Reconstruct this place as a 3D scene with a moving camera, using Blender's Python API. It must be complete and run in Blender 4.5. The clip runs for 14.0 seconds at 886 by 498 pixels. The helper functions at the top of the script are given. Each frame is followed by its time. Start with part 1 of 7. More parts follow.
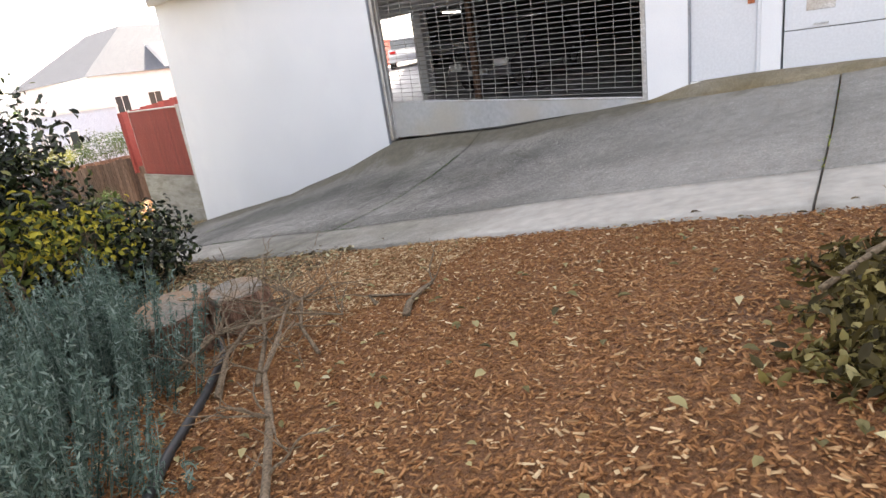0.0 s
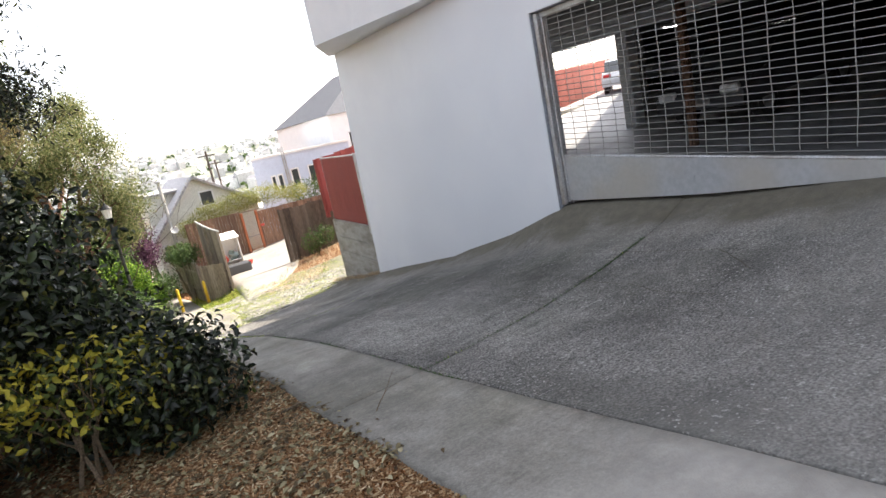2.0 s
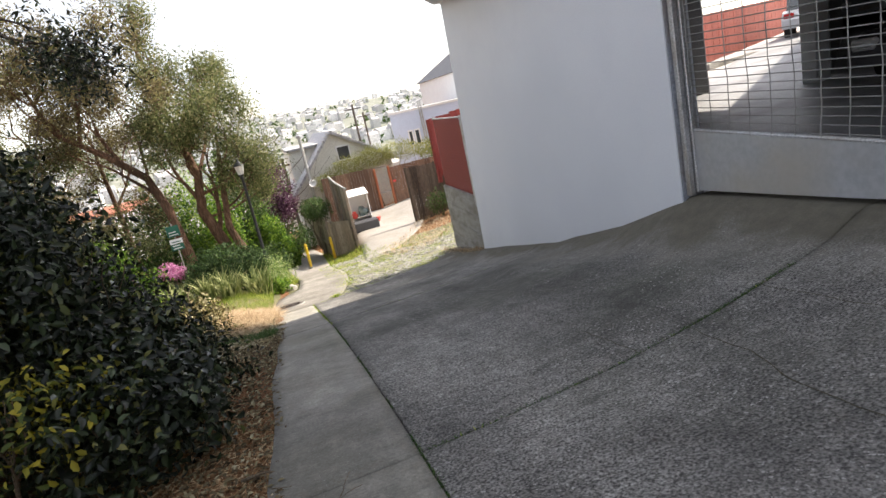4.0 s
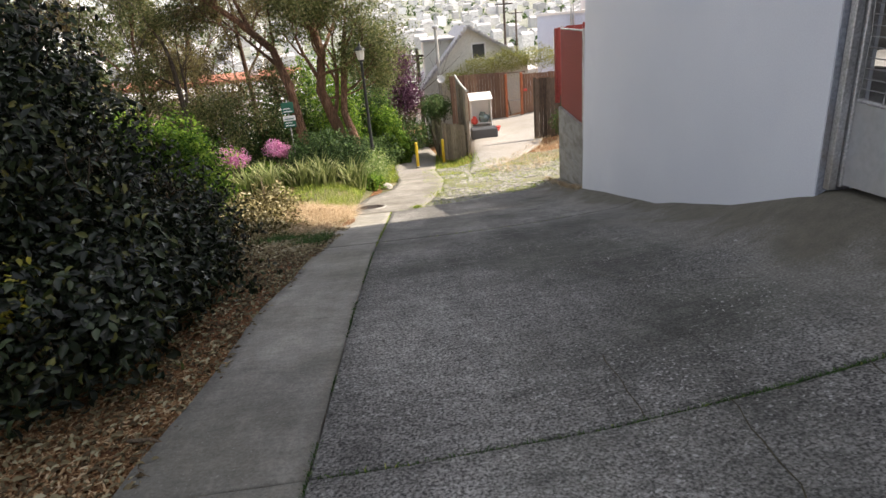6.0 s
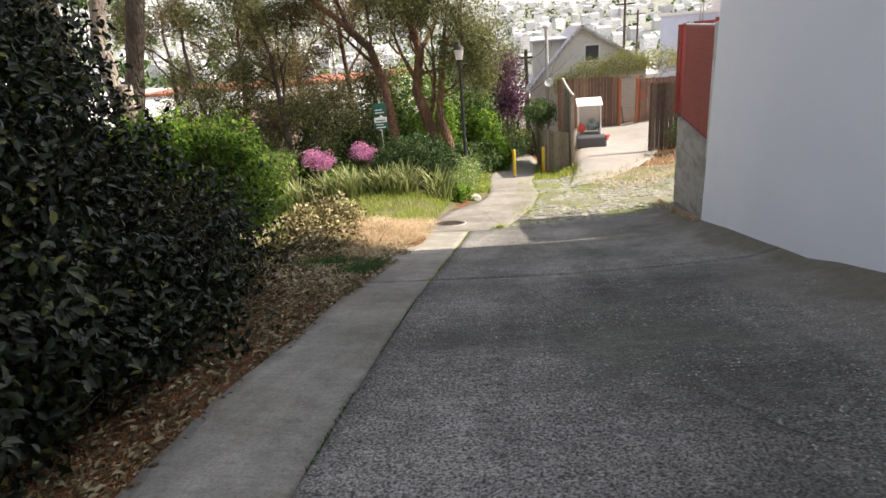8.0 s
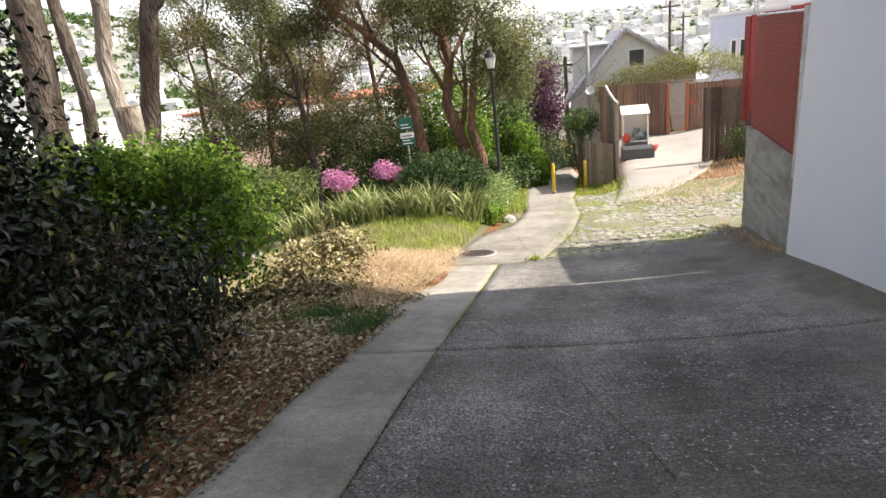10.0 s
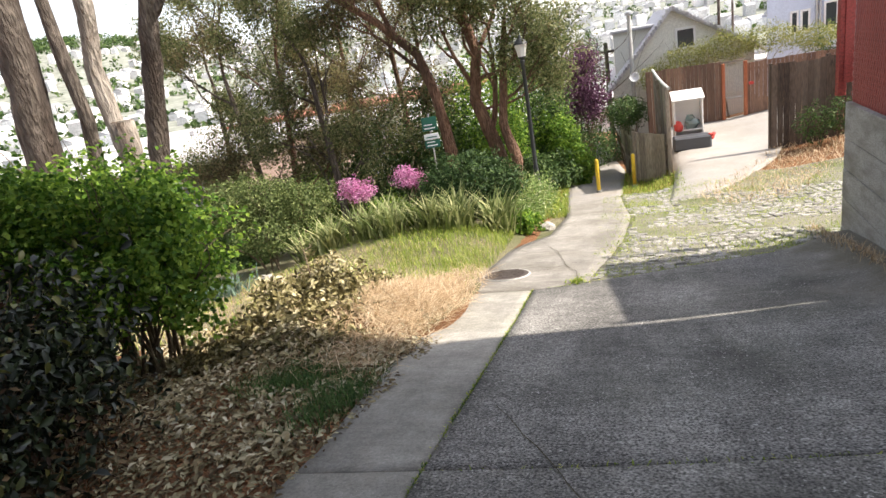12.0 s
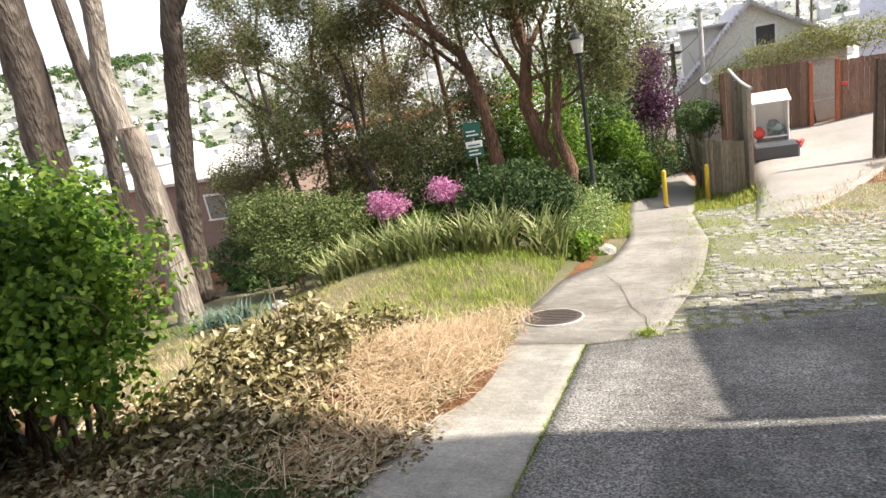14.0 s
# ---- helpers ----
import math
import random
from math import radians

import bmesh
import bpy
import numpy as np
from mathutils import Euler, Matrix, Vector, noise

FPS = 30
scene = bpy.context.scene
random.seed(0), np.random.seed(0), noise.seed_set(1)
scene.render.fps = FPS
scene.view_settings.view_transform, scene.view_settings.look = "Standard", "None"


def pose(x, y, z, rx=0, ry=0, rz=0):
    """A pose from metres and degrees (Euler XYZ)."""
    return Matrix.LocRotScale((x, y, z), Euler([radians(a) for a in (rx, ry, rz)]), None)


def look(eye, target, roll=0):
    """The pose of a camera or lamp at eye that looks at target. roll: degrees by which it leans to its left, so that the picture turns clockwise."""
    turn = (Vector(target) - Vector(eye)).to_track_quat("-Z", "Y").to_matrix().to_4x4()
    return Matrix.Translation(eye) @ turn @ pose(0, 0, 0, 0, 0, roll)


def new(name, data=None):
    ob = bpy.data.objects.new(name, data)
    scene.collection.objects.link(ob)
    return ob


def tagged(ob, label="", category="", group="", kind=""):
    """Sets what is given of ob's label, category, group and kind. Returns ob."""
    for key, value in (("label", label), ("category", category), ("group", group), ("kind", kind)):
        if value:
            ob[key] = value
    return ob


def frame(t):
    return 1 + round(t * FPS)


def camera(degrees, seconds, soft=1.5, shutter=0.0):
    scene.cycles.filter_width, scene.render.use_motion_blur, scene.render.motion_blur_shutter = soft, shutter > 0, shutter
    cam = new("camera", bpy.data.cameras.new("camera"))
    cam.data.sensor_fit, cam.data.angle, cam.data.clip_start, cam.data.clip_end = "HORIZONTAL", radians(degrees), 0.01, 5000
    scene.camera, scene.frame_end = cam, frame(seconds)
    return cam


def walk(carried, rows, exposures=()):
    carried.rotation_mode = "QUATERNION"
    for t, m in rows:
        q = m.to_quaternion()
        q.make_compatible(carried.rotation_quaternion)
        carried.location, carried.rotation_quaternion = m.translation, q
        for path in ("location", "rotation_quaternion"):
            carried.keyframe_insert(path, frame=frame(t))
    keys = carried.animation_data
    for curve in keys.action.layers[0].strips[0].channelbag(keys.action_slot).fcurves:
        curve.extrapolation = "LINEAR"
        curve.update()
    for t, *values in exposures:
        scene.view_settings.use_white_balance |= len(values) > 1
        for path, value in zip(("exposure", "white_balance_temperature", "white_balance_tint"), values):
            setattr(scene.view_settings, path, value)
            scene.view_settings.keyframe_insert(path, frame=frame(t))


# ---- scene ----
cam = camera(74.4, 14.0)
PATH = [
    (0, (0.021, 0.042, 1.453), (1.513, 1.22, 0.831), -8.5),
    (0.5, (0.554, 0.193, 1.463), (2.108, 1.23, 0.751), -9.4),
    (0.6, (0.648, 0.237, 1.474), (2.169, 1.308, 0.741), -10.3),
    (1, (1.063, 0.383, 1.555), (2.27, 1.857, 0.947), -9.7),
    (1.5, (1.65, 0.773, 1.461), (3.123, 1.99, 0.869), -7.7),
    (2, (2.344, 1.036, 1.641), (3.325, 2.724, 1.209), -11.7),
    (2.5, (2.641, 1.366, 1.612), (3.595, 3.095, 1.292), -10.0),
    (3, (3.012, 1.436, 1.67), (3.751, 3.224, 1.163), -12.9),
    (3.2, (3.146, 1.554, 1.64), (3.84, 3.362, 1.139), -12.7),
    (5.3, (4.582, 2.443, 1.626), (4.715, 4.349, 1.035), -10.7),
    (5.5, (4.634, 2.533, 1.571), (4.76, 4.412, 0.899), -8.4),
    (6, (4.777, 2.814, 1.589), (4.813, 4.678, 0.864), -5.2),
    (6.5, (5.014, 3.162, 1.561), (4.953, 5.039, 0.874), -6.6),
    (7, (5.083, 3.566, 1.496), (4.957, 5.429, 0.781), -5.4),
    (7.5, (5.186, 3.975, 1.463), (4.897, 5.833, 0.781), -7.5),
    (8, (5.173, 4.398, 1.413), (4.864, 6.249, 0.724), -4.9),
    (8.2, (5.148, 4.551, 1.414), (4.823, 6.414, 0.764), -4.3),
    (10.3, (5.234, 6.269, 1.18), (4.769, 8.107, 0.542), -6.8),
    (10.5, (5.247, 6.49, 1.129), (4.771, 8.325, 0.494), -6.7),
    (11, (5.18, 6.92, 1.033), (4.7, 8.77, 0.444), -8.6),
    (11.5, (5.131, 7.31, 0.995), (4.575, 9.143, 0.422), -7.2),
    (12, (5.171, 7.703, 0.963), (4.576, 9.51, 0.346), -10.4),
    (12.5, (5.055, 8.157, 0.902), (4.438, 9.977, 0.347), -8.7),
    (13, (5.076, 8.517, 0.771), (4.398, 10.283, 0.122), -10.0),
    (13.5, (4.987, 9.031, 0.714), (4.339, 10.844, 0.172), -8.3),
    (14, (4.943, 9.443, 0.63), (4.176, 11.207, 0.079), -11.1),
]
EXPOSURE = [(0.0, 2.2, 7600, 15), (1.0, 2.15, 7700, 15), (1.5, 1.9, 7700, 15), (2.0, 1.57, 7100, 14), (2.5, 1.38, 6950, 14), (3.0, 1.28, 7000, 14), (5.5, 1.03, 7200, 15), (8.0, 1.05, 7200, 15), (11.0, 1.22, 6900, 15), (14.0, 1.2, 6850, 14)]
walk(cam, [(t, look(eye, target, roll)) for t, eye, target, roll in PATH], EXPOSURE)

# ---- light ----
SUN_TO = Vector((0.92, 0.17, 1.0)).normalized()
world = bpy.data.worlds.new("sky")
scene.world = world
world.use_nodes = True
wn, wl = world.node_tree.nodes, world.node_tree.links
sky = wn.new("ShaderNodeTexSky")
sky.sky_type, sky.sun_disc = "NISHITA", False
sky.sun_elevation = math.asin(SUN_TO.z)
sky.sun_rotation = math.atan2(SUN_TO.x, SUN_TO.y)
sky.air_density, sky.dust_density, sky.ozone_density = 1.0, 1.2, 1.0
pale = wn.new("ShaderNodeHueSaturation")
pale.inputs["Saturation"].default_value = 0.5
wl.new(sky.outputs[0], pale.inputs["Color"])
wl.new(pale.outputs[0], wn["Background"].inputs["Color"])
wn["Background"].inputs["Strength"].default_value = 0.15
sun_data = bpy.data.lights.new("sun", "SUN")
sun_data.energy, sun_data.angle, sun_data.color = 4.0, radians(1.2), (1.0, 0.95, 0.86)
sun = new("sun", sun_data)
sun.matrix_world = look(SUN_TO * 60, (0, 0, 0))

# ---- materials ----
def material(name, c1, c2, scale=8.0, rough=0.8, bump=0.3, fine=60.0, dist=0.01, c3=None, stain=0.7,
             stain_scale=0.6, metal=0.0, vary=0.0, island=False, stretch=None, spec=0.4, con=0.25):
    """A procedural surface: two tones in fine grain, a third in broad stains, and relief."""
    m = bpy.data.materials.new(name)
    m.use_nodes = True
    n, l = m.node_tree.nodes, m.node_tree.links
    b = n["Principled BSDF"]
    b.inputs["Roughness"].default_value = rough
    b.inputs["Metallic"].default_value = metal
    b.inputs["Specular IOR Level"].default_value = spec
    tc = n.new("ShaderNodeTexCoord")
    src = tc.outputs["Object"]
    if stretch:
        mp = n.new("ShaderNodeMapping")
        mp.inputs["Scale"].default_value = stretch
        l.new(src, mp.inputs["Vector"])
        src = mp.outputs[0]

    def noise_tex(s, detail, lo, hi):
        t = n.new("ShaderNodeTexNoise")
        t.inputs["Scale"].default_value, t.inputs["Detail"].default_value = s, detail
        l.new(src, t.inputs["Vector"])
        r = n.new("ShaderNodeMapRange")
        r.inputs["From Min"].default_value, r.inputs["From Max"].default_value = lo, hi
        l.new(t.outputs[0], r.inputs["Value"])
        return r.outputs[0]

    def mix(fac, a, c, kind="MIX"):
        x = n.new("ShaderNodeMix")
        x.data_type, x.blend_type = "RGBA", kind
        for sock, v in ((x.inputs["Factor"], fac), (x.inputs[6], a), (x.inputs[7], c)):
            if hasattr(v, "links"):
                l.new(v, sock)
            else:
                sock.default_value = v if isinstance(v, float) else (*v, 1)
        return x.outputs[2]

    grain = noise_tex(fine, 6.0, 0.35, 0.65)
    col = mix(noise_tex(scale, 5.0, 0.35, 0.65), c1, c2)
    dark = mix(grain, tuple(v * (1 - con) for v in c1), tuple(min(1, v * (1 + con)) for v in c2))
    col = mix(0.4 + con, col, dark)
    if c3:
        s = n.new("ShaderNodeMath")
        s.operation = "MULTIPLY"
        s.inputs[1].default_value = stain
        l.new(noise_tex(stain_scale, 4.0, 0.45, 0.68), s.inputs[0])
        col = mix(s.outputs[0], col, c3)
    if vary:
        if island:
            g = n.new("ShaderNodeNewGeometry")
            rnd = g.outputs["Random Per Island"]
        else:
            g = n.new("ShaderNodeObjectInfo")
            rnd = g.outputs["Random"]
        hs = n.new("ShaderNodeHueSaturation")
        r = n.new("ShaderNodeMapRange")
        r.inputs["To Min"].default_value, r.inputs["To Max"].default_value = 1 - vary, 1 + vary
        l.new(rnd, r.inputs["Value"])
        l.new(r.outputs[0], hs.inputs["Value"])
        l.new(col, hs.inputs["Color"])
        col = hs.outputs[0]
    l.new(col, b.inputs["Base Color"])
    if bump:
        bp = n.new("ShaderNodeBump")
        bp.inputs["Strength"].default_value, bp.inputs["Distance"].default_value = bump, dist
        l.new(grain, bp.inputs["Height"])
        l.new(bp.outputs[0], b.inputs["Normal"])
    return m


def leafy(name, stops, rough=0.55, through_light=0.35, spec=0.15):
    """Leaves: a colour for each leaf out of the ramp, with light passing through."""
    m = bpy.data.materials.new(name)
    m.use_nodes = True
    n, l = m.node_tree.nodes, m.node_tree.links
    b = n["Principled BSDF"]
    g = n.new("ShaderNodeNewGeometry")
    ramp = n.new("ShaderNodeValToRGB")
    while len(ramp.color_ramp.elements) < len(stops):
        ramp.color_ramp.elements.new(0.5)
    for e, (p, c) in zip(ramp.color_ramp.elements, stops):
        e.position, e.color = p, (*c, 1)
    l.new(g.outputs["Random Per Island"], ramp.inputs[0])
    l.new(ramp.outputs[0], b.inputs["Base Color"])
    b.inputs["Roughness"].default_value = rough
    b.inputs["Specular IOR Level"].default_value = spec
    tr = n.new("ShaderNodeBsdfTranslucent")
    bright = n.new("ShaderNodeHueSaturation")
    bright.inputs["Value"].default_value = 1.3
    l.new(ramp.outputs[0], bright.inputs["Color"])
    l.new(bright.outputs[0], tr.inputs["Color"])
    mx = n.new("ShaderNodeMixShader")
    mx.inputs[0].default_value = through_light
    l.new(b.outputs[0], mx.inputs[1])
    l.new(tr.outputs[0], mx.inputs[2])
    l.new(mx.outputs[0], n["Material Output"].inputs["Surface"])
    return m


def plain(name, c, rough=0.5, metal=0.0, spec=0.5):
    return material(name, tuple(v * 0.93 for v in c), c, 12, rough, 0.05, 90, 0.003, metal=metal, spec=spec, con=0.06)


def aggregate(m, scale=90.0, light=(0.5, 0.49, 0.46), least=0.6, broom=0.0, mottle=1.0):
    """Adds small pale stones, and brush lines across the slope, to a concrete."""
    n, l = m.node_tree.nodes, m.node_tree.links
    b = n["Principled BSDF"]
    tc = n.new("ShaderNodeTexCoord")

    def tone(sc, detail, lo, hi, a, c, stretch=(1, 1, 1)):
        mp = n.new("ShaderNodeMapping")
        mp.inputs["Scale"].default_value = stretch
        l.new(tc.outputs["Object"], mp.inputs["Vector"])
        t = n.new("ShaderNodeTexNoise")
        t.inputs["Scale"].default_value, t.inputs["Detail"].default_value = sc, detail
        t.inputs["Roughness"].default_value = 0.68
        l.new(mp.outputs[0], t.inputs["Vector"])
        r = n.new("ShaderNodeMapRange")
        for k, v in (("From Min", lo), ("From Max", hi), ("To Min", a), ("To Max", c)):
            r.inputs[k].default_value = v
        l.new(t.outputs[0], r.inputs["Value"])
        return r.outputs[0]

    def times(a, c):
        x = n.new("ShaderNodeMath")
        x.operation = "MULTIPLY"
        l.new(a, x.inputs[0])
        l.new(c, x.inputs[1])
        return x.outputs[0]

    was = b.inputs["Base Color"].links[0].from_socket
    value = times(tone(0.7, 9, 0.37, 0.63, 1 - 0.3 * mottle, 1 + 0.32 * mottle), tone(7.0, 9, 0.34, 0.66, 1 - 0.18 * mottle, 1 + 0.18 * mottle))
    value = times(value, tone(48.0, 4, 0.36, 0.64, 1 - 0.24 * mottle, 1 + 0.24 * mottle))
    value = times(value, tone(0.8, 5, 0.38, 0.62, 1 - 0.2 * mottle, 1 + 0.14 * mottle, (2.2, 0.35, 1)))
    streak = tone(1.0, 5, 0.34, 0.66, 1 - 0.8 * broom, 1 + 0.8 * broom, (2.5, 24, 3))
    hs = n.new("ShaderNodeHueSaturation")
    l.new(times(value, streak), hs.inputs["Value"])
    l.new(was, hs.inputs["Color"])
    fac = times(tone(scale, 1.5, least, least + 0.05, 0, 0.9), tone(1.7, 3, 0.4, 0.6, 0.2, 1.0))
    x = n.new("ShaderNodeMix")
    x.data_type = "RGBA"
    l.new(fac, x.inputs["Factor"])
    l.new(hs.outputs[0], x.inputs[6])
    x.inputs[7].default_value = (*light, 1)
    l.new(x.outputs[2], b.inputs["Base Color"])
    bump = n.new("ShaderNodeBump")
    bump.inputs["Strength"].default_value, bump.inputs["Distance"].default_value = min(1.0, 3.0 * broom), 0.012
    l.new(times(streak, tone(26.0, 5, 0.3, 0.7, 0.6, 1.4)), bump.inputs["Height"])
    if b.inputs["Normal"].links:
        l.new(b.inputs["Normal"].links[0].from_socket, bump.inputs["Normal"])
    l.new(bump.outputs[0], b.inputs["Normal"])
    return m


def patchy(m, axis, start, full, tint, most):
    """Lays a ragged-edged second tone over a concrete, from start to full along an axis of the place."""
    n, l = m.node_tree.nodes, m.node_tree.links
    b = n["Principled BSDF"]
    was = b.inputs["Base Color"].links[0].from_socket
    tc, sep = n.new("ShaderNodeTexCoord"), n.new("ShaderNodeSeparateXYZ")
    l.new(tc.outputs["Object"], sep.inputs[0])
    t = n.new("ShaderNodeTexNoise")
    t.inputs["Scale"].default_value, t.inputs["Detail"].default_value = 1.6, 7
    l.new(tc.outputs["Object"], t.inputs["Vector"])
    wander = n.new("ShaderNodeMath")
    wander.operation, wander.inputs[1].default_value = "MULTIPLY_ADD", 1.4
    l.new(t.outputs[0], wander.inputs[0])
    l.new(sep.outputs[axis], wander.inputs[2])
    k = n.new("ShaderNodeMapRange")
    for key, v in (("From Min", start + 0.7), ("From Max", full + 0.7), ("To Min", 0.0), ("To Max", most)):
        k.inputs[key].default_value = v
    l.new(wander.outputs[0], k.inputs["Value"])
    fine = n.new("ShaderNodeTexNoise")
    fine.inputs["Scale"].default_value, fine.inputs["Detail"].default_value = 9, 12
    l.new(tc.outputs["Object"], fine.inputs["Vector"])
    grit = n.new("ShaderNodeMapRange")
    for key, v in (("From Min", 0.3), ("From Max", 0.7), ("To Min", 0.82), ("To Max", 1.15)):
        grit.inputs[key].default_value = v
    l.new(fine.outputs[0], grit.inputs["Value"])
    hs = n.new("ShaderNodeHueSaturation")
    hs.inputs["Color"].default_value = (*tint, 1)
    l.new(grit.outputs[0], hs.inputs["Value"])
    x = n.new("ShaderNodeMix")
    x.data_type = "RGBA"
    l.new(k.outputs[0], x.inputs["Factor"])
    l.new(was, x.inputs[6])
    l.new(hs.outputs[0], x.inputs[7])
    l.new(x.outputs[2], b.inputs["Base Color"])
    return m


M = {}
# slab and strip grow paler towards low Y; the slab darkens at the wall foot
M["slab"] = patchy(patchy(patchy(aggregate(material("broom_concrete", (0.11, 0.107, 0.099), (0.2, 0.194, 0.179), 9, 0.85, 0.35, 70, 0.012, (0.078, 0.08, 0.064), 0.7, 0.55, con=0.6), 40, (0.5, 0.49, 0.46), 0.63, 0.2), "Y", 3.8, 1.2, (0.3, 0.292, 0.272), 0.6), "X", 6.75, 7.15, (0.27, 0.255, 0.215), 0.4), "X", 7.2, 7.5, (0.13, 0.118, 0.086), 0.85)
M["strip"] = patchy(aggregate(material("smooth_concrete", (0.225, 0.214, 0.188), (0.31, 0.298, 0.264), 5, 0.8, 0.2, 150, 0.006, (0.18, 0.174, 0.135), 0.6, 0.9, con=0.1), 90, (0.42, 0.4, 0.37), 0.68, 0.1, 0.75), "Y", 3.0, 2.0, (0.42, 0.405, 0.372), 0.85)
M["ochre"] = aggregate(material("ochre_concrete", (0.19, 0.165, 0.115), (0.28, 0.25, 0.19), 6, 0.85, 0.35, 130, 0.008, (0.15, 0.115, 0.055), 0.8, 1.2), 70, (0.4, 0.37, 0.3), 0.66, 0.1, 0.6)
M["apron"] = aggregate(material("old_concrete", (0.215, 0.202, 0.178), (0.3, 0.283, 0.25), 7, 0.85, 0.35, 110, 0.008, (0.15, 0.138, 0.11), 0.7, 0.9), 60, (0.4, 0.38, 0.34), 0.64, 0.2, 0.5)
M["lot"] = material("lot_concrete", (0.45, 0.42, 0.4), (0.55, 0.52, 0.5), 4, 0.85, 0.3, 60, 0.01)
M["asphalt"] = material("path_asphalt", (0.22, 0.207, 0.19), (0.32, 0.305, 0.28), 12, 0.9, 0.5, 80, 0.01, (0.3, 0.27, 0.22), 0.8, 0.8)
M["court"] = material("court_concrete", (0.29, 0.275, 0.252), (0.38, 0.36, 0.33), 5, 0.85, 0.3, 60, 0.01, (0.26, 0.24, 0.2), 0.7, 0.5)
M["stucco"] = material("painted_stucco", (0.7, 0.725, 0.775), (0.76, 0.785, 0.825), 2, 0.7, 0.1, 70, 0.004, (0.63, 0.66, 0.71), 0.5, 0.5, con=0.03)
M["stucco_up"] = material("upper_stucco", (0.7, 0.72, 0.76), (0.76, 0.78, 0.81), 3, 0.7, 0.08, 70, 0.004, con=0.03)
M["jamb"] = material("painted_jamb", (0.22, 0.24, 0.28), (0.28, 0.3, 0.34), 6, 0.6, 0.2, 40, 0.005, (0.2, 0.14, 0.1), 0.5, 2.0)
M["steel"] = material("galvanised_steel", (0.42, 0.43, 0.44), (0.55, 0.56, 0.57), 10, 0.45, 0.1, 60, 0.003, (0.3, 0.25, 0.2), 0.6, 3.0, metal=0.6)
M["kick"] = material("steel_sheet", (0.4, 0.42, 0.445), (0.48, 0.5, 0.525), 2, 0.42, 0.08, 20, 0.004, (0.46, 0.43, 0.38), 0.7, 1.2, metal=0.35, con=0.06)
M["wire"] = plain("grille_wire", (0.33, 0.33, 0.325), 0.45, 0.5)
M["door"] = material("painted_door", (0.58, 0.61, 0.66), (0.62, 0.65, 0.7), 2, 0.5, 0.03, 40, 0.003, con=0.06)
M["white"] = material("white_paint", (0.74, 0.74, 0.72), (0.8, 0.8, 0.79), 4, 0.6, 0.15, 50, 0.004, con=0.06)
# the garage's inner dimness is put into this low plaster colour
M["dark"] = material("dimmed_plaster", (0.12, 0.12, 0.12), (0.17, 0.17, 0.17), 3, 0.9, 0.2, 40, 0.01)
M["gfloor"] = material("garage_floor", (0.26, 0.27, 0.28), (0.34, 0.35, 0.36), 5, 0.55, 0.15, 60, 0.006, (0.1, 0.1, 0.1), 0.7, 0.8)
M["redslat"] = material("red_slats", (0.19, 0.03, 0.026), (0.27, 0.044, 0.037), 7, 0.55, 0.2, 40, 0.005, vary=0.18)
M["redboard"] = material("red_boards", (0.3, 0.08, 0.06), (0.4, 0.11, 0.08), 5, 0.7, 0.2, 40, 0.005, vary=0.1)
M["retain"] = material("board_marked_concrete", (0.3, 0.295, 0.27), (0.42, 0.41, 0.38), 5, 0.85, 0.6, 35, 0.02, (0.2, 0.19, 0.15), 0.8, 1.6, stretch=(1, 1, 3.5))
M["soil"] = material("soil", (0.22, 0.098, 0.042), (0.33, 0.155, 0.066), 9, 0.95, 0.9, 70, 0.03, (0.15, 0.075, 0.036), 0.7, 0.9, con=0.4)
M["verge"] = material("dry_ground", (0.19, 0.165, 0.095), (0.28, 0.245, 0.145), 5, 0.95, 0.8, 40, 0.03, (0.09, 0.11, 0.035), 0.9, 0.35)
M["chip"] = leafy("wood_chip", [(0, (0.16, 0.068, 0.026)), (0.55, (0.29, 0.135, 0.054)), (0.86, (0.38, 0.195, 0.086)), (0.96, (0.5, 0.32, 0.165)), (1, (0.68, 0.52, 0.32))], 0.85, 0.02, 0.2)
M["joint_dirt"] = material("joint_dirt", (0.17, 0.165, 0.115), (0.26, 0.25, 0.18), 6, 0.95, 0.6, 50, 0.02, (0.13, 0.15, 0.06), 0.8, 0.9)
M["cobble"] = material("basalt_cobble", (0.24, 0.232, 0.21), (0.38, 0.368, 0.335), 12, 0.8, 0.6, 60, 0.008, vary=0.3)
M["cobble_i"] = material("basalt_cobble_far", (0.24, 0.232, 0.21), (0.38, 0.368, 0.335), 12, 0.8, 0.6, 60, 0.008, vary=0.3, island=True)
M["bark"] = material("grey_bark", (0.085, 0.068, 0.055), (0.19, 0.16, 0.132), 7, 0.95, 1.0, 16, 0.06, (0.05, 0.034, 0.026), 0.85, 1.4, stretch=(1, 1, 0.22))
M["palebark"] = material("peeling_bark", (0.27, 0.235, 0.195), (0.42, 0.375, 0.32), 6, 0.9, 1.0, 16, 0.05, (0.1, 0.07, 0.05), 0.95, 1.7, stretch=(1, 1, 0.2))
M["redbark"] = material("red_bark", (0.13, 0.07, 0.045), (0.26, 0.15, 0.1), 7, 0.95, 1.0, 24, 0.04, (0.07, 0.045, 0.03), 0.8, 1.3, stretch=(1, 1, 0.25))
M["twig"] = material("dry_twig", (0.1, 0.075, 0.048), (0.2, 0.15, 0.1), 20, 0.9, 0.5, 80, 0.006)
M["cutwood"] = material("cut_wood", (0.12, 0.108, 0.09), (0.2, 0.182, 0.152), 9, 0.8, 0.3, 60, 0.006, (0.3, 0.16, 0.07), 0.8, 4.0)
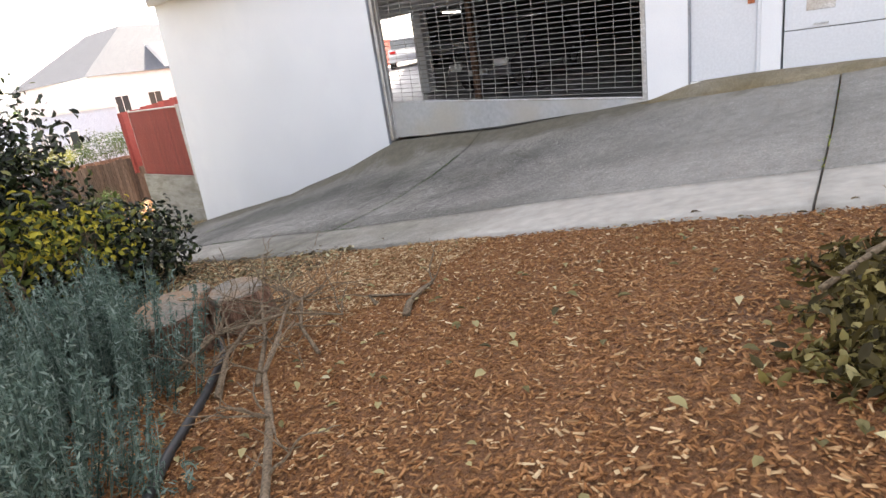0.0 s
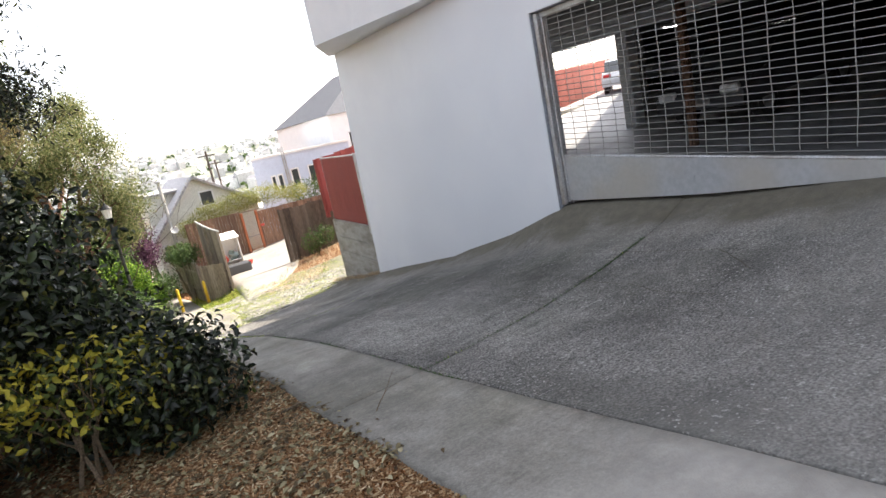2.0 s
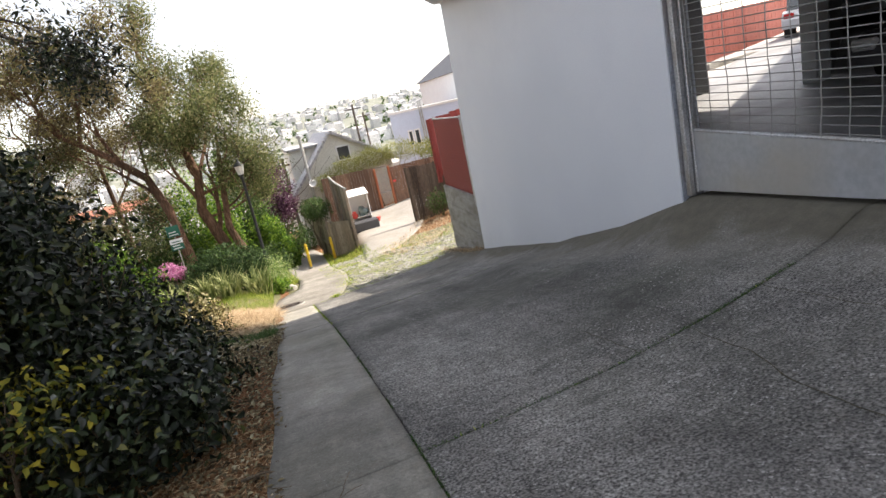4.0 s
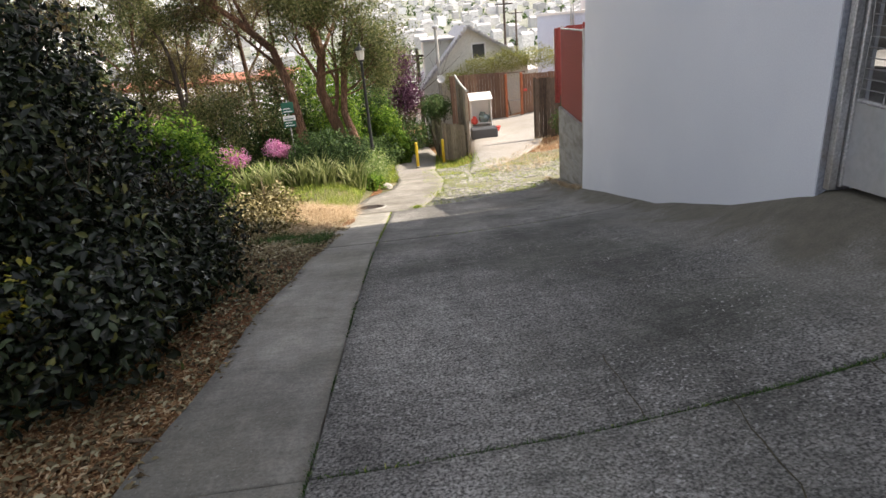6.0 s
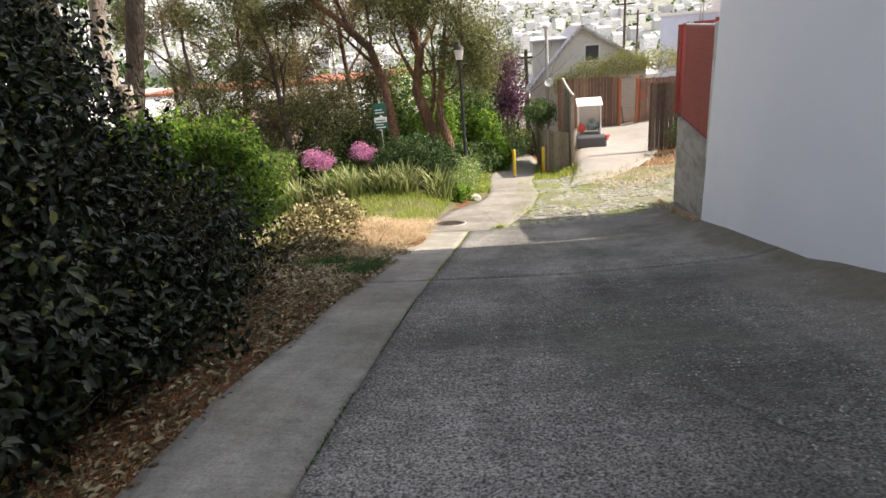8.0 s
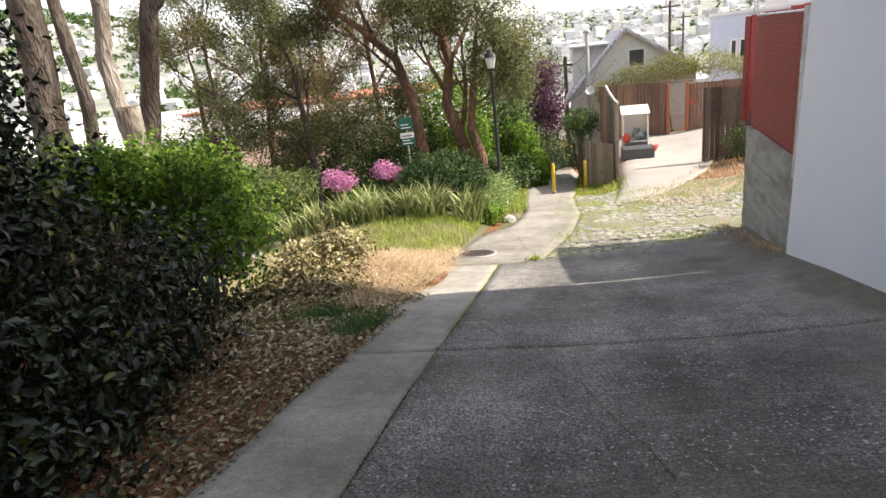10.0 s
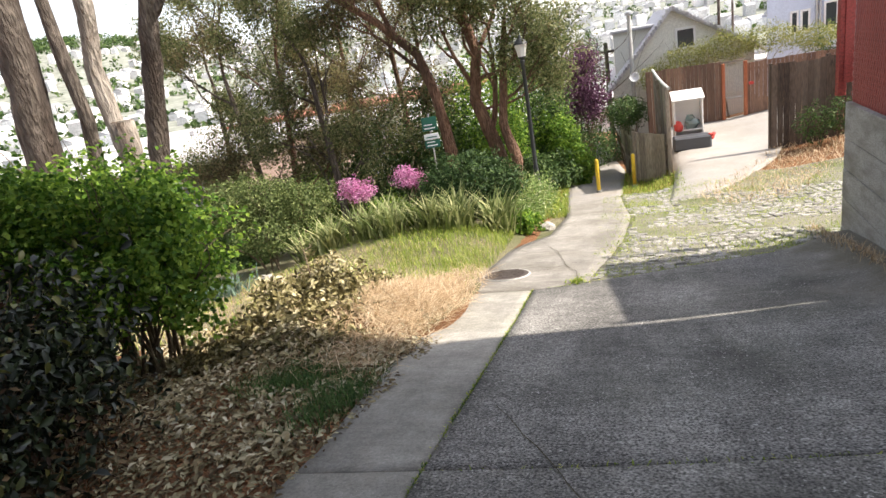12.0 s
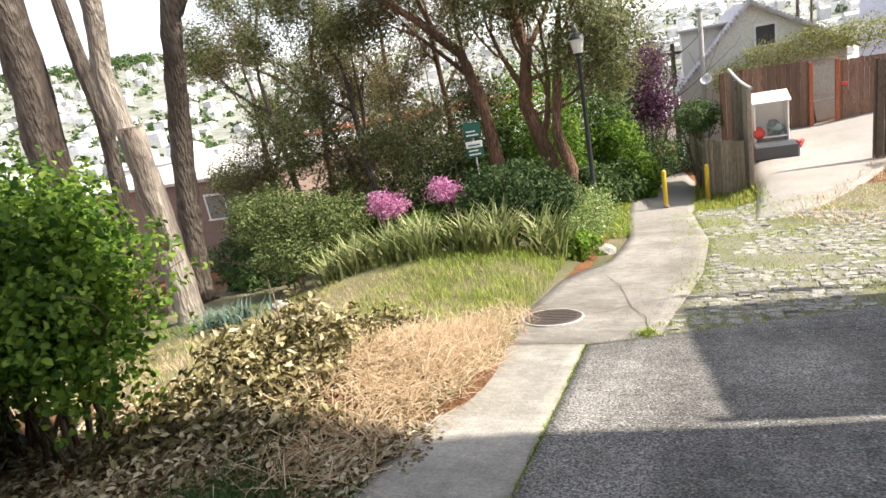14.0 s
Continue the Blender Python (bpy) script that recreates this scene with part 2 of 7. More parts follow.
M["fence"] = material("weathered_redwood", (0.17, 0.1, 0.07), (0.28, 0.17, 0.115), 6, 0.85, 0.5, 40, 0.01, (0.1, 0.06, 0.045), 0.7, 1.0, vary=0.25, stretch=(1, 1, 0.15))
M["greyfence"] = material("grey_boards", (0.27, 0.225, 0.175), (0.42, 0.355, 0.28), 6, 0.9, 0.5, 40, 0.01, (0.13, 0.1, 0.075), 0.7, 1.2, vary=0.25, stretch=(1, 1, 0.15))
M["darkfence"] = material("dark_boards", (0.06, 0.042, 0.032), (0.12, 0.086, 0.064), 6, 0.9, 0.5, 40, 0.01, (0.2, 0.16, 0.125), 0.5, 1.6, vary=0.35, stretch=(1, 1, 0.15))
M["orange"] = material("orange_stain", (0.34, 0.1, 0.045), (0.43, 0.15, 0.07), 6, 0.75, 0.3, 40, 0.008, stretch=(1, 1, 0.2))
M["yellow"] = material("yellow_paint", (0.62, 0.42, 0.03), (0.75, 0.53, 0.05), 6, 0.5, 0.2, 40, 0.004, (0.4, 0.28, 0.05), 0.5, 4.0)
M["black"] = plain("black_paint", (0.025, 0.028, 0.03), 0.4)
M["iron"] = material("cast_iron", (0.09, 0.075, 0.065), (0.15, 0.125, 0.11), 30, 0.6, 0.5, 70, 0.006, metal=0.5)
M["glass_l"] = plain("frosted_glass", (0.75, 0.74, 0.7), 0.3)
M["green_sign"] = plain("green_sign", (0.02, 0.13, 0.09), 0.5)
M["signwhite"] = plain("sign_white", (0.75, 0.78, 0.78), 0.5)
M["hose"] = plain("black_hose", (0.03, 0.032, 0.034), 0.5)
M["rock"] = material("pale_rock", (0.3, 0.285, 0.25), (0.46, 0.44, 0.39), 6, 0.9, 0.7, 30, 0.02)
M["crack"] = material("crack_dirt", (0.05, 0.045, 0.03), (0.09, 0.08, 0.05), 20, 0.95, 0.3, 60, 0.004)
M["paintline"] = material("worn_white_paint", (0.42, 0.42, 0.39), (0.55, 0.55, 0.52), 20, 0.8, 0.2, 60, 0.002)
# distance haze is put into this siding as a lighter base colour
M["siding"] = material("hazy_grey_green_siding", (0.66, 0.65, 0.58), (0.74, 0.73, 0.66), 3, 0.7, 0.2, 30, 0.008)
M["bluesiding"] = material("pale_blue_siding", (0.52, 0.58, 0.7), (0.6, 0.66, 0.77), 3, 0.7, 0.2, 30, 0.008)
M["whitewall"] = material("white_wall", (0.74, 0.74, 0.75), (0.82, 0.82, 0.82), 2, 0.75, 0.15, 20, 0.01, con=0.06)
M["brownwall"] = material("brown_wall", (0.2, 0.15, 0.12), (0.27, 0.2, 0.165), 2, 0.85, 0.3, 20, 0.01)
# shingles lightened the same way, haze in the colour
M["shingle"] = material("hazy_grey_shingles", (0.38, 0.38, 0.39), (0.5, 0.49, 0.5), 8, 0.9, 0.5, 30, 0.02, vary=0.3)
M["slate"] = material("dark_roof", (0.1, 0.11, 0.13), (0.15, 0.16, 0.18), 6, 0.85, 0.4, 30, 0.02)
M["redroof"] = material("terracotta_roof", (0.35, 0.12, 0.08), (0.45, 0.18, 0.11), 4, 0.8, 0.3, 20, 0.02)
M["flatroof"] = material("pale_roof_felt", (0.5, 0.48, 0.46), (0.6, 0.58, 0.56), 2, 0.9, 0.2, 20, 0.02, (0.5, 0.47, 0.44), 0.6, 0.2)
M["window"] = plain("window_glass", (0.05, 0.06, 0.065), 0.08, 0.0, 0.9)
M["windowg"] = plain("green_window_glass", (0.16, 0.22, 0.21), 0.1, 0.0, 0.9)
M["carwhite"] = plain("white_car_paint", (0.72, 0.73, 0.75), 0.25, 0.0, 0.7)
M["carsilver"] = plain("silver_car_paint", (0.5, 0.54, 0.6), 0.28, 0.5, 0.7)
M["cardark"] = plain("dark_car_paint", (0.1, 0.1, 0.11), 0.25, 0.2, 0.8)
M["tyre"] = plain("tyre_rubber", (0.03, 0.03, 0.03), 0.8)
M["redlamp"] = plain("tail_lamp", (0.5, 0.02, 0.02), 0.2)
M["redcloth"] = material("red_plastic", (0.5, 0.05, 0.04), (0.65, 0.09, 0.07), 12, 0.5, 0.3, 30, 0.01)
M["tub"] = plain("dark_grey_tub", (0.07, 0.075, 0.085), 0.5)
# far walls kept pale to carry the haze in their colour
M["city"] = material("hazy_pale_house_walls", (0.6, 0.59, 0.59), (0.76, 0.75, 0.74), 0.05, 0.8, 0.0, 1.0, 0.01, vary=0.35, island=True)
M["farhill"] = material("far_hillside", (0.17, 0.19, 0.15), (0.26, 0.27, 0.23), 0.02, 0.95, 0.0, 0.1)

M["redwire"] = plain("red_wire", (0.42, 0.13, 0.11), 0.5)
M["tube"] = bpy.data.materials.new("fluorescent_tube")
M["tube"].use_nodes = True
M["tube"].node_tree.nodes["Principled BSDF"].inputs["Emission Color"].default_value = (0.9, 0.95, 1.0, 1)
M["tube"].node_tree.nodes["Principled BSDF"].inputs["Emission Strength"].default_value = 4.0
# shade inside the bush and leaf glints are put into this ramp
M["L_dark"] = leafy("shaded_glossy_leaves", [(0, (0.006, 0.01, 0.005)), (0.6, (0.018, 0.029, 0.013)), (0.92, (0.065, 0.092, 0.04)), (0.985, (0.2, 0.19, 0.045)), (1, (0.1, 0.12, 0.035))], 0.32, 0.07, 0.38)
M["L_yellow"] = leafy("yellowing_leaves", [(0, (0.06, 0.09, 0.03)), (0.35, (0.12, 0.15, 0.04)), (0.6, (0.36, 0.33, 0.05)), (1, (0.5, 0.43, 0.06))], 0.4, 0.25)
M["L_green"] = leafy("fresh_green_leaves", [(0, (0.035, 0.09, 0.014)), (0.5, (0.12, 0.23, 0.032)), (1, (0.3, 0.42, 0.07))], 0.45, 0.45)
M["L_mid"] = leafy("mid_green_leaves", [(0, (0.035, 0.07, 0.025)), (0.6, (0.065, 0.115, 0.035)), (1, (0.14, 0.2, 0.065))], 0.5, 0.22)
M["L_olive"] = leafy("olive_leaves", [(0, (0.064, 0.08, 0.036)), (0.5, (0.144, 0.168, 0.068)), (0.85, (0.256, 0.272, 0.12)), (1, (0.36, 0.32, 0.184))], 0.6, 0.42)
M["L_spread"] = leafy("sunlit_shrub_leaves", [(0, (0.05, 0.075, 0.025)), (0.6, (0.13, 0.175, 0.06)), (1, (0.28, 0.33, 0.13))], 0.5, 0.3)
M["L_hedge"] = leafy("sunny_hedge_leaves", [(0, (0.12, 0.14, 0.04)), (0.6, (0.26, 0.28, 0.09)), (1, (0.45, 0.43, 0.2))], 0.6, 0.45)
M["L_deep"] = leafy("deep_green_leaves", [(0, (0.02, 0.045, 0.015)), (0.6, (0.045, 0.085, 0.028)), (1, (0.1, 0.16, 0.05))], 0.5, 0.15)
M["L_brush"] = leafy("dry_brush_leaves", [(0, (0.03, 0.018, 0.012)), (0.7, (0.09, 0.055, 0.03)), (1, (0.22, 0.15, 0.08))], 0.7, 0.1)
M["L_brown"] = leafy("brownish_leaves", [(0, (0.088, 0.072, 0.044)), (0.6, (0.192, 0.16, 0.088)), (1, (0.288, 0.264, 0.112))], 0.6, 0.5)
M["L_purple"] = leafy("purple_leaves", [(0, (0.06, 0.025, 0.045)), (0.7, (0.14, 0.06, 0.11)), (1, (0.24, 0.13, 0.2))], 0.5, 0.3)
M["L_pink"] = leafy("pink_flowers", [(0, (0.3, 0.1, 0.2)), (0.3, (0.5, 0.16, 0.34)), (0.7, (0.62, 0.28, 0.47)), (1, (0.75, 0.5, 0.64))], 0.6, 0.3)
M["L_flax"] = leafy("flax_blades", [(0, (0.1, 0.138, 0.0438)), (0.6, (0.25, 0.288, 0.112)), (1, (0.525, 0.525, 0.275))], 0.5, 0.25)
M["L_grass"] = leafy("green_grass", [(0, (0.125, 0.2, 0.025)), (0.6, (0.275, 0.362, 0.0625)), (1, (0.525, 0.525, 0.15))], 0.6, 0.35)
M["L_straw"] = leafy("straw", [(0, (0.26, 0.17, 0.095)), (0.3, (0.4, 0.29, 0.17)), (0.7, (0.56, 0.43, 0.28)), (1, (0.74, 0.62, 0.44))], 0.7, 0.2)
M["L_litter"] = leafy("dead_leaves", [(0, (0.07, 0.045, 0.024)), (0.5, (0.16, 0.125, 0.068)), (0.85, (0.32, 0.28, 0.16)), (1, (0.5, 0.46, 0.3))], 0.6, 0.1)
M["L_pile"] = leafy("cut_leaf_pile", [(0, (0.0595, 0.051, 0.0229)), (0.45, (0.196, 0.17, 0.0723)), (0.8, (0.391, 0.34, 0.17)), (1, (0.561, 0.51, 0.34))], 0.45, 0.15)
M["L_pale_chip"] = leafy("tan_chips", [(0, (0.16, 0.085, 0.04)), (0.5, (0.34, 0.2, 0.1)), (0.85, (0.52, 0.37, 0.21)), (1, (0.66, 0.52, 0.34))], 0.85, 0.02)
M["L_cut"] = leafy("cut_leaves", [(0, (0.0225, 0.018, 0.00675)), (0.5, (0.075, 0.0585, 0.018)), (0.85, (0.195, 0.161, 0.0525)), (1, (0.33, 0.292, 0.143))], 0.45, 0.15)
M["L_pale"] = leafy("pale_dead_leaves", [(0, (0.187, 0.132, 0.0723)), (0.35, (0.34, 0.281, 0.162)), (0.75, (0.51, 0.459, 0.306)), (1, (0.612, 0.578, 0.442))], 0.6, 0.1)
M["L_turf"] = leafy("dark_turf", [(0, (0.03, 0.075, 0.02)), (0.7, (0.065, 0.13, 0.035)), (1, (0.13, 0.2, 0.06))], 0.6, 0.25)
M["L_lav"] = leafy("grey_green_needles", [(0, (0.0504, 0.0864, 0.0684)), (0.6, (0.122, 0.18, 0.148)), (1, (0.23, 0.295, 0.259))], 0.7, 0.2)
M["L_blue"] = leafy("blue_green_straps", [(0, (0.07, 0.12, 0.09)), (1, (0.2, 0.28, 0.22))], 0.5, 0.2)
M["L_white"] = leafy("white_flower_leaves", [(0, (0.0945, 0.162, 0.0473)), (0.82, (0.257, 0.351, 0.108)), (0.95, (0.54, 0.567, 0.297)), (1, (0.837, 0.837, 0.648))], 0.5, 0.3)

# ---- building helpers ----
rng = np.random.default_rng(7)


class Buf:
    """Vertices and faces gathered into one mesh."""

    def __init__(self):
        self.v, self.f, self.n = [], [], 0

    def add(self, verts, faces):
        verts = np.asarray(verts, float).reshape(-1, 3)
        self.f += [tuple(i + self.n for i in f) for f in faces]
        self.v.append(verts)
        self.n += len(verts)
        return self

    def box(self, x0, x1, y0, y1, z0, z1, m=None):
        p = np.array([(x, y, z) for z in (z0, z1) for y in (y0, y1) for x in (x0, x1)], float)
        if m is not None:
            p = np.array([m @ Vector(q) for q in p])
        return self.add(p, [(0, 2, 3, 1), (4, 5, 7, 6), (0, 1, 5, 4), (2, 6, 7, 3), (0, 4, 6, 2), (1, 3, 7, 5)])

    def bevel_box(self, x0, x1, y0, y1, z0, z1, b=0.01, m=None):
        p = []
        for z, k in ((z0, b), (z0 + b, 0), (z1 - b, 0), (z1, b)):
            for x, y in ((x0 + b, y0 + k), (x1 - b, y0 + k), (x1 - k, y0 + b), (x1 - k, y1 - b), (x1 - b, y1 - k), (x0 + b, y1 - k), (x0 + k, y1 - b), (x0 + k, y0 + b)):
                p.append((x, y, z))
        p = np.array(p)
        if m is not None:
            p = np.array([m @ Vector(q) for q in p])
        fs = [tuple(reversed(range(8))), tuple(range(24, 32))]
        for r in range(3):
            fs += [(8 * r + i, 8 * r + (i + 1) % 8, 8 * r + 8 + (i + 1) % 8, 8 * r + 8 + i) for i in range(8)]
        return self.add(p, fs)

    def tube(self, pts, radii, sides=8, cap=True, rough=0.0):
        pts = [Vector(p) for p in pts]
        if not hasattr(radii, "__len__"):
            radii = [radii] * len(pts)
        rings, prev = [], None
        for i, p in enumerate(pts):
            d = (pts[min(i + 1, len(pts) - 1)] - pts[max(i - 1, 0)]).normalized()
            a = prev - d * prev.dot(d) if prev is not None else (Vector((1, 0, 0)) if abs(d.x) < 0.8 else Vector((0, 1, 0))).cross(d)
            a.normalize()
            prev, b = a, d.cross(a)
            for k in range(sides):
                t = 2 * math.pi * k / sides
                r = radii[i] * (1 + rough * (noise.noise(p * 3 + Vector((k * 1.7, 0, 0))))) if rough else radii[i]
                rings.append(p + (a * math.cos(t) + b * math.sin(t)) * r)
        fs = [(i * sides + k, i * sides + (k + 1) % sides, (i + 1) * sides + (k + 1) % sides, (i + 1) * sides + k)
              for i in range(len(pts) - 1) for k in range(sides)]
        if cap:
            fs += [tuple(reversed(range(sides))), tuple(range((len(pts) - 1) * sides, len(pts) * sides))]
        return self.add(np.array(rings), fs)

    def lathe(self, profile, centre=(0, 0, 0), sides=16):
        """Rings of (radius, height) about an upright line."""
        c = np.array(centre)
        v = [c + (r * math.cos(2 * math.pi * k / sides), r * math.sin(2 * math.pi * k / sides), h) for r, h in profile for k in range(sides)]
        fs = [(i * sides + k, i * sides + (k + 1) % sides, (i + 1) * sides + (k + 1) % sides, (i + 1) * sides + k)
              for i in range(len(profile) - 1) for k in range(sides)]
        fs += [tuple(reversed(range(sides))), tuple(range((len(profile) - 1) * sides, len(profile) * sides))]
        return self.add(v, fs)

    def prism(self, poly, z0, z1):
        n = len(poly)
        v = [(x, y, z0) for x, y in poly] + [(x, y, z1) for x, y in poly]
        return self.add(v, [tuple(reversed(range(n))), tuple(range(n, 2 * n))] + [(i, (i + 1) % n, n + (i + 1) % n, n + i) for i in range(n)])

    def grid(self, xs, ys, zf, drop=0.0):
        """A sheet over xs by ys, at the heights zf(x, y); with drop, also its four sides down."""
        X, Y = (np.meshgrid(xs, ys) if np.ndim(xs) == 1 else (xs, ys))
        ny, nx = X.shape
        Z = np.vectorize(zf)(X, Y)
        fs = [(j * nx + i, j * nx + i + 1, (j + 1) * nx + i + 1, (j + 1) * nx + i) for j in range(ny - 1) for i in range(nx - 1)]
        v = np.stack([X, Y, Z], -1).reshape(-1, 3)
        if drop:
            rim = [i for i in range(nx)] + [j * nx + nx - 1 for j in range(1, ny)] + [(ny - 1) * nx + i for i in range(nx - 2, -1, -1)] + [j * nx for j in range(ny - 2, 0, -1)]
            base = len(v)
            v = np.vstack([v, v[rim] - (0, 0, drop)])
            k = len(rim)
            fs += [(rim[i], base + i, base + (i + 1) % k, rim[(i + 1) % k]) for i in range(k)]
        return self.add(v, fs)

    def mesh(self, name, mat, smooth=False):
        me = bpy.data.meshes.new(name)
        v = np.vstack(self.v)
        me.from_pydata(v.tolist(), [], self.f)
        me.materials.append(mat)
        if smooth:
            me.shade_smooth()
        me.update()
        return me


def tri_mesh(name, verts, tris, mat):
    """A mesh from arrays, fast enough for many thousand leaves."""
    me = bpy.data.meshes.new(name)
    me.vertices.add(len(verts))
    me.vertices.foreach_set("co", np.ascontiguousarray(verts, np.float32).ravel())
    me.loops.add(tris.size)
    me.loops.foreach_set("vertex_index", np.ascontiguousarray(tris, np.int32).ravel())
    me.polygons.add(len(tris))
    me.polygons.foreach_set("loop_start", np.arange(0, tris.size, 3, dtype=np.int32))
    me.polygons.foreach_set("loop_total", np.full(len(tris), 3, np.int32))
    me.materials.append(mat)
    me.update(calc_edges=True)
    return me


def thing(name, label, category, group="", kind="", at=(0, 0, 0)):
    ob = new(name)
    ob.empty_display_size = 0.1
    ob.location = at
    return tagged(ob, label, category, group, kind)


def part(name, buf, mat, parent=None, label="", smooth=False):
    ob = new(name, buf.mesh(name, mat, smooth) if isinstance(buf, Buf) else buf)
    if parent is not None:
        ob.parent = parent
        off, up = Matrix.Identity(4), parent
        while up is not None:
            off = up.matrix_parent_inverse @ up.matrix_basis @ off
            up = up.parent
        ob.matrix_parent_inverse = off.inverted()
    if label:
        ob["label"] = label
    return ob


def solid(name, buf, mat, label, category, group="", kind="", smooth=False):
    return tagged(part(name, buf, mat, None, "", smooth), label, category, group, kind)


def norm(a):
    return a / np.maximum(np.linalg.norm(a, axis=1, keepdims=True), 1e-9)


def leaves(name, c, out, length, width, mat, up=0.5, droop=0.3, jitter=0.7, fine=False):
    """One folded leaf at every centre c; out: the way each faces."""
    n = len(c)
    nor = norm(out * 0.6 + np.array((0, 0, up)) + rng.normal(size=(n, 3)) * jitter)
    d = norm(np.cross(nor, rng.normal(size=(n, 3)))) - np.array((0, 0, droop))
    d = norm(d)
    s = norm(np.cross(d, nor))
    nor = np.cross(s, d)
    k = rng.uniform(0.65, 1.25, (n, 1))
    L, W = length * k, width * k
    fold = nor * W * 0.28
    if fine:
        v = np.stack([c - d * L * 0.5, c - d * L * 0.12 + s * W * 0.5 + fold, c + d * L * 0.25 + s * W * 0.4 + fold, c + d * L * 0.5 - nor * L * 0.1,
                      c + d * L * 0.25 - s * W * 0.4 + fold, c - d * L * 0.12 - s * W * 0.5 + fold, c + d * L * 0.08], 1)
        t = np.array([(0, 1, 6), (1, 2, 6), (2, 3, 6), (3, 4, 6), (4, 5, 6), (5, 0, 6)])
    else:
        v = np.stack([c - d * L * 0.5, c + s * W * 0.5 + fold, c + d * L * 0.5, c - s * W * 0.5 + fold], 1)
        t = np.array([(0, 1, 2), (0, 2, 3)])
    m = v.shape[1]
    tris = (t[None] + (np.arange(n) * m)[:, None, None]).reshape(-1, 3)
    return tri_mesh(name, v.reshape(-1, 3), tris, mat)


def blades(name, c, height, width, mat, lean=0.5, flat=0.0, bend=0.5):
    """A bent blade standing at every root c."""
    n = len(c)
    a = rng.uniform(0, 2 * np.pi, n)
    h = np.stack([np.cos(a), np.sin(a), np.zeros(n)], 1)
    s = np.stack([-np.sin(a), np.cos(a), np.zeros(n)], 1)
    H = height * rng.uniform(0.5, 1.15, (n, 1))
    le = lean * rng.uniform(0.1, 1.2, (n, 1))
    upv = np.array((0, 0, 1.0)) * (1 - flat)
    mid = c + norm(upv + h * le) * H * 0.55
    tip = mid + norm(upv * (1 - bend) + h * (le + bend)) * H * 0.5
    w = width * rng.uniform(0.6, 1.2, (n, 1)) * 0.5
    v = np.stack([c - s * w, c + s * w, mid - s * w * 0.85, mid + s * w * 0.85, tip], 1)
    t = np.array([(0, 1, 3), (0, 3, 2), (2, 3, 4)])
    tris = (t[None] + (np.arange(n) * 5)[:, None, None]).reshape(-1, 3)
    return tri_mesh(name, v.reshape(-1, 3), tris, mat)


def cloud(blobs, n, shell=0.45, rag=0.25):
    """Points in the outer shells of ragged ellipsoids, and the way out at each."""
    w = np.array([b[3] * b[4] + b[4] * b[5] + b[3] * b[5] for b in blobs])
    pts, outs = [], []
    for b, share in zip(blobs, w / w.sum()):
        k = max(1, int(n * share))
        u = norm(rng.normal(size=(k, 3)))
        ph = rng.uniform(0, 6.28, 6)
        lump = 1 + rag * (np.sin(u[:, 0] * 5 + ph[0]) * np.sin(u[:, 1] * 5 + ph[1]) + 0.6 * np.sin(u[:, 2] * 9 + ph[2]) * np.sin(u[:, 0] * 11 + ph[3]))
        r = (1 - shell * rng.uniform(0, 1, k) ** 1.5) * lump
        pts.append(np.array(b[:3]) + u * r[:, None] * np.array(b[3:6]))
        outs.append(u)
    return np.vstack(pts), np.vstack(outs)


# ---- the lie of the land ----
ROAD_Y = [-40, -10, 2.1, 4.56, 6, 7.1, 9.36, 13.2, 14.6, 15.45, 16.7, 18.9, 22.3, 26, 30, 45, 70, 150, 260]
ROAD_Z = [5.6, 1.9, 0.24, -0.14, -0.33, -0.48, -0.89, -1.76, -2.05, -2.17, -2.38, -2.71, -3.25, -3.78, -4.25, -5.6, -9, -24, -30]
FOOT_Y = [-12, -0.4, 0.3, 1.2, 1.9, 2.5, 4.88, 6.9, 8.1, 9.9, 12.3, 13.4, 16.5, 18]
FOOT_Z = [0.12, 0.2, 0.32, 0.39, 0.42, 0.36, 0.45, 0.62, 0.38, 0.2, 0.25, 0.25, 0.2, 0.0]
CREST_Y = [-12, 5, 6.5, 8, 10, 13, 15.5, 17]
CREST_Z = [0.29, 0.28, 0.25, 0.16, 0.09, 0.09, 0.06, 0.0]


def fall(y):
    return float(np.interp(y, ROAD_Y, ROAD_Z))


def road(x, y):
    """The height of the paved surface."""
    z = np.interp(y, ROAD_Y, ROAD_Z)
    c, f = np.interp(y, CREST_Y, CREST_Z), np.interp(y, FOOT_Y, FOOT_Z)
    return float(z + np.interp(x, [4.6, 5.5, 6.3, 7.05, 7.4, 7.75], [0, 0.12 * c, 0.45 * c, 0.9 * c, 0.45 * c + 0.5 * f - 0.03, f]))


def smooth(a, b, x):
    t = min(1.0, max(0.0, (x - a) / (b - a)))
    return t * t * (3 - 2 * t)


def heap(x, y, cx, cy, rx, ry, h):
    return h * math.exp(-((x - cx) / rx) ** 2 - ((y - cy) / ry) ** 2)


def court(x, y):
    """How far the fenced court stands above the path."""
    return smooth(5.9, 7.4, x) * (1 - smooth(40, 60, y)) * (np.interp(y, [20, 24, 27, 30, 34, 60], [0.0, 0.2, 0.6, 0.72, 1.2, 1.4]) + 0.12 * smooth(20, 26, y) * min(6.0, max(0.0, x - 9.4)))


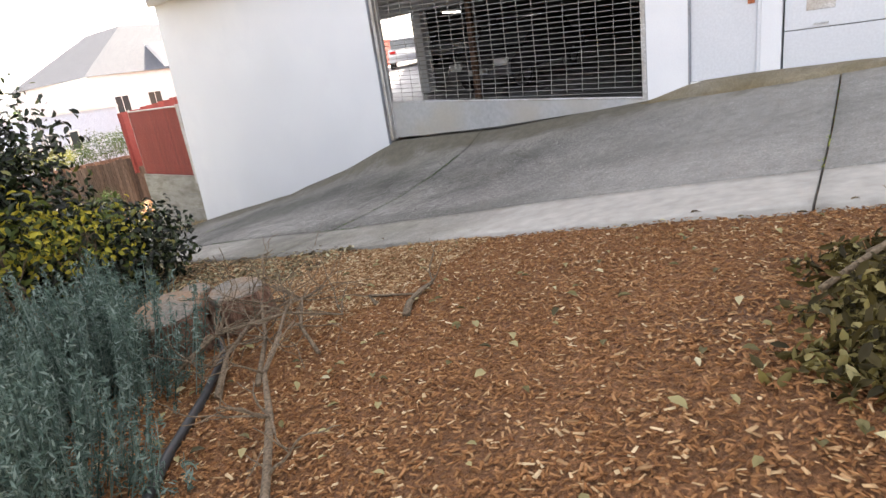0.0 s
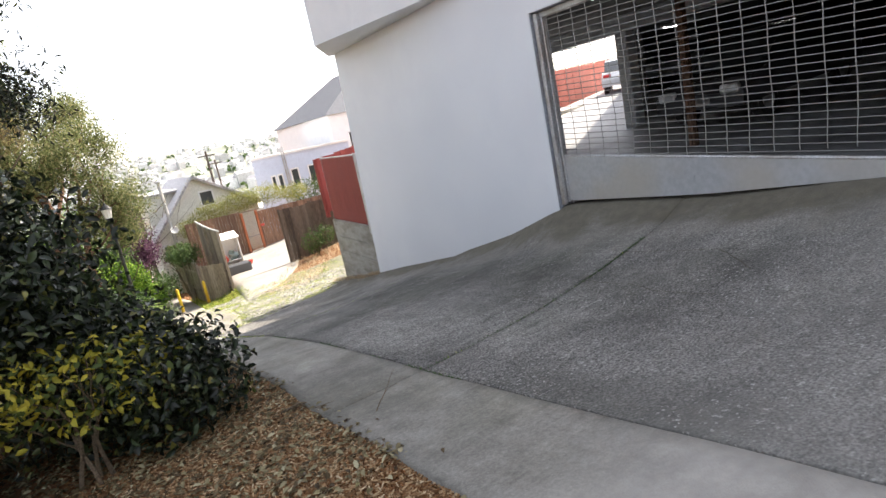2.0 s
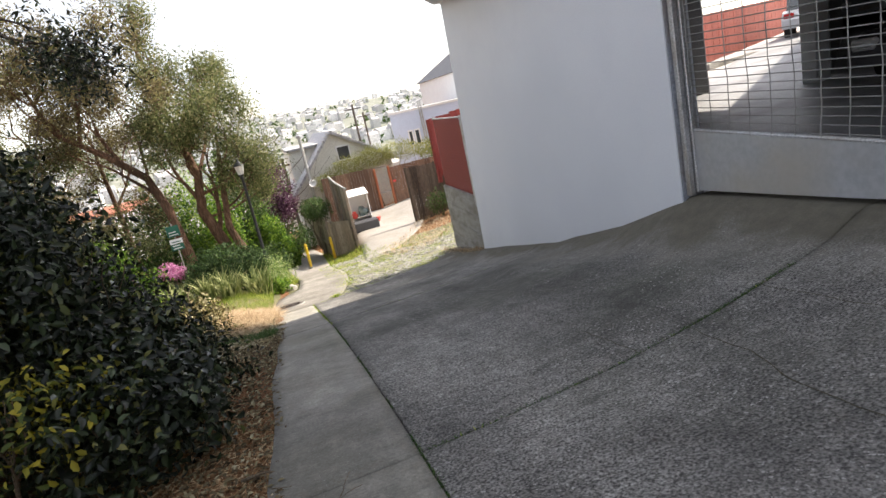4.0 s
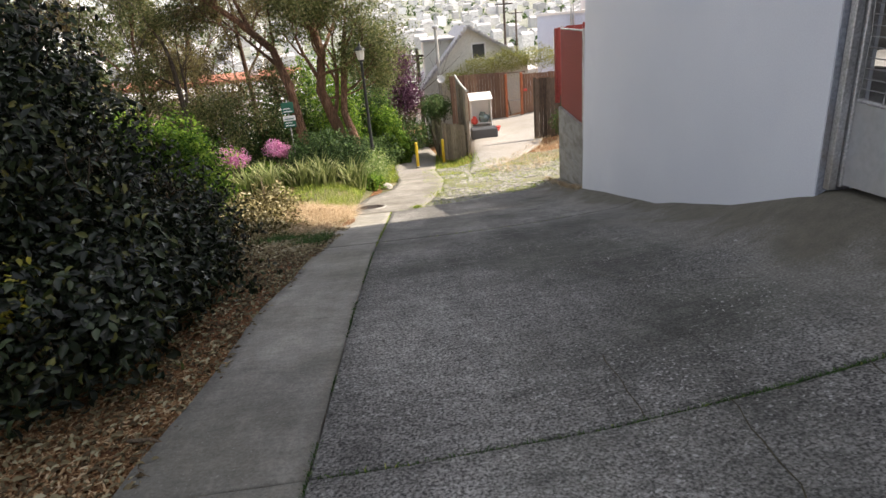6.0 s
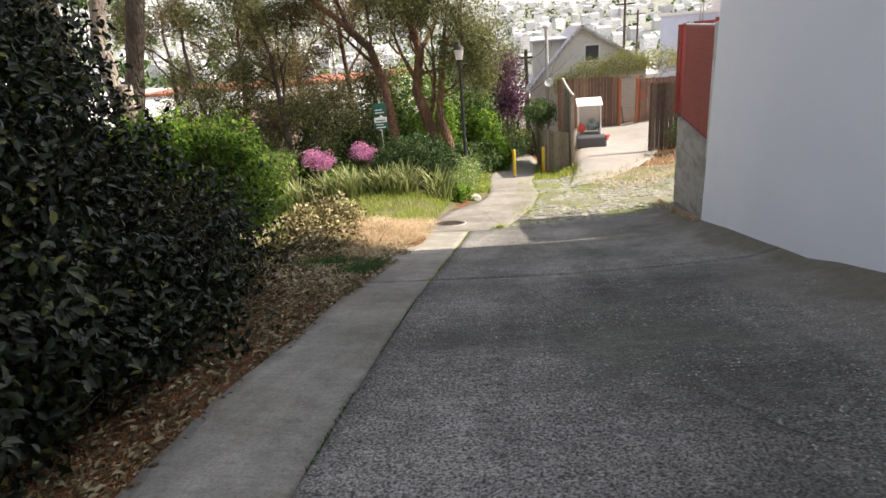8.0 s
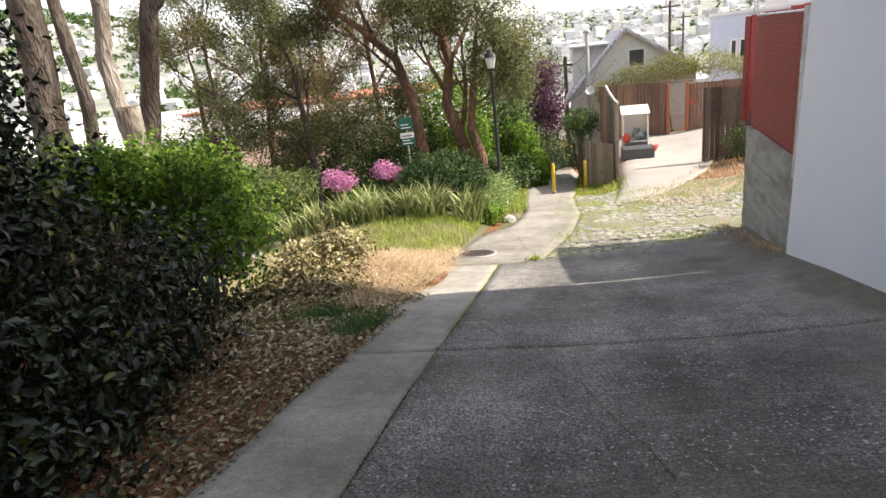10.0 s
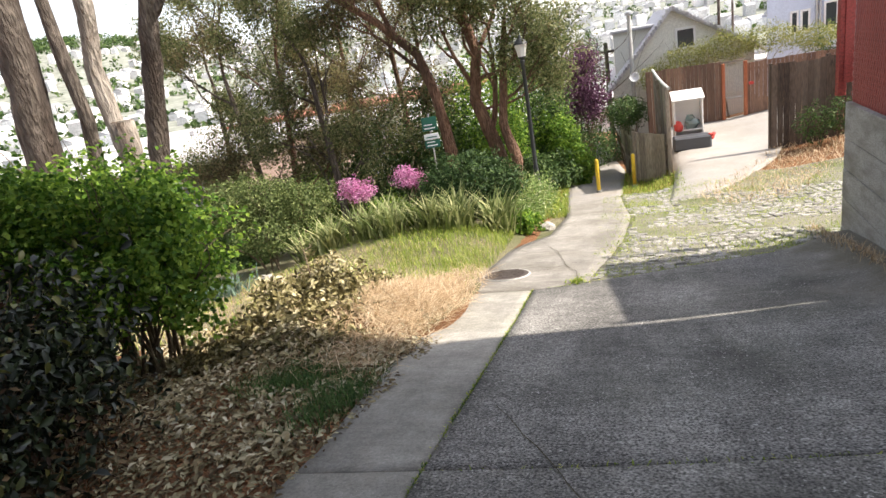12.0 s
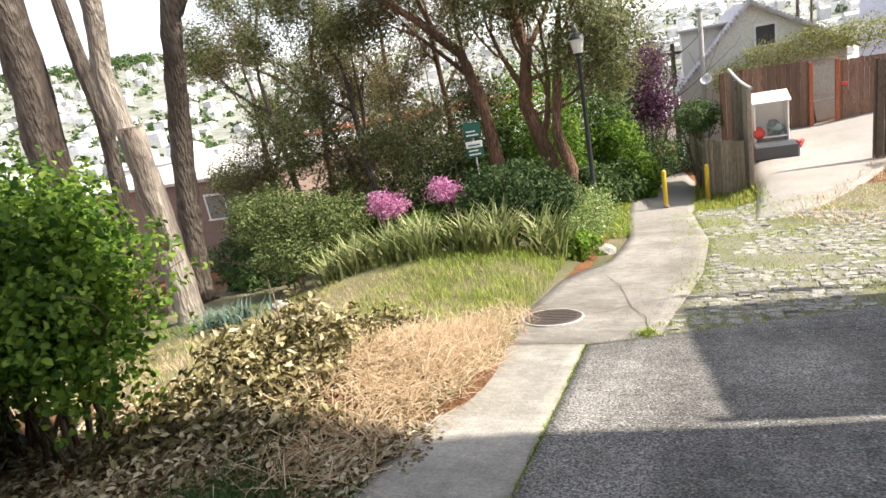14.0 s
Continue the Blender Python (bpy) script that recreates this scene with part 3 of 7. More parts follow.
def land(x, y):
    """The height of the open ground."""
    near = fall(y)
    if x < 3.4:
        near += 0.03 * smooth(3.3, 1.6, x) * smooth(9, 6, y) - 0.3 * smooth(1.4, -3, x)
        near -= max(0.0, -1 - x) * 0.1 if x > -20 else 1.9 + (-20 - x) * 0.02
        near += heap(x, y, 2.4, 13.6, 0.65, 1.0, 0.3) + heap(x, y, 1.8, 12.6, 0.6, 0.65, 0.42) + heap(x, y, 1.5, 0.0, 0.6, 0.5, 0.1)
        near += 0.35 * smooth(16, 19, y) * smooth(3.4, 2.0, x) * smooth(-3, 0, x) * smooth(60, 40, y)
        near += 0.02 * noise.noise(Vector((x * 2.2, y * 2.2, 0.3))) - 0.03
    else:
        near += court(x, y) - 0.09
        if x < 7.8 and y < 18:
            near = road(x, y) - 0.1
    r = math.hypot(x, y)
    if r > 120:
        az = math.degrees(math.atan2(x, y))
        el = np.interp(az, [-180, -100, -70, -52, -46, -40, -30, -18, -8, 2, 14, 40, 90, 180], [2, 4, 6.0, 6.2, 6.5, 5.5, 3.8, 2.8, 2.3, 1.9, 1.3, 1.2, 2, 2])
        top = math.tan(radians(el)) * 1500 + 1
        far = np.interp(r, [120, 260, 700, 1500, 1900], [near, -32, -14 + top * 0.12, top, top * 0.5])
        near = far + 6 * noise.noise(Vector((x * 0.006, y * 0.006, 2.0))) * smooth(300, 900, r)
    return float(near)


def axis_steps(fine_lo, fine_hi, step, far, grow=1.28):
    a = list(np.arange(fine_lo, fine_hi + 1e-6, step))
    s, x, y = step, a[-1], a[0]
    while x < far or y > -far:
        s *= grow
        x, y = x + s, y - s
        a = [y] + a + [x]
    return np.array(a)

# ---- ground and paving ----
ground = solid("ground", Buf().grid(axis_steps(-9, 12, 0.22, 2200), axis_steps(-4, 30, 0.22, 2200), lambda x, y: land(x, y) - 12 * smooth(80, 150, math.hypot(x, y))), M["soil"],
               "brown bare soil sloping down between driveway and garden", "ground", kind="structure", smooth=True)
verge = Buf()
verge.grid(np.linspace(-9, 3.95, 52), np.linspace(12.2, 31, 66), lambda x, y: land(x, y) + 0.015 - 0.3 * smooth(13.2, 12.2, y))
solid("verge", verge, M["verge"], "dry grassy verge beside the path", "ground", kind="structure", smooth=True)
far_hill = Buf().grid(axis_steps(-60, 60, 40, 2100, 1.1), np.concatenate([np.arange(75, 400, 30), np.arange(400, 2000, 60)]), lambda x, y: land(x, y) + 0.6)
solid("backdrop", far_hill, M["farhill"], "hazy distant hillside covered with houses", "hill", kind="structure", smooth=True)

JOINTS = [-12.0, -4.9, 0.3, 4.78, 10.0, 14.6]


def joint_y(y0, x):
    if y0 == JOINTS[-1]:
        return y0 + 0.36 * max(0.0, x - 3.97)
    return y0 + {0.3: 0.03, 4.78: 0.075, 10.0: 0.12}.get(y0, 0.0) * (x - 3.8)


def seam_x(y):
    """The seam between the edging strip and the slabs."""
    return 4.15 - 0.0165 * max(0.0, y - 5)


def edge_x(y):
    return float(np.interp(y, [0, 8, 9, 10.3, 11.2, 12.7, 14.3], [3.33, 3.33, 3.34, 3.37, 3.23, 3.14, 3.06])) + 0.035 * noise.noise(Vector((0, y * 0.9, 5))) + 0.012 * noise.noise(Vector((0, y * 6, 9)))


driveway = thing("driveway", "worn grey concrete driveway sloping downhill past the building", "driveway", kind="structure")
GAP = 0.008


def paving(name, x0, x1, y0, y1, mat, label, nx, ny):
    u, v = np.linspace(0, 1, nx), np.linspace(0, 1, ny)
    X = np.zeros((ny, nx))
    Y = np.zeros((ny, nx))
    for j in range(ny):
        for i in range(nx):
            ya = y0 + (y1 - y0) * v[j]
            xa = edge_x(ya) if x0 == "edge" else x0
            xa = seam_x(ya) + GAP if x0 == "seam" else xa
            xb = seam_x(ya) - GAP if x1 == "seam" else x1
            x = xa + (xb - xa) * u[i]
            lo, hi = joint_y(y0, x) + GAP, joint_y(y1, x) - GAP
            X[j, i], Y[j, i] = x, lo + (hi - lo) * v[j]
    return part(name, Buf().grid(X, Y, lambda x, y: road(x, y) - 0.006 * noise.noise(Vector((x * 1.3, y * 1.3, 0))), 0.16), mat, driveway, label, True)


for y0, y1 in zip(JOINTS, JOINTS[1:]):
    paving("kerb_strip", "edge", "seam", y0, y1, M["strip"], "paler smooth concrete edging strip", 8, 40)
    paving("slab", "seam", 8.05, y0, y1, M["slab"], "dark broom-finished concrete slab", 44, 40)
# the paved end of the lane and the footpath below it
apron_thing = thing("footpath", "cracked pale concrete footpath leading downhill", "footpath", kind="structure")


def strip_sheet(name, ys, left, right, mat, parent, lift=0.0, nx=10, h=land, drop=0.1):
    X = np.array([[left(y) + (right(y) - left(y)) * i / (nx - 1) for i in range(nx)] for y in ys])
    Y = np.array([[y] * nx for y in ys])
    return part(name, Buf().grid(X, Y, lambda x, y: h(x, y) + lift, drop), mat, parent, "", True)


path_l = lambda y: float(np.interp(y, [14.6, 15.6, 17.4, 18.05, 18.7, 21.2, 24.75, 36.6, 46], [3.06, 3.08, 3.2, 3.42, 3.79, 3.91, 3.6, 3.06, 2.6]))
path_r = lambda y: float(np.interp(y, [14.6, 15.0, 15.7, 17.6, 20.1, 23.6, 31, 46], [4.6, 4.68, 4.8, 5.14, 5.33, 5.17, 5.4, 4.1]))
flat = lambda x, y: fall(y)
strip_sheet("slab", np.linspace(14.615, 23.9, 46), path_l, path_r, M["apron"], apron_thing, -0.005, 10, flat)
strip_sheet("asphalt_path", np.linspace(23.91, 46, 46), path_l, path_r, M["asphalt"], apron_thing, -0.055, 10, flat)
bed_y = np.linspace(14.8, 24.6, 50)
bed_x = np.array([[path_r(y) - 0.03 + (11.2 - path_r(y)) * i / 39 for i in range(40)] for y in bed_y])
solid("cobble_bed", Buf().grid(bed_x, np.array([[y] * 40 for y in bed_y]), lambda x, y: land(x, y) + 0.07, 0.05), M["joint_dirt"], "earth bed of the cobbles", "ground", kind="structure", smooth=True)
court_floor = solid("court_floor", Buf().grid(np.array([[np.interp(y, [22.3, 26, 30, 34], [6.3, 6.75, 6.9, 6.9]) + (np.interp(y, [22.3, 26, 30, 34], [7.3, 9.45, 11, 12]) - np.interp(y, [22.3, 26, 30, 34], [6.3, 6.75, 6.9, 6.9])) * i / 11 for i in range(12)] for y in np.linspace(22.3, 34.2, 26)]),
                    np.array([[y] * 12 for y in np.linspace(22.3, 34.2, 26)]), lambda x, y: land(x, y) + 0.075, 0.06), M["court"], "sunlit concrete parking court behind the bollards", "paving", kind="structure", smooth=True)

ramp_l = lambda y: float(np.interp(y, [-5, 0.5, 1.6, 2.3, 2.55], [7.05, 7.2, 7.36, 7.56, 7.68]))
strip_sheet("wall_ramp", np.linspace(-5, 2.55, 50), ramp_l, lambda y: 7.71, M["ochre"], driveway, 0.012, 10, lambda x, y: road(x, y) + 0.05 * math.sin(math.pi * min(1.0, 0.12 + 0.6 * (x - ramp_l(y)) / 0.35)) * smooth(2.55, 1.7, y), 0.08)


def crack(pts, width, h, lift=0.005):
    """A thin line of dirt that wanders over the paving."""
    b, v = Buf(), []
    pts = [np.array(p) for p in pts]
    fine_pts = []
    for p, q in zip(pts, pts[1:]):
        k = max(2, int(np.linalg.norm(q - p) / 0.08))
        fine_pts += [p + (q - p) * i / k for i in range(k)]
    fine_pts.append(pts[-1])
    for i, p in enumerate(fine_pts):
        d = fine_pts[min(i + 1, len(fine_pts) - 1)] - fine_pts[max(i - 1, 0)]
        s = np.array((-d[1], d[0])) / max(1e-6, np.hypot(*d))
        p = p + s * 0.03 * noise.noise(Vector((p[0] * 5, p[1] * 5, 0)))
        w = width * (0.6 + 0.6 * abs(noise.noise(Vector((p[0] * 9, p[1] * 9, 3)))))
        for k in (-1, 1):
            q = p + s * w * k * 0.5
            v.append((q[0], q[1], h(q[0], q[1]) + lift))
    return b.add(v, [(2 * i, 2 * i + 2, 2 * i + 3, 2 * i + 1) for i in range(len(fine_pts) - 1)])


for pts in ([(3.85, 15.55), (4.15, 15.75), (4.3, 15.95), (4.85, 16.3)], [(4.3, 15.95), (4.5, 15.4), (4.58, 14.95)], [(4.3, 15.95), (4.1, 17.0), (3.85, 17.6)], [(3.3, 17.5), (3.6, 17.1), (4.15, 16.9)]):
    part("crack", crack(pts, 0.012, flat), M["crack"], apron_thing, "dark crack")
for pts in ([(6.04, 4.95), (6.0, 4.62), (5.97, 4.35), (5.82, 3.95), (5.76, 3.4)], [(5.68, 5.6), (5.67, 5.35), (5.66, 4.93)], [(5.9, 7.3), (6.3, 6.6), (6.9, 6.2)], [(4.3, 10.9), (5.2, 9.3), (5.6, 8.2)], [(6.2, 3.4), (6.6, 3.9), (6.7, 5.0)]):
    part("crack", crack(pts, 0.009, road, 0.006), M["crack"], driveway, "hairline crack")
moss_p = []
for y0 in JOINTS[2:]:
    for x in np.linspace(4.2, 7.0, 60):
        moss_p.append((x, joint_y(y0, x)))
moss_p += [(seam_x(y), y) for y in np.linspace(9.8, 14.6, 190)]
mp = np.array(moss_p)
mp = np.repeat(mp, 5, 0) + rng.normal(size=(len(mp) * 5, 2)) * 0.009
mp = mp[rng.uniform(size=len(mp)) < np.clip((mp[:, 1] - 8) / 5, 0.08, 1)]
mz = np.array([road(x, y) - 0.015 for x, y in mp])
solid("moss", blades("moss", np.column_stack([mp, mz]), 0.035, 0.01, M["L_grass"], 0.6), M["L_grass"], "thin green moss and weeds in the driveway joints", "moss", kind="stuff")

# cover of the manhole, lying in the slope
slope = math.atan2(fall(16.0) - fall(15.0), 1.0)
manhole = thing("manhole_cover", "round rusty iron manhole cover set in the footpath", "manhole", at=(3.49, 15.5, fall(15.5) + 0.004))
tilt_m = Matrix.Translation((3.49, 15.5, fall(15.5) + 0.004)) @ Matrix.Rotation(slope, 4, "X")


def placed(buf, m):
    buf.v = [np.array([m @ Vector(p) for p in v]) for v in buf.v]
    return buf


part("rim", placed(Buf().lathe([(0.35, -0.05), (0.35, 0.006), (0.335, 0.008), (0.33, 0.0)], sides=32), tilt_m), M["paintline"], manhole, "worn white-painted rim")
lid = Buf().lathe([(0.325, -0.04), (0.325, 0.008), (0.31, 0.012), (0.0001, 0.012)], sides=32)
ribs = []
for i in range(-4, 5):
    w = math.sqrt(max(0, 0.09 - (i * 0.065) ** 2)) * 0.92
    if w > 0.05:
        ribs.append(Buf().box(-w, w, i * 0.065 - 0.012, i * 0.065 + 0.012, 0.0125, 0.018))
lid_ob = part("lid", placed(lid, tilt_m), M["iron"], manhole, "rusty ribbed lid")
for rib in ribs:
    part("rib", placed(rib, tilt_m), M["iron"], lid_ob)

# ---- the garage building ----
wall = thing("wall_west", "pale blue-grey painted stucco wall of the garage building", "wall", kind="structure")
WX = 7.7


def wall_box(name, y0, y1, z0, z1, x0=WX, x1=WX + 0.3, mat="stucco", label=""):
    return part(name, Buf().box(x0, x1, y0, y1, z0, z1), M[mat], wall, label)


part("wall_panel", Buf().add([(x, y, z) for x in (WX, WX + 0.3) for y, z in ((6.95, -2.6), (13.36, -2.6), (13.34, -1.4), (13.1, 3.37), (6.95, 3.37))], [(0, 1, 2, 3, 4), (9, 8, 7, 6, 5)] + [(i, 5 + i, 5 + (i + 1) % 5, (i + 1) % 5) for i in range(5)]), M["stucco"], wall)
wall_box("lintel", 2.46, 6.95, 2.68, 3.37)
wall_box("pier", 1.97, 2.46, -0.2, 3.37)
wall_box("door_head", 1.2, 1.97, 2.86, 3.37)
wall_box("door_sill", 1.2, 1.97, 0.2, 0.7, WX + 0.03, WX + 0.3, "jamb", "grey step under the door")
wall_box("pier", 1.0, 1.2, 0.0, 3.37)
wall_box("door_head", -3.4, 1.0, 3.0, 3.37)
wall_box("wall_panel", -12, -3.4, 0.0, 3.37)
wall_box("wall_end", 13.28, 13.3, -2.0, 3.0, WX + 0.3, 13.6)
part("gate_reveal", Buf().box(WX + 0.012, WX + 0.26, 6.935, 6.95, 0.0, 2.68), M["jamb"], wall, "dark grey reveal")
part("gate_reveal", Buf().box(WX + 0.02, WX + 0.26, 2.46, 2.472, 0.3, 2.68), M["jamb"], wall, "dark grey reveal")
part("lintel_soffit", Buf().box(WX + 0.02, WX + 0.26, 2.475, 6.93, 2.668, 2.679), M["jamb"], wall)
upper = solid("upper_storey", Buf().prism([(6.75, 11.75), (7.55, 8.2), (7.66, 5.5), (7.66, -14), (13.6, -14), (13.6, 13.2), (7.6, 13.2)], 3.372, 10.6), M["stucco_up"],
              "pale stucco upper storeys jutting over the garage wall", "building", kind="structure")
solid("roof_edge", Buf().prism([(6.7, 11.75), (7.5, 8.2), (7.6, 5.5), (7.6, -14.1), (13.7, -14.1), (13.7, 13.25), (7.55, 13.25)], 10.603, 10.85), M["stucco_up"], "flat roof edge of the building", "roof", kind="structure")

# garage inside
gfl = lambda x, y: 0.2 + 0.065 * max(0.0, x - 7.9) + (0.0 if x > 9 else 0.0)
garage = thing("garage", "dark open garage interior behind the grille", "garage", kind="structure")
part("garage_floor", Buf().grid(np.linspace(WX + 0.31, 13.6, 8), np.linspace(-6, 13.0, 18), gfl), M["gfloor"], garage, "dark stained concrete floor")
part("garage_floor", Buf().grid(np.linspace(13.602, 26, 14), np.linspace(-6, 20, 26), gfl), M["gfloor"], garage, "dark stained concrete floor")
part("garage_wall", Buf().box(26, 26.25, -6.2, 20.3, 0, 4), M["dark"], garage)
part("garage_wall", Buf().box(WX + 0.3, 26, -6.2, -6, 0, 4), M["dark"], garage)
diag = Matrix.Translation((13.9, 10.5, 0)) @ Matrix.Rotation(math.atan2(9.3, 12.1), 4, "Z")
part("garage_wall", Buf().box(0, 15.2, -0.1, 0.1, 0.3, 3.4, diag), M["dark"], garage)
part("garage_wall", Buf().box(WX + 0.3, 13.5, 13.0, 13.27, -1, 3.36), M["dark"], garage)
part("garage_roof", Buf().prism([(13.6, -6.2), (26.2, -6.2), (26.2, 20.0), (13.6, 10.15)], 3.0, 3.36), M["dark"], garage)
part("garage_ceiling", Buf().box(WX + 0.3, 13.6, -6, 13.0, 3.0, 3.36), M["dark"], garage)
part("beam", Buf().box(13.3, 13.6, -6, 13.0, 2.66, 2.999), M["stucco"], garage)
pillar = solid("pillar", Buf().bevel_box(13.3, 13.62, 10.15, 10.47, 0.4, 2.66, 0.02), M["stucco"], "pale square concrete pillar at the garage opening", "pillar", kind="structure")
solid("timber_post", Buf().bevel_box(10.78, 10.9, 6.95, 7.07, 0.38, 3.0, 0.012), M["redbark"], "brown timber post inside the garage", "post")

# the two deeper fixtures are added to light the dim interior and cars
for lx_, ly_ in ((9.6, 7.6), (17.5, 9.0), (19.0, 13.0)):
    fix = thing("ceiling_light", "thin fluorescent garage ceiling light, the two deeper ones added", "lamp", "garage lights", at=(lx_, ly_, 2.95))
    part("housing", Buf().bevel_box(lx_ - 0.6, lx_ + 0.6, ly_ - 0.07, ly_ + 0.07, 2.93, 3.0, 0.01), M["white"], fix)
    part("tube", Buf().tube([(lx_ - 0.55, ly_, 2.91), (lx_ + 0.55, ly_, 2.91)], 0.018, 8), M["tube"], fix)
# rolling grille
gate = thing("garage_gate", "metal grille garage gate with a steel kick panel", "gate", at=(7.9, 4.7, 0.3))
GX, GY0, GY1 = 7.85, 2.56, 6.84
kick = Buf()
kz = lambda y: float(np.interp(y, [2.5, 4.88, 6.9], [0.5, 0.29, 0.2])) + 0.018
kt = lambda y: 0.56 + 0.255 * (y - 2.56) / 4.28
for a, b, sgn in ((GX - 0.02, GX + 0.02, 1),):
    ys = np.linspace(GY0, GY1, 9)
    v = [(x, y, z) for x in (a, b) for y in ys for z in (kz(y), kt(y))]
    k = 2 * len(ys)
    fs = [(2 * i, 2 * i + 1, 2 * i + 3, 2 * i + 2) for i in range(len(ys) - 1)] + [(k + 2 * i, k + 2 * i + 2, k + 2 * i + 3, k + 2 * i + 1) for i in range(len(ys) - 1)]
    fs += [(2 * i + 1, k + 2 * i + 1, k + 2 * i + 3, 2 * i + 3) for i in range(len(ys) - 1)] + [(2 * i, 2 * i + 2, k + 2 * i + 2, k + 2 * i) for i in range(len(ys) - 1)]
    kick.add(v, fs)
kick_ob = part("kick_panel", kick, M["kick"], gate, "dull grey sheet steel panel")
part("label_plate", Buf().box(GX - 0.024, GX - 0.0205, 4.93, 5.09, 0.44, 0.52), M["kick"], kick_ob, "small white label")
part("gate_frame", Buf().bevel_box(GX - 0.04, GX + 0.04, GY1, GY1 + 0.075, 0.2, 2.67, 0.008), M["steel"], gate, "galvanised upright")
part("gate_frame", Buf().bevel_box(GX - 0.04, GX + 0.04, GY0 - 0.07, GY0, 0.48, 2.67, 0.008), M["steel"], gate, "galvanised upright")
part("gate_frame", Buf().bevel_box(GX - 0.05, GX + 0.05, GY0 - 0.05, GY1 + 0.05, 2.6, 2.67, 0.008), M["steel"], gate, "galvanised top rail")
part("gate_frame", Buf().tube([(GX, GY0, kt(GY0) + 0.014), (GX, GY1, kt(GY1) + 0.014)], 0.02, 8), M["steel"], gate, "bottom rail")
rod_me = Buf().tube([(GX, GY0, -0.13), (GX, GY1, 0.06)], 0.0045, 6).mesh("rod", M["wire"])
for i in range(27):
    ob = part("rod", rod_me, None, gate)
    ob.matrix_basis = Matrix.Translation((0, 0, 0.78 + i * 0.069))
pts = [(GX - 0.012 + 0.004 * math.sin(z * 21), 0.003 * math.sin(z * 9) + (0.05 * (1.05 - z) if z < 1.05 else 0), z) for z in np.linspace(0.72, 2.62, 26)]
wire_me = Buf().tube(pts, 0.0045, 5).mesh("link", M["wire"])
for i in range(19):
    ob = part("link", wire_me, None, gate)
    ob.matrix_basis = Matrix.Translation((0, 0, 0)) @ Matrix.Translation((0, GY0 + 0.12 + i * 0.23 - 0.0, 0))
post_guide = solid("guide_post", Buf().bevel_box(7.74, 7.8, 6.86, 6.925, 0.18, 2.66, 0.006), M["steel"], "galvanised gate guide with rust stains", "post")
solid("guide_post", Buf().bevel_box(7.74, 7.8, 2.475, 2.54, 0.5, 2.66, 0.006), M["steel"], "galvanised gate guide with peeling paint", "post")

# doors further up the wall
door = thing("door_1", "pale grey flush door with a wooden handle plate", "door", kind="structure", at=(7.75, 1.6, 0.75))
leaf = part("door_leaf", Buf().bevel_box(WX + 0.03, WX + 0.075, 1.245, 1.945, 0.735, 2.84, 0.004), M["door"], door)
part("door_frame", Buf().box(WX - 0.006, WX + 0.06, 1.945, 1.968, 0.7, 2.858), M["jamb"], door)
part("door_frame", Buf().box(WX - 0.006, WX + 0.06, 1.202, 1.238, 0.7, 2.858), M["door"], door)
part("threshold", Buf().bevel_box(WX - 0.02, WX + 0.07, 1.24, 1.94, 0.702, 0.73, 0.004), M["white"], door, "white metal threshold")
part("handle_plate", Buf().bevel_box(WX + 0.012, WX + 0.03, 1.27, 1.34, 1.52, 1.75, 0.003), M["orange"], leaf, "orange-brown wooden plate")
part("handle", Buf().tube([(WX + 0.02, 1.36, 1.62), (WX - 0.03, 1.36, 1.62), (WX - 0.03, 1.44, 1.62)], 0.011, 8), M["steel"], leaf, "steel lever handle")
gdoor = thing("door_2", "pale blue-grey panelled garage door", "door", kind="structure", at=(7.75, -1.2, 0.8))
for i in range(5):
    z0 = 0.72 + i * 0.46
    part("panel", Buf().bevel_box(WX + 0.05, WX + 0.09, -3.38, 0.98, max(0.75, z0), z0 + 0.452, 0.006), M["door"], gdoor)
part("vent", Buf().bevel_box(WX + 0.042, WX + 0.05, 0.52, 0.78, 1.36, 1.47, 0.002), M["steel"], gdoor, "twin grey vent plates")
part("pull_handle", Buf().tube([(WX + 0.05, 0.58, 1.22), (WX + 0.02, 0.58, 1.22), (WX + 0.02, 0.7, 1.22), (WX + 0.05, 0.7, 1.22)], 0.009, 8), M["steel"], gdoor)
part("bottom_seal", Buf().box(WX + 0.04, WX + 0.1, -3.38, 0.98, 0.6, 0.745), M["jamb"], gdoor)

# ---- retaining wall and red fence ----
retain = thing("retaining_wall", "board-marked grey concrete retaining wall under the red fence", "wall", kind="structure")
top_z = lambda y: -0.5 + 0.03 * (y - 13.4)
RY0, RY1 = 13.42, 16.4
courses = [(-3.0, -2.12), (-2.11, -1.72), (-1.71, -1.32), (-1.31, -0.92), (-0.91, -0.46)]
for z0, z1 in courses:
    part("board_course", Buf().bevel_box(WX + 0.06 + 0.004 * (courses.index((z0, z1)) % 2), WX + 0.32, RY0, RY1, z0, z1, 0.006), M["retain"], retain)
ret = Matrix.Translation((WX + 0.3, RY1 + 0.02, 0)) @ Matrix.Rotation(radians(7), 4, "Z")
part("return_wall", Buf().box(0, 9, -0.3, 0, -4, 0.0, ret), M["retain"], retain)
ret2 = Matrix.Translation((16.4, 17.6, 0)) @ Matrix.Rotation(radians(28), 4, "Z")
part("return_wall", Buf().box(0, 22, -0.3, 0, -5, 1.0, ret2), M["retain"], retain)
red = thing("red_fence", "chain-link fence with dark red privacy slats", "fence", at=(7.85, 15, -0.4))
ns = 26
sl_me = Buf().bevel_box(-0.012, 0.012, -0.053, 0.053, -0.5, 1.2, 0.004).mesh("slat", M["redslat"])
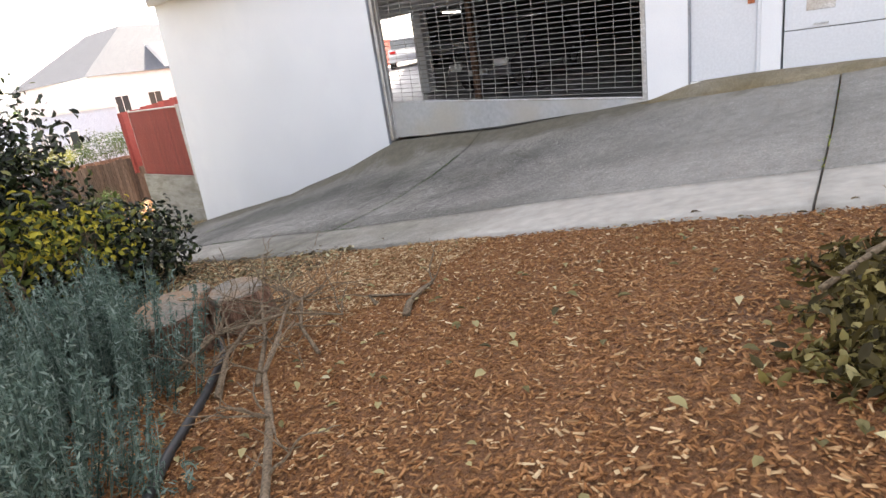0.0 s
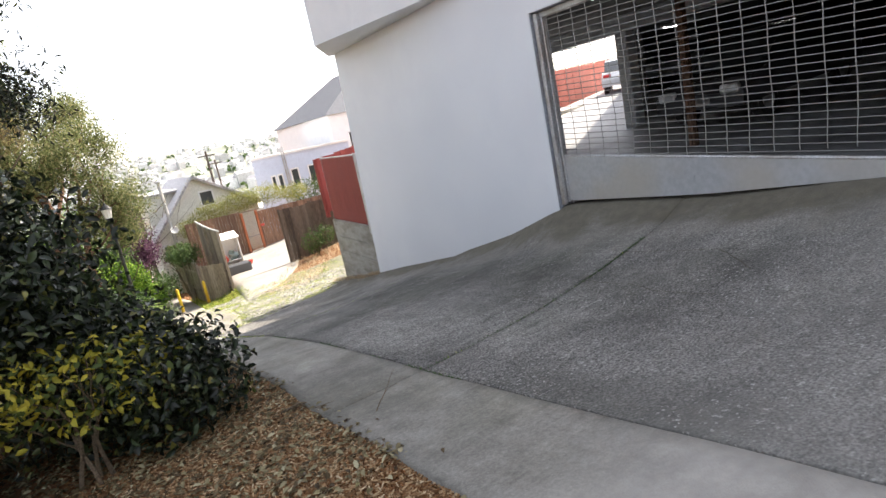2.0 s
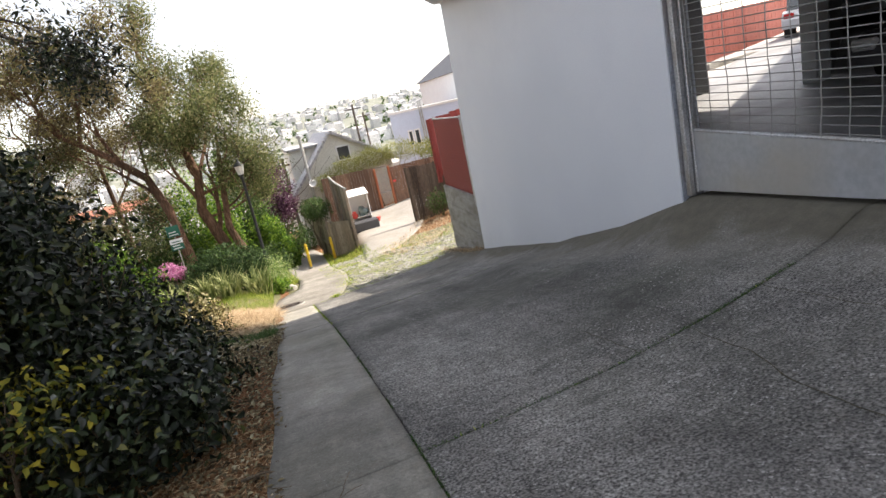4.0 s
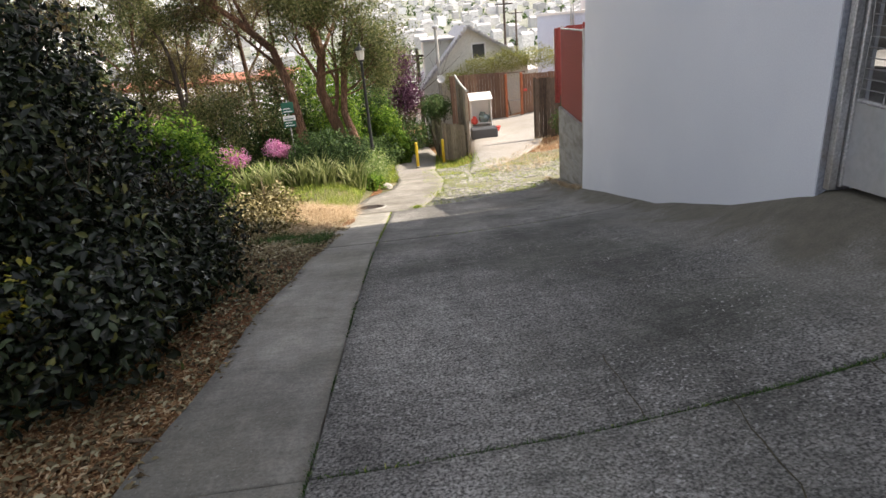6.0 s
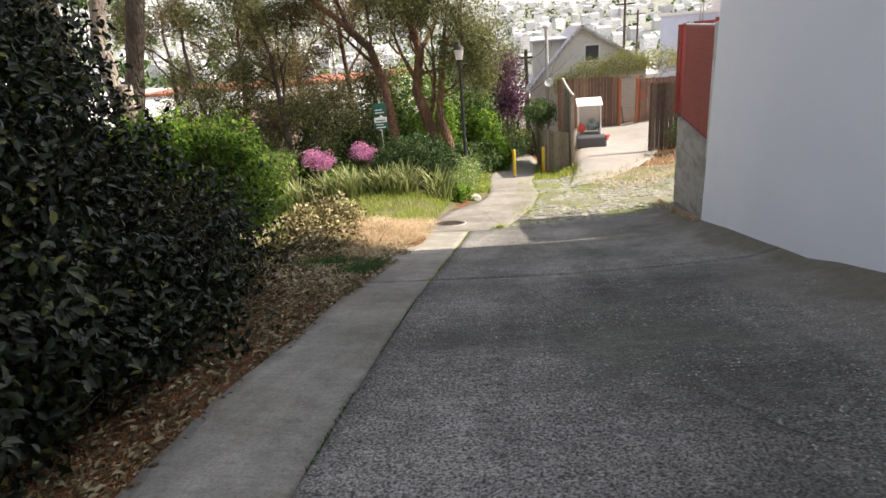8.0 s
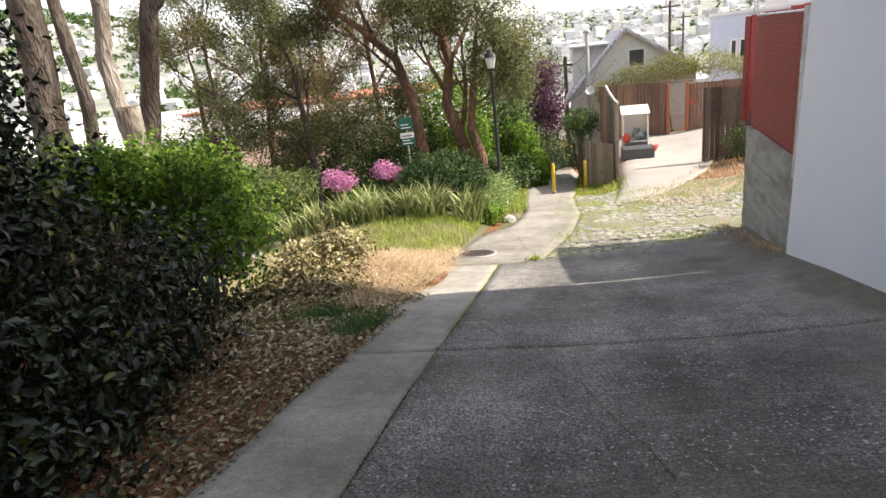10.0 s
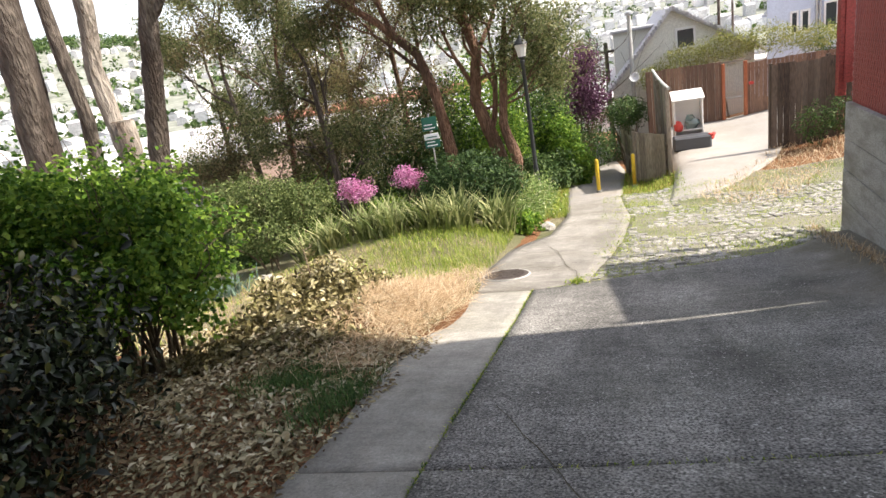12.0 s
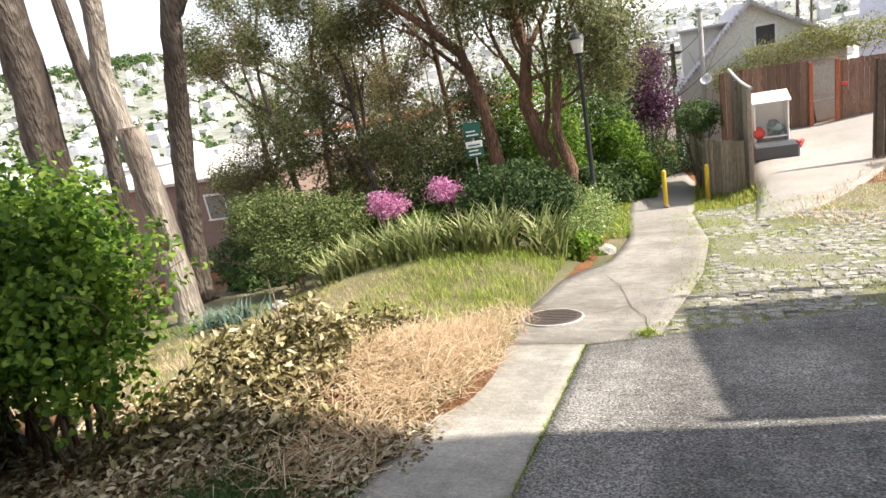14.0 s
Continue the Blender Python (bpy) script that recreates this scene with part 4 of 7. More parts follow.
for i in range(ns):
    ob = part("slat", sl_me, None, red)
    ob.matrix_parent_inverse = red.matrix_basis.inverted()
    ob.matrix_basis = Matrix.Translation((WX + 0.14, RY0 + 0.06 + i * (RY1 - RY0 - 0.12) / (ns - 1), 0))
part("post", Buf().tube([(WX + 0.05, RY0 - 0.04, -0.62), (WX + 0.05, RY0 - 0.04, 1.27)], 0.045, 10), M["steel"], red, "galvanised post")
part("post", Buf().tube([(WX + 0.16, RY1 + 0.01, -0.6), (WX + 0.16, RY1 + 0.01, 1.27)], 0.028, 10), M["steel"], red, "galvanised post")
part("top_rail", Buf().tube([(WX + 0.13, RY0, 1.22), (WX + 0.13, RY1, 1.22)], 0.018, 8), M["steel"], red, "galvanised rail")
mesh_w = Buf()
for k in range(-14, 44):
    for sgn in (1, -1):
        y0 = RY0 + k * 0.075
        a, b = (y0, -0.42), (y0 + sgn * 1.62 * 0.62, 1.2)
        t0, t1 = 0.0, 1.0
        dy = b[0] - a[0]
        ts = sorted(((RY0 - a[0]) / dy, (RY1 - a[0]) / dy))
        t0, t1 = max(0, ts[0]), min(1, ts[1])
        if t1 > t0 + 0.02:
            mesh_w.tube([(WX + 0.118, a[0] + dy * t0, a[1] + 1.62 * t0), (WX + 0.118, a[0] + dy * t1, a[1] + 1.62 * t1)], 0.0028, 3, False)
bend = Matrix.Translation((WX, RY0, 0)) @ Matrix.Rotation(radians(-4.4), 4, "Z") @ Matrix.Translation((-WX, -RY0, 0))
part("chain_link", mesh_w, M["redwire"], red, "red-painted diamond mesh")
for ob in (retain, red):
    ob.matrix_basis = bend @ ob.matrix_basis


def long_fence(name, label, m, length, z0, z1, mat, step=0.15, thick=0.02, rails=(0.3, 0.75), post_step=2.4, mat_post=None, proud=0.0, group=""):
    """A board fence along +x of the pose m, each board a part."""
    f = thing(name, label, "fence", group, at=m.translation)
    z0f, z1f = (z0 if callable(z0) else (lambda s: z0)), (z1 if callable(z1) else (lambda s: z1))
    k = int(length / step)
    for i in range(k):
        s = i * step
        j = rng.uniform(-0.015, 0.02)
        part("board", Buf().box(s + 0.004, s + step - 0.006, -thick * 0.5 + rng.uniform(-0.006, 0.006), thick * 0.5, z0f(s) + 0.02, z1f(s) + j, m), mat, f)
    for h in rails:
        part("rail", Buf().box(0, length, thick * 0.5 + 0.002, thick * 0.5 + 0.05, z0f(0) + (z1f(0) - z0f(0)) * h, z0f(0) + (z1f(0) - z0f(0)) * h + 0.09, m), mat_post or mat, f) if abs(z1f(0) - z1f(length)) < 0.05 else None
    s = 0.0
    while s <= length + 0.01:
        part("post", Buf().bevel_box(s - 0.05, s + 0.05, thick * 0.5 + 0.003, thick * 0.5 + 0.1, z0f(s) - 0.15, z1f(s) + proud, 0.006, m), mat_post or mat, f)
        s += post_step
    return f


long_fence("board_fence", "red board fence round the car park", Matrix.Translation((8.1, 16.85, 0)) @ Matrix.Rotation(radians(7), 4, "Z"), 8.3, lambda s: -0.3 + 0.06 * s, lambda s: 1.22 + 0.12 * s, M["redslat"], 0.2, group="red board fences")
long_fence("board_fence", "red board fence round the car park", Matrix.Translation((16.4, 17.9, 0)) @ Matrix.Rotation(radians(28), 4, "Z"), 20, lambda s: 0.7 + 0.03 * s, lambda s: 2.45 + 0.03 * s, M["redboard"], 0.2, group="red board fences")
lot = solid("car_park", Buf().prism([(8.0, 13.43), (13.6, 13.43), (13.7, 10.9), (34, 26), (30, 24.6), (16.4, 17.3), (8.2, 15.8)], -0.9, -0.2), M["lot"], "bright concrete base of the car park", "paving", kind="structure")
lot_s = Buf()
lot_s.add([(8.03, 13.43, -0.15), (13.5, 13.43, 0.55), (13.64, 10.75, 0.57), (34, 26.2, 1.7), (30, 24.4, 1.6), (16.4, 17.35, 0.85), (8.2, 15.8, -0.12)], [(0, 1, 2, 3, 4, 5, 6)])
solid("car_park_surface", lot_s, M["lot"], "sunlit pale concrete car park", "paving", kind="structure")


def car(label, m, paint, scale=1.0):
    """A saloon car: body, glasshouse, wheels and lamps; it faces +x of the pose."""
    c = thing("car", label, "car", at=m.translation)
    prof = [(-2.1, 0.32), (-2.15, 0.62), (-2.1, 0.88), (-1.55, 0.95), (1.0, 0.92), (1.75, 0.8), (2.1, 0.62), (2.12, 0.35)]
    b = Buf()

    def hull(profile, half, inset):
        v = []
        for k, w in ((-1, half), (1, half)):
            v += [(x, k * (w - (inset if z > 0.85 else 0.0)), z) for x, z in profile]
        n = len(profile)
        v = [m @ Vector(p) for p in v]
        return v, [tuple(range(n)), tuple(reversed(range(n, 2 * n)))] + [(i, n + i, n + (i + 1) % n, (i + 1) % n) for i in range(n)]

    b.add(*hull(prof, 0.86, 0.04))
    body = part("body", b, paint, c)
    part("roof", Buf().add(*hull([(-1.2, 1.38), (-0.9, 1.45), (0.2, 1.45), (0.45, 1.38)], 0.68, 0.0)), paint, c)
    part("glasshouse", Buf().add(*hull([(-1.75, 0.94), (-1.2, 1.377), (0.45, 1.377), (1.15, 0.91)], 0.78, 0.06)), M["window"], c)
    for x in (-1.35, 1.35):
        for y in (-0.84, 0.66):
            t = Buf().tube([m @ Vector((x, y, 0.31)), m @ Vector((x, y + 0.18, 0.31))], 0.31, 18)
            w = part("wheel", t, M["tyre"], c)
            yy = y - 0.004 if y < 0 else y + 0.184
            part("rim", Buf().tube([m @ Vector((x, yy, 0.31)), m @ Vector((x, yy + 0.006, 0.31))], 0.19, 14), M["steel"], w)
    for y in (-0.62, 0.62):
        # white car paint puts the reflected glint into the lens colour
        part("headlight", Buf().bevel_box(2.0, 2.14, y - 0.17, y + 0.17, 0.57, 0.73, 0.03, m), M["carwhite"], c, "headlight lens painted pale for its glint")
        part("tail_light", Buf().bevel_box(-2.17, -2.05, y - 0.16, y + 0.16, 0.68, 0.84, 0.02, m), M["redlamp"], c)
    part("number_plate", Buf().box(2.115, 2.13, -0.25, 0.25, 0.42, 0.54, m), M["steel"], c)
    return c


car("silver saloon car parked beside the red fence", Matrix.Translation((24.6, 19.9, 1.15)) @ Matrix.Rotation(radians(38), 4, "Z"), M["carsilver"])
car("white car parked in the dark garage", Matrix.Translation((22.6, 15.3, gfl(22.6, 0))) @ Matrix.Rotation(radians(196), 4, "Z"), M["carsilver"])
car("white car parked in the dark garage", Matrix.Translation((22.6, 12.2, gfl(22.6, 0))) @ Matrix.Rotation(radians(190), 4, "Z"), M["carwhite"])
car("dark car with pale headlights parked facing the garage gate", Matrix.Translation((14.1, 7.66, gfl(14.1, 0) + 0.03)) @ Matrix.Rotation(radians(180), 4, "Z") @ Matrix.Rotation(radians(3.7), 4, "Y"), M["cardark"])

# ---- bollards, lamp, sign ----
def bollard(x, y):
    z = fall(y)
    b = thing("bollard", "yellow-painted steel bollard at the footpath", "bollard", "bollards across the footpath", at=(x, y, z))
    part("post", Buf().lathe([(0.058, -0.2), (0.058, 0.94), (0.05, 0.975), (0.025, 0.995)], (x, y, z), 16), M["yellow"], b, "", True)
    part("collar", Buf().lathe([(0.085, -0.1), (0.085, 0.015), (0.062, 0.03)], (x, y, z), 16), M["apron"], b, "concrete footing")


bollard(4.53, 25.95)
bollard(5.6, 26.4)
LX, LY, LZ = 3.0, 23.6, -2.86
lamp = thing("street_lamp", "black post-top street lamp with a frosted lantern", "lamp", at=(LX, LY, LZ))
part("post", Buf().lathe([(0.11, -0.5), (0.11, 0.12), (0.085, 0.16), (0.07, 0.55), (0.058, 0.6), (0.048, 3.3), (0.065, 3.34), (0.065, 3.38), (0.04, 3.4)], (LX, LY, LZ), 16), M["black"], lamp, "", True)
part("lantern_base", Buf().lathe([(0.05, 3.4), (0.1, 3.44), (0.11, 3.47)], (LX, LY, LZ), 12), M["black"], lamp)
part("lantern_glass", Buf().lathe([(0.1, 3.472), (0.16, 3.77)], (LX, LY, LZ), 8), M["glass_l"], lamp, "frosted glass lantern")
part("lantern_cap", Buf().lathe([(0.2, 3.775), (0.19, 3.8), (0.09, 3.9), (0.05, 3.92), (0.03, 3.98), (0.01, 4.02)], (LX, LY, LZ), 12), M["black"], lamp, "black cap with finial")
sign = thing("street_sign", "green and white path signs on a thin pole", "sign", at=(0.41, 22.9, -3.0))
part("pole", Buf().tube([(0.41, 22.9, -3.4), (0.43, 22.9, -0.4)], 0.02, 8), M["steel"], sign)
face = Matrix.Translation((0.43, 22.87, 0)) @ Matrix.Rotation(radians(14), 4, "Z")
plates = [(-0.84, -0.48, "green_sign"), (-1.08, -0.92, "signwhite"), (-1.3, -1.1, "green_sign")]
for z0, z1, mt in plates:
    p = part("sign_plate", Buf().bevel_box(-0.2, 0.2, -0.012, 0.0, z0, z1, 0.004, face), M[mt], sign)
    for k in range(2 if mt == "green_sign" else 1):
        zz = z0 + 0.05 + k * 0.09
        part("lettering", Buf().box(-0.15, 0.14 - 0.06 * k, -0.016, -0.0125, zz, zz + 0.03, face), M["signwhite" if mt == "green_sign" else "green_sign"], p)

# ---- fences round the court ----
cz = lambda x, y: land(x, y) + 0.1
side = Matrix.Translation((6.72, 26.4, 0)) @ Matrix.Rotation(radians(92), 4, "Z")
side_fence = long_fence("side_fence", "weathered grey board fence beside the path with a swept top", side, 4.2, lambda s: -3.85 - 0.07 * s, lambda s: -1.05 + 0.24 * min(1, s / 4.2) ** 2, M["greyfence"], 0.14, group="court fences")
cap = Buf()
cap.tube([side @ Vector((s, 0, -1.03 + 0.26 * min(1, s / 4.2) ** 2)) for s in np.linspace(-0.06, 4.2, 12)], 0.045, 6)
part("capping_rail", cap, M["paintline"], side_fence, "pale swept capping rail")
low = Matrix.Translation((5.75, 27.6, 0)) @ Matrix.Rotation(radians(95), 4, "Z")
long_fence("low_fence", "low grey board fence under an overhanging shrub", low, 4.5, -4.1, -2.35, M["greyfence"], 0.14, group="court fences")
long_fence("low_fence", "low grey board fence beside the end post", Matrix.Translation((5.75, 27.6, 0)) @ Matrix.Rotation(radians(-50), 4, "Z"), 1.4, -4.0, -2.4, M["greyfence"], 0.14, group="court fences")
back = Matrix.Translation((6.55, 34.0, 0))
long_fence("back_fence", "reddish-brown board fence closing the court", back, 2.85, -4.5, lambda s: -1.08 - 0.05 * s / 2.85, M["fence"], 0.15, rails=(0.5, 0.93), group="court fences")
long_fence("back_fence", "reddish-brown board fence closing the court", Matrix.Translation((10.25, 34.0, 0)), 6.0, -4.4, -1.3, M["fence"], 0.15, rails=(0.3, 0.9), group="court fences")
gate2 = thing("garden_gate", "wire garden gate between orange wooden posts", "gate", at=(9.8, 34, -4))
for x in (9.4, 10.2):
    part("gate_post", Buf().bevel_box(x - 0.06, x + 0.06, 33.85, 34.0, -4.4, -1.22, 0.01), M["orange"], gate2, "orange-stained post")
part("gate_bar", Buf().bevel_box(9.3, 10.4, 33.82, 33.848, -1.2, -1.13, 0.006), M["greyfence"], gate2)
for i in range(9):
    part("gate_wire", Buf().tube([(9.48 + i * 0.08, 33.95, -3.7), (9.48 + i * 0.08, 33.95, -1.45)], 0.004, 5), M["steel"], gate2)
part("gate_rail", Buf().bevel_box(9.48, 10.12, 33.93, 33.97, -2.6, -2.54, 0.006), M["steel"], gate2)
part("gate_latch", Buf().bevel_box(10.3, 10.48, 33.83, 33.86, -2.15, -2.03, 0.01), M["redcloth"], gate2, "red latch box")
rf = Matrix.Translation((9.55, 27.0, 0)) @ Matrix.Rotation(radians(6), 4, "Z")
long_fence("right_fence", "weathered dark brown board fence above dry grass", rf, 9.0, lambda s: -3.7 + 0.12 * s, lambda s: -0.9 + 0.03 * math.sin(s * 5.0), M["darkfence"], 0.16, group="court fences", post_step=1.5, proud=0.06)

# hutch and tub of oddments in the court
hz = cz(7.6, 30)
hutch = thing("storage_hutch", "white storage hutch with a sloping lid", "hutch", at=(7.6, 30.3, hz))
part("back_panel", Buf().bevel_box(7.15, 8.1, 30.5, 30.55, hz, hz + 1.75, 0.01), M["white"], hutch)
part("side_panel", Buf().bevel_box(7.15, 7.2, 29.9, 30.498, hz, hz + 1.6, 0.01), M["white"], hutch)
part("side_panel", Buf().bevel_box(8.05, 8.1, 29.9, 30.498, hz, hz + 1.6, 0.01), M["white"], hutch)
part("lid", Buf().add([(7.1, 29.8, hz + 1.66), (8.15, 29.8, hz + 1.66), (8.15, 30.6, hz + 1.9), (7.1, 30.6, hz + 1.9), (7.1, 29.8, hz + 1.62), (8.15, 29.8, hz + 1.62), (8.15, 30.6, hz + 1.86), (7.1, 30.6, hz + 1.86)],
                   [(0, 1, 2, 3), (7, 6, 5, 4), (0, 4, 5, 1), (1, 5, 6, 2), (2, 6, 7, 3), (3, 7, 4, 0)]), M["white"], hutch)
part("shelf", Buf().bevel_box(7.2, 8.05, 29.92, 30.49, hz + 0.55, hz + 0.6, 0.008), M["white"], hutch)
tub = Buf().bevel_box(7.05, 8.25, 29.15, 29.8, hz - 0.01, hz + 0.46, 0.05)
solid("tub", tub, M["tub"], "dark grey plastic tub in front of the hutch", "tub")
for x, y, z, r, mt, lb in ((7.3, 30.0, hz + 0.6, 0.16, "redcloth", "red plastic bag on the hutch shelf"), (7.75, 30.1, hz + 0.6, 0.22, "windowg", "green bag on the hutch shelf"), (8.25, 29.3, hz + 0.3, 0.13, "redcloth", "red and white bag hanging over the tub")):
    bm = bmesh.new()
    bmesh.ops.create_icosphere(bm, subdivisions=2, radius=r)
    for v in bm.verts:
        v.co *= 1 + 0.75 * noise.noise(v.co * 8 + Vector((x, y, z)))
        v.co += Vector((x, y, z + r * 0.8))
    me = bpy.data.meshes.new("bag")
    bm.to_mesh(me)
    bm.free()
    me.materials.append(M[mt])
    tagged(part("bag", me, None), lb, "bag")

# ---- neighbouring houses ----
def window(parent, x0, x1, y, z0, z1, glass="window", face=-1, bars=1):
    """A framed window in a wall that looks along -y: frame, sill and pane."""
    w = part("window", Buf().box(x0 - 0.09, x1 + 0.09, y + face * 0.06, y, z1, z1 + 0.1).box(x0 - 0.09, x0, y + face * 0.06, y, z0, z1).box(x1, x1 + 0.09, y + face * 0.06, y, z0, z1), M["white"], parent, "white window frame")
    part("sill", Buf().box(x0 - 0.13, x1 + 0.13, y + face * 0.09, y, z0 - 0.08, z0), M["white"], w)
    part("pane", Buf().box(x0, x1, y + face * 0.036, y + face * 0.028, z0, z1), M[glass], w)
    for k in range(bars):
        xm = x0 + (x1 - x0) * (k + 1) / (bars + 1)
        part("mullion", Buf().box(xm - 0.02, xm + 0.02, y + face * 0.046, y + face * 0.037, z0, z1), M["white"], w)


house = thing("house", "grey-green clapboard house with a steep shingled gable", "house", at=(7.7, 38, -5))
HY0, HY1 = 36.0, 46.0
ax, az = 7.78, 1.27
lx, lz, rx2, rz = 4.95, -1.85, 11.2, -0.85
part("wall", Buf().add([(x, y, z) for y in (HY0, HY1) for x, z in ((lx + 0.25, -7), (lx + 0.25, lz), (ax, az - 0.12), (rx2 - 0.25, rz), (rx2 - 0.25, -7))],
                       [(0, 1, 2, 3, 4), (9, 8, 7, 6, 5), (0, 5, 6, 1), (3, 8, 9, 4)]), M["siding"], house)
for i in range(20):
    z = -2.6 + i * 0.19
    t = (z - lz) / (az - lz)
    x0 = lx + 0.28 + max(0, t) * (ax - lx - 0.3)
    t2 = (z - rz) / (az - rz)
    x1 = rx2 - 0.3 - max(0, t2) * (rx2 - 0.3 - ax)
    if x1 - x0 > 0.3:
        part("clapboard", Buf().add([(x0, HY0 - 0.025, z), (x1, HY0 - 0.025, z), (x1, HY0, z), (x0, HY0, z), (x0, HY0 - 0.004, z + 0.185), (x1, HY0 - 0.004, z + 0.185)], [(0, 1, 5, 4), (3, 2, 1, 0)]), M["siding"], house)
for (xa, za), (xb, zb) in (((lx, lz), (ax, az)), ((ax, az), (rx2, rz))):
    roof = part("roof", Buf().add([(xa, HY0 - 0.3, za), (xb, HY0 - 0.3, zb), (xb, HY1, zb), (xa, HY1, za), (xa, HY0 - 0.3, za - 0.14), (xb, HY0 - 0.3, zb - 0.14), (xb, HY1, zb - 0.14), (xa, HY1, za - 0.14)],
                                  [(0, 1, 2, 3), (7, 6, 5, 4), (0, 4, 5, 1), (2, 6, 7, 3), (0, 3, 7, 4), (1, 5, 6, 2)]), M["shingle"], house)
    k = int(math.hypot(xb - xa, zb - za) / 0.15)
    for i in range(k):
        t0, t1 = i / k, (i + 0.92) / k
        pa, pb = (xa + (xb - xa) * t0, za + (zb - za) * t0), (xa + (xb - xa) * t1, za + (zb - za) * t1)
        part("shingle", Buf().box(min(pa[0], pb[0]), max(pa[0], pb[0]), HY0 - 0.36, HY0 - 0.301, min(pa[1], pb[1]) - 0.03, max(pa[1], pb[1]) + 0.015), M["shingle"], roof)
part("dormer", Buf().box(5.38, 7.4, 38.5, 45, -2.4, 0.56), M["siding"], house, "boxy side dormer")
part("dormer_roof", Buf().bevel_box(5.25, 7.65, 38.2, 45.2, 0.561, 0.7, 0.03), M["shingle"], house)
window(house, 7.98, 8.62, HY0, -0.42, 0.28, bars=0)
window(house, 5.45, 6.1, HY0, -3.0, -2.15)
flue = thing("flue_pipe", "tall pale metal flue pipe with a cap beside the house", "pipe", at=(6.0, 35.6, -4))
part("pipe", Buf().lathe([(0.09, -5.2), (0.09, 1.25)], (6.05, 35.55, 0), 12), M["paintline"], flue)
part("cap", Buf().lathe([(0.15, 1.26), (0.18, 1.3), (0.17, 1.38), (0.05, 1.44)], (6.05, 35.55, 0), 12), M["steel"], flue)
dm = Matrix.Translation((6.1, 35.1, -1.3)) @ Matrix.Rotation(radians(70), 4, "X")
dish = placed(Buf().lathe([(0.015, 0.0), (0.12, 0.02), (0.2, 0.07), (0.21, 0.08), (0.195, 0.08), (0.11, 0.035), (0.01, 0.015)], sides=20), dm)
dish_t = thing("satellite_dish", "white satellite dish beside the house", "dish", at=(6.05, 35.2, -2))
part("reflector", dish, M["white"], dish_t, "", True)
part("mast", Buf().tube([(6.1, 35.2, -4.8), (6.1, 35.2, -1.35)], 0.03, 8), M["steel"], dish_t)
for x, y, h in ((5.0, 40.0, 0.2), (13.4, 60, 3.0), (17, 75, 2.2)):
    pole = thing("utility_pole", "brown wooden utility pole with a crossarm", "pole", "utility poles", at=(x, y, -6))
    part("pole", Buf().lathe([(0.14, -8), (0.1, h)], (x, y, 0), 10), M["bark"], pole)
    part("crossarm", Buf().box(x - 0.8, x + 0.8, y - 0.06, y + 0.06, h - 0.5, h - 0.38), M["bark"], pole)

blue = thing("house", "pale blue clapboard house with narrow windows", "house", at=(15.5, 45, -5))
part("wall", Buf().prism([(12.75, 42), (20.0, 42), (22.0, 52), (15.9, 52)], -7, 1.35), M["bluesiding"], blue)
part("parapet", Buf().prism([(12.65, 41.9), (20.1, 41.9), (22.1, 52.1), (15.85, 52.1)], 1.351, 1.5), M["white"], blue)
for x0, x1 in ((13.85, 14.05), (14.3, 14.55), (15.3, 15.75), (16.6, 17.1)):
    window(blue, x0, x1, 42, -0.9, 0.0 if x1 < 15 else 0.2, bars=0)
for x in (14.9, 15.05):
    part("drainpipe", Buf().tube([(x, 41.93, -6), (x, 41.93, 1.9)], 0.05, 8), M["steel"], blue)
for i in range(36):
    z = -2.4 + i * 0.1
    part("clapboard", Buf().add([(12.76, 41.985, z), (19.9, 41.985, z), (19.9, 42, z), (12.76, 42, z), (12.76, 41.998, z + 0.098), (19.9, 41.998, z + 0.098)], [(0, 1, 5, 4), (3, 2, 1, 0)]), M["bluesiding"], blue)

white_h = thing("house", "large white house with a dark pitched roof", "house", at=(27, 50, -5))
part("wall", Buf().box(20.5, 38, 46, 60, -7, 3.6), M["whitewall"], white_h)
part("roof", Buf().add([(20.2, 45.7, 3.6), (38.3, 45.7, 3.6), (38.3, 60.3, 3.6), (20.2, 60.3, 3.6), (26, 50, 7.4), (34, 50, 7.4), (34, 56, 7.4), (26, 56, 7.4)],
                       [(0, 1, 5, 4), (1, 2, 6, 5), (2, 3, 7, 6), (3, 0, 4, 7), (4, 5, 6, 7), (3, 2, 1, 0)]), M["slate"], white_h)
part("dormer", Buf().box(26.5, 29.5, 45.9, 50, 3.61, 5.6), M["whitewall"], white_h)
for x in (22, 24.6, 27.2, 30, 33):
    for z in (-3.2, 0.4):
        window(white_h, x, x + 1.0, 46, z, z + 1.6)
low_h = thing("low_building", "low brown building with a flat pale roof below the trees", "building", at=(-17, 35, -6))
part("wall", Buf().box(-26, -11.8, 30, 46, -9, -1.75), M["brownwall"], low_h)
part("roof", Buf().bevel_box(-26.3, -11.5, 29.7, 46.3, -1.749, -1.58, 0.03), M["flatroof"], low_h)
for x0, x1 in ((-15.1, -13.0), (-18.4, -17.5), (-23.5, -21.8)):
    window(low_h, x0, x1, 30, -3.5, -2.45, "windowg")
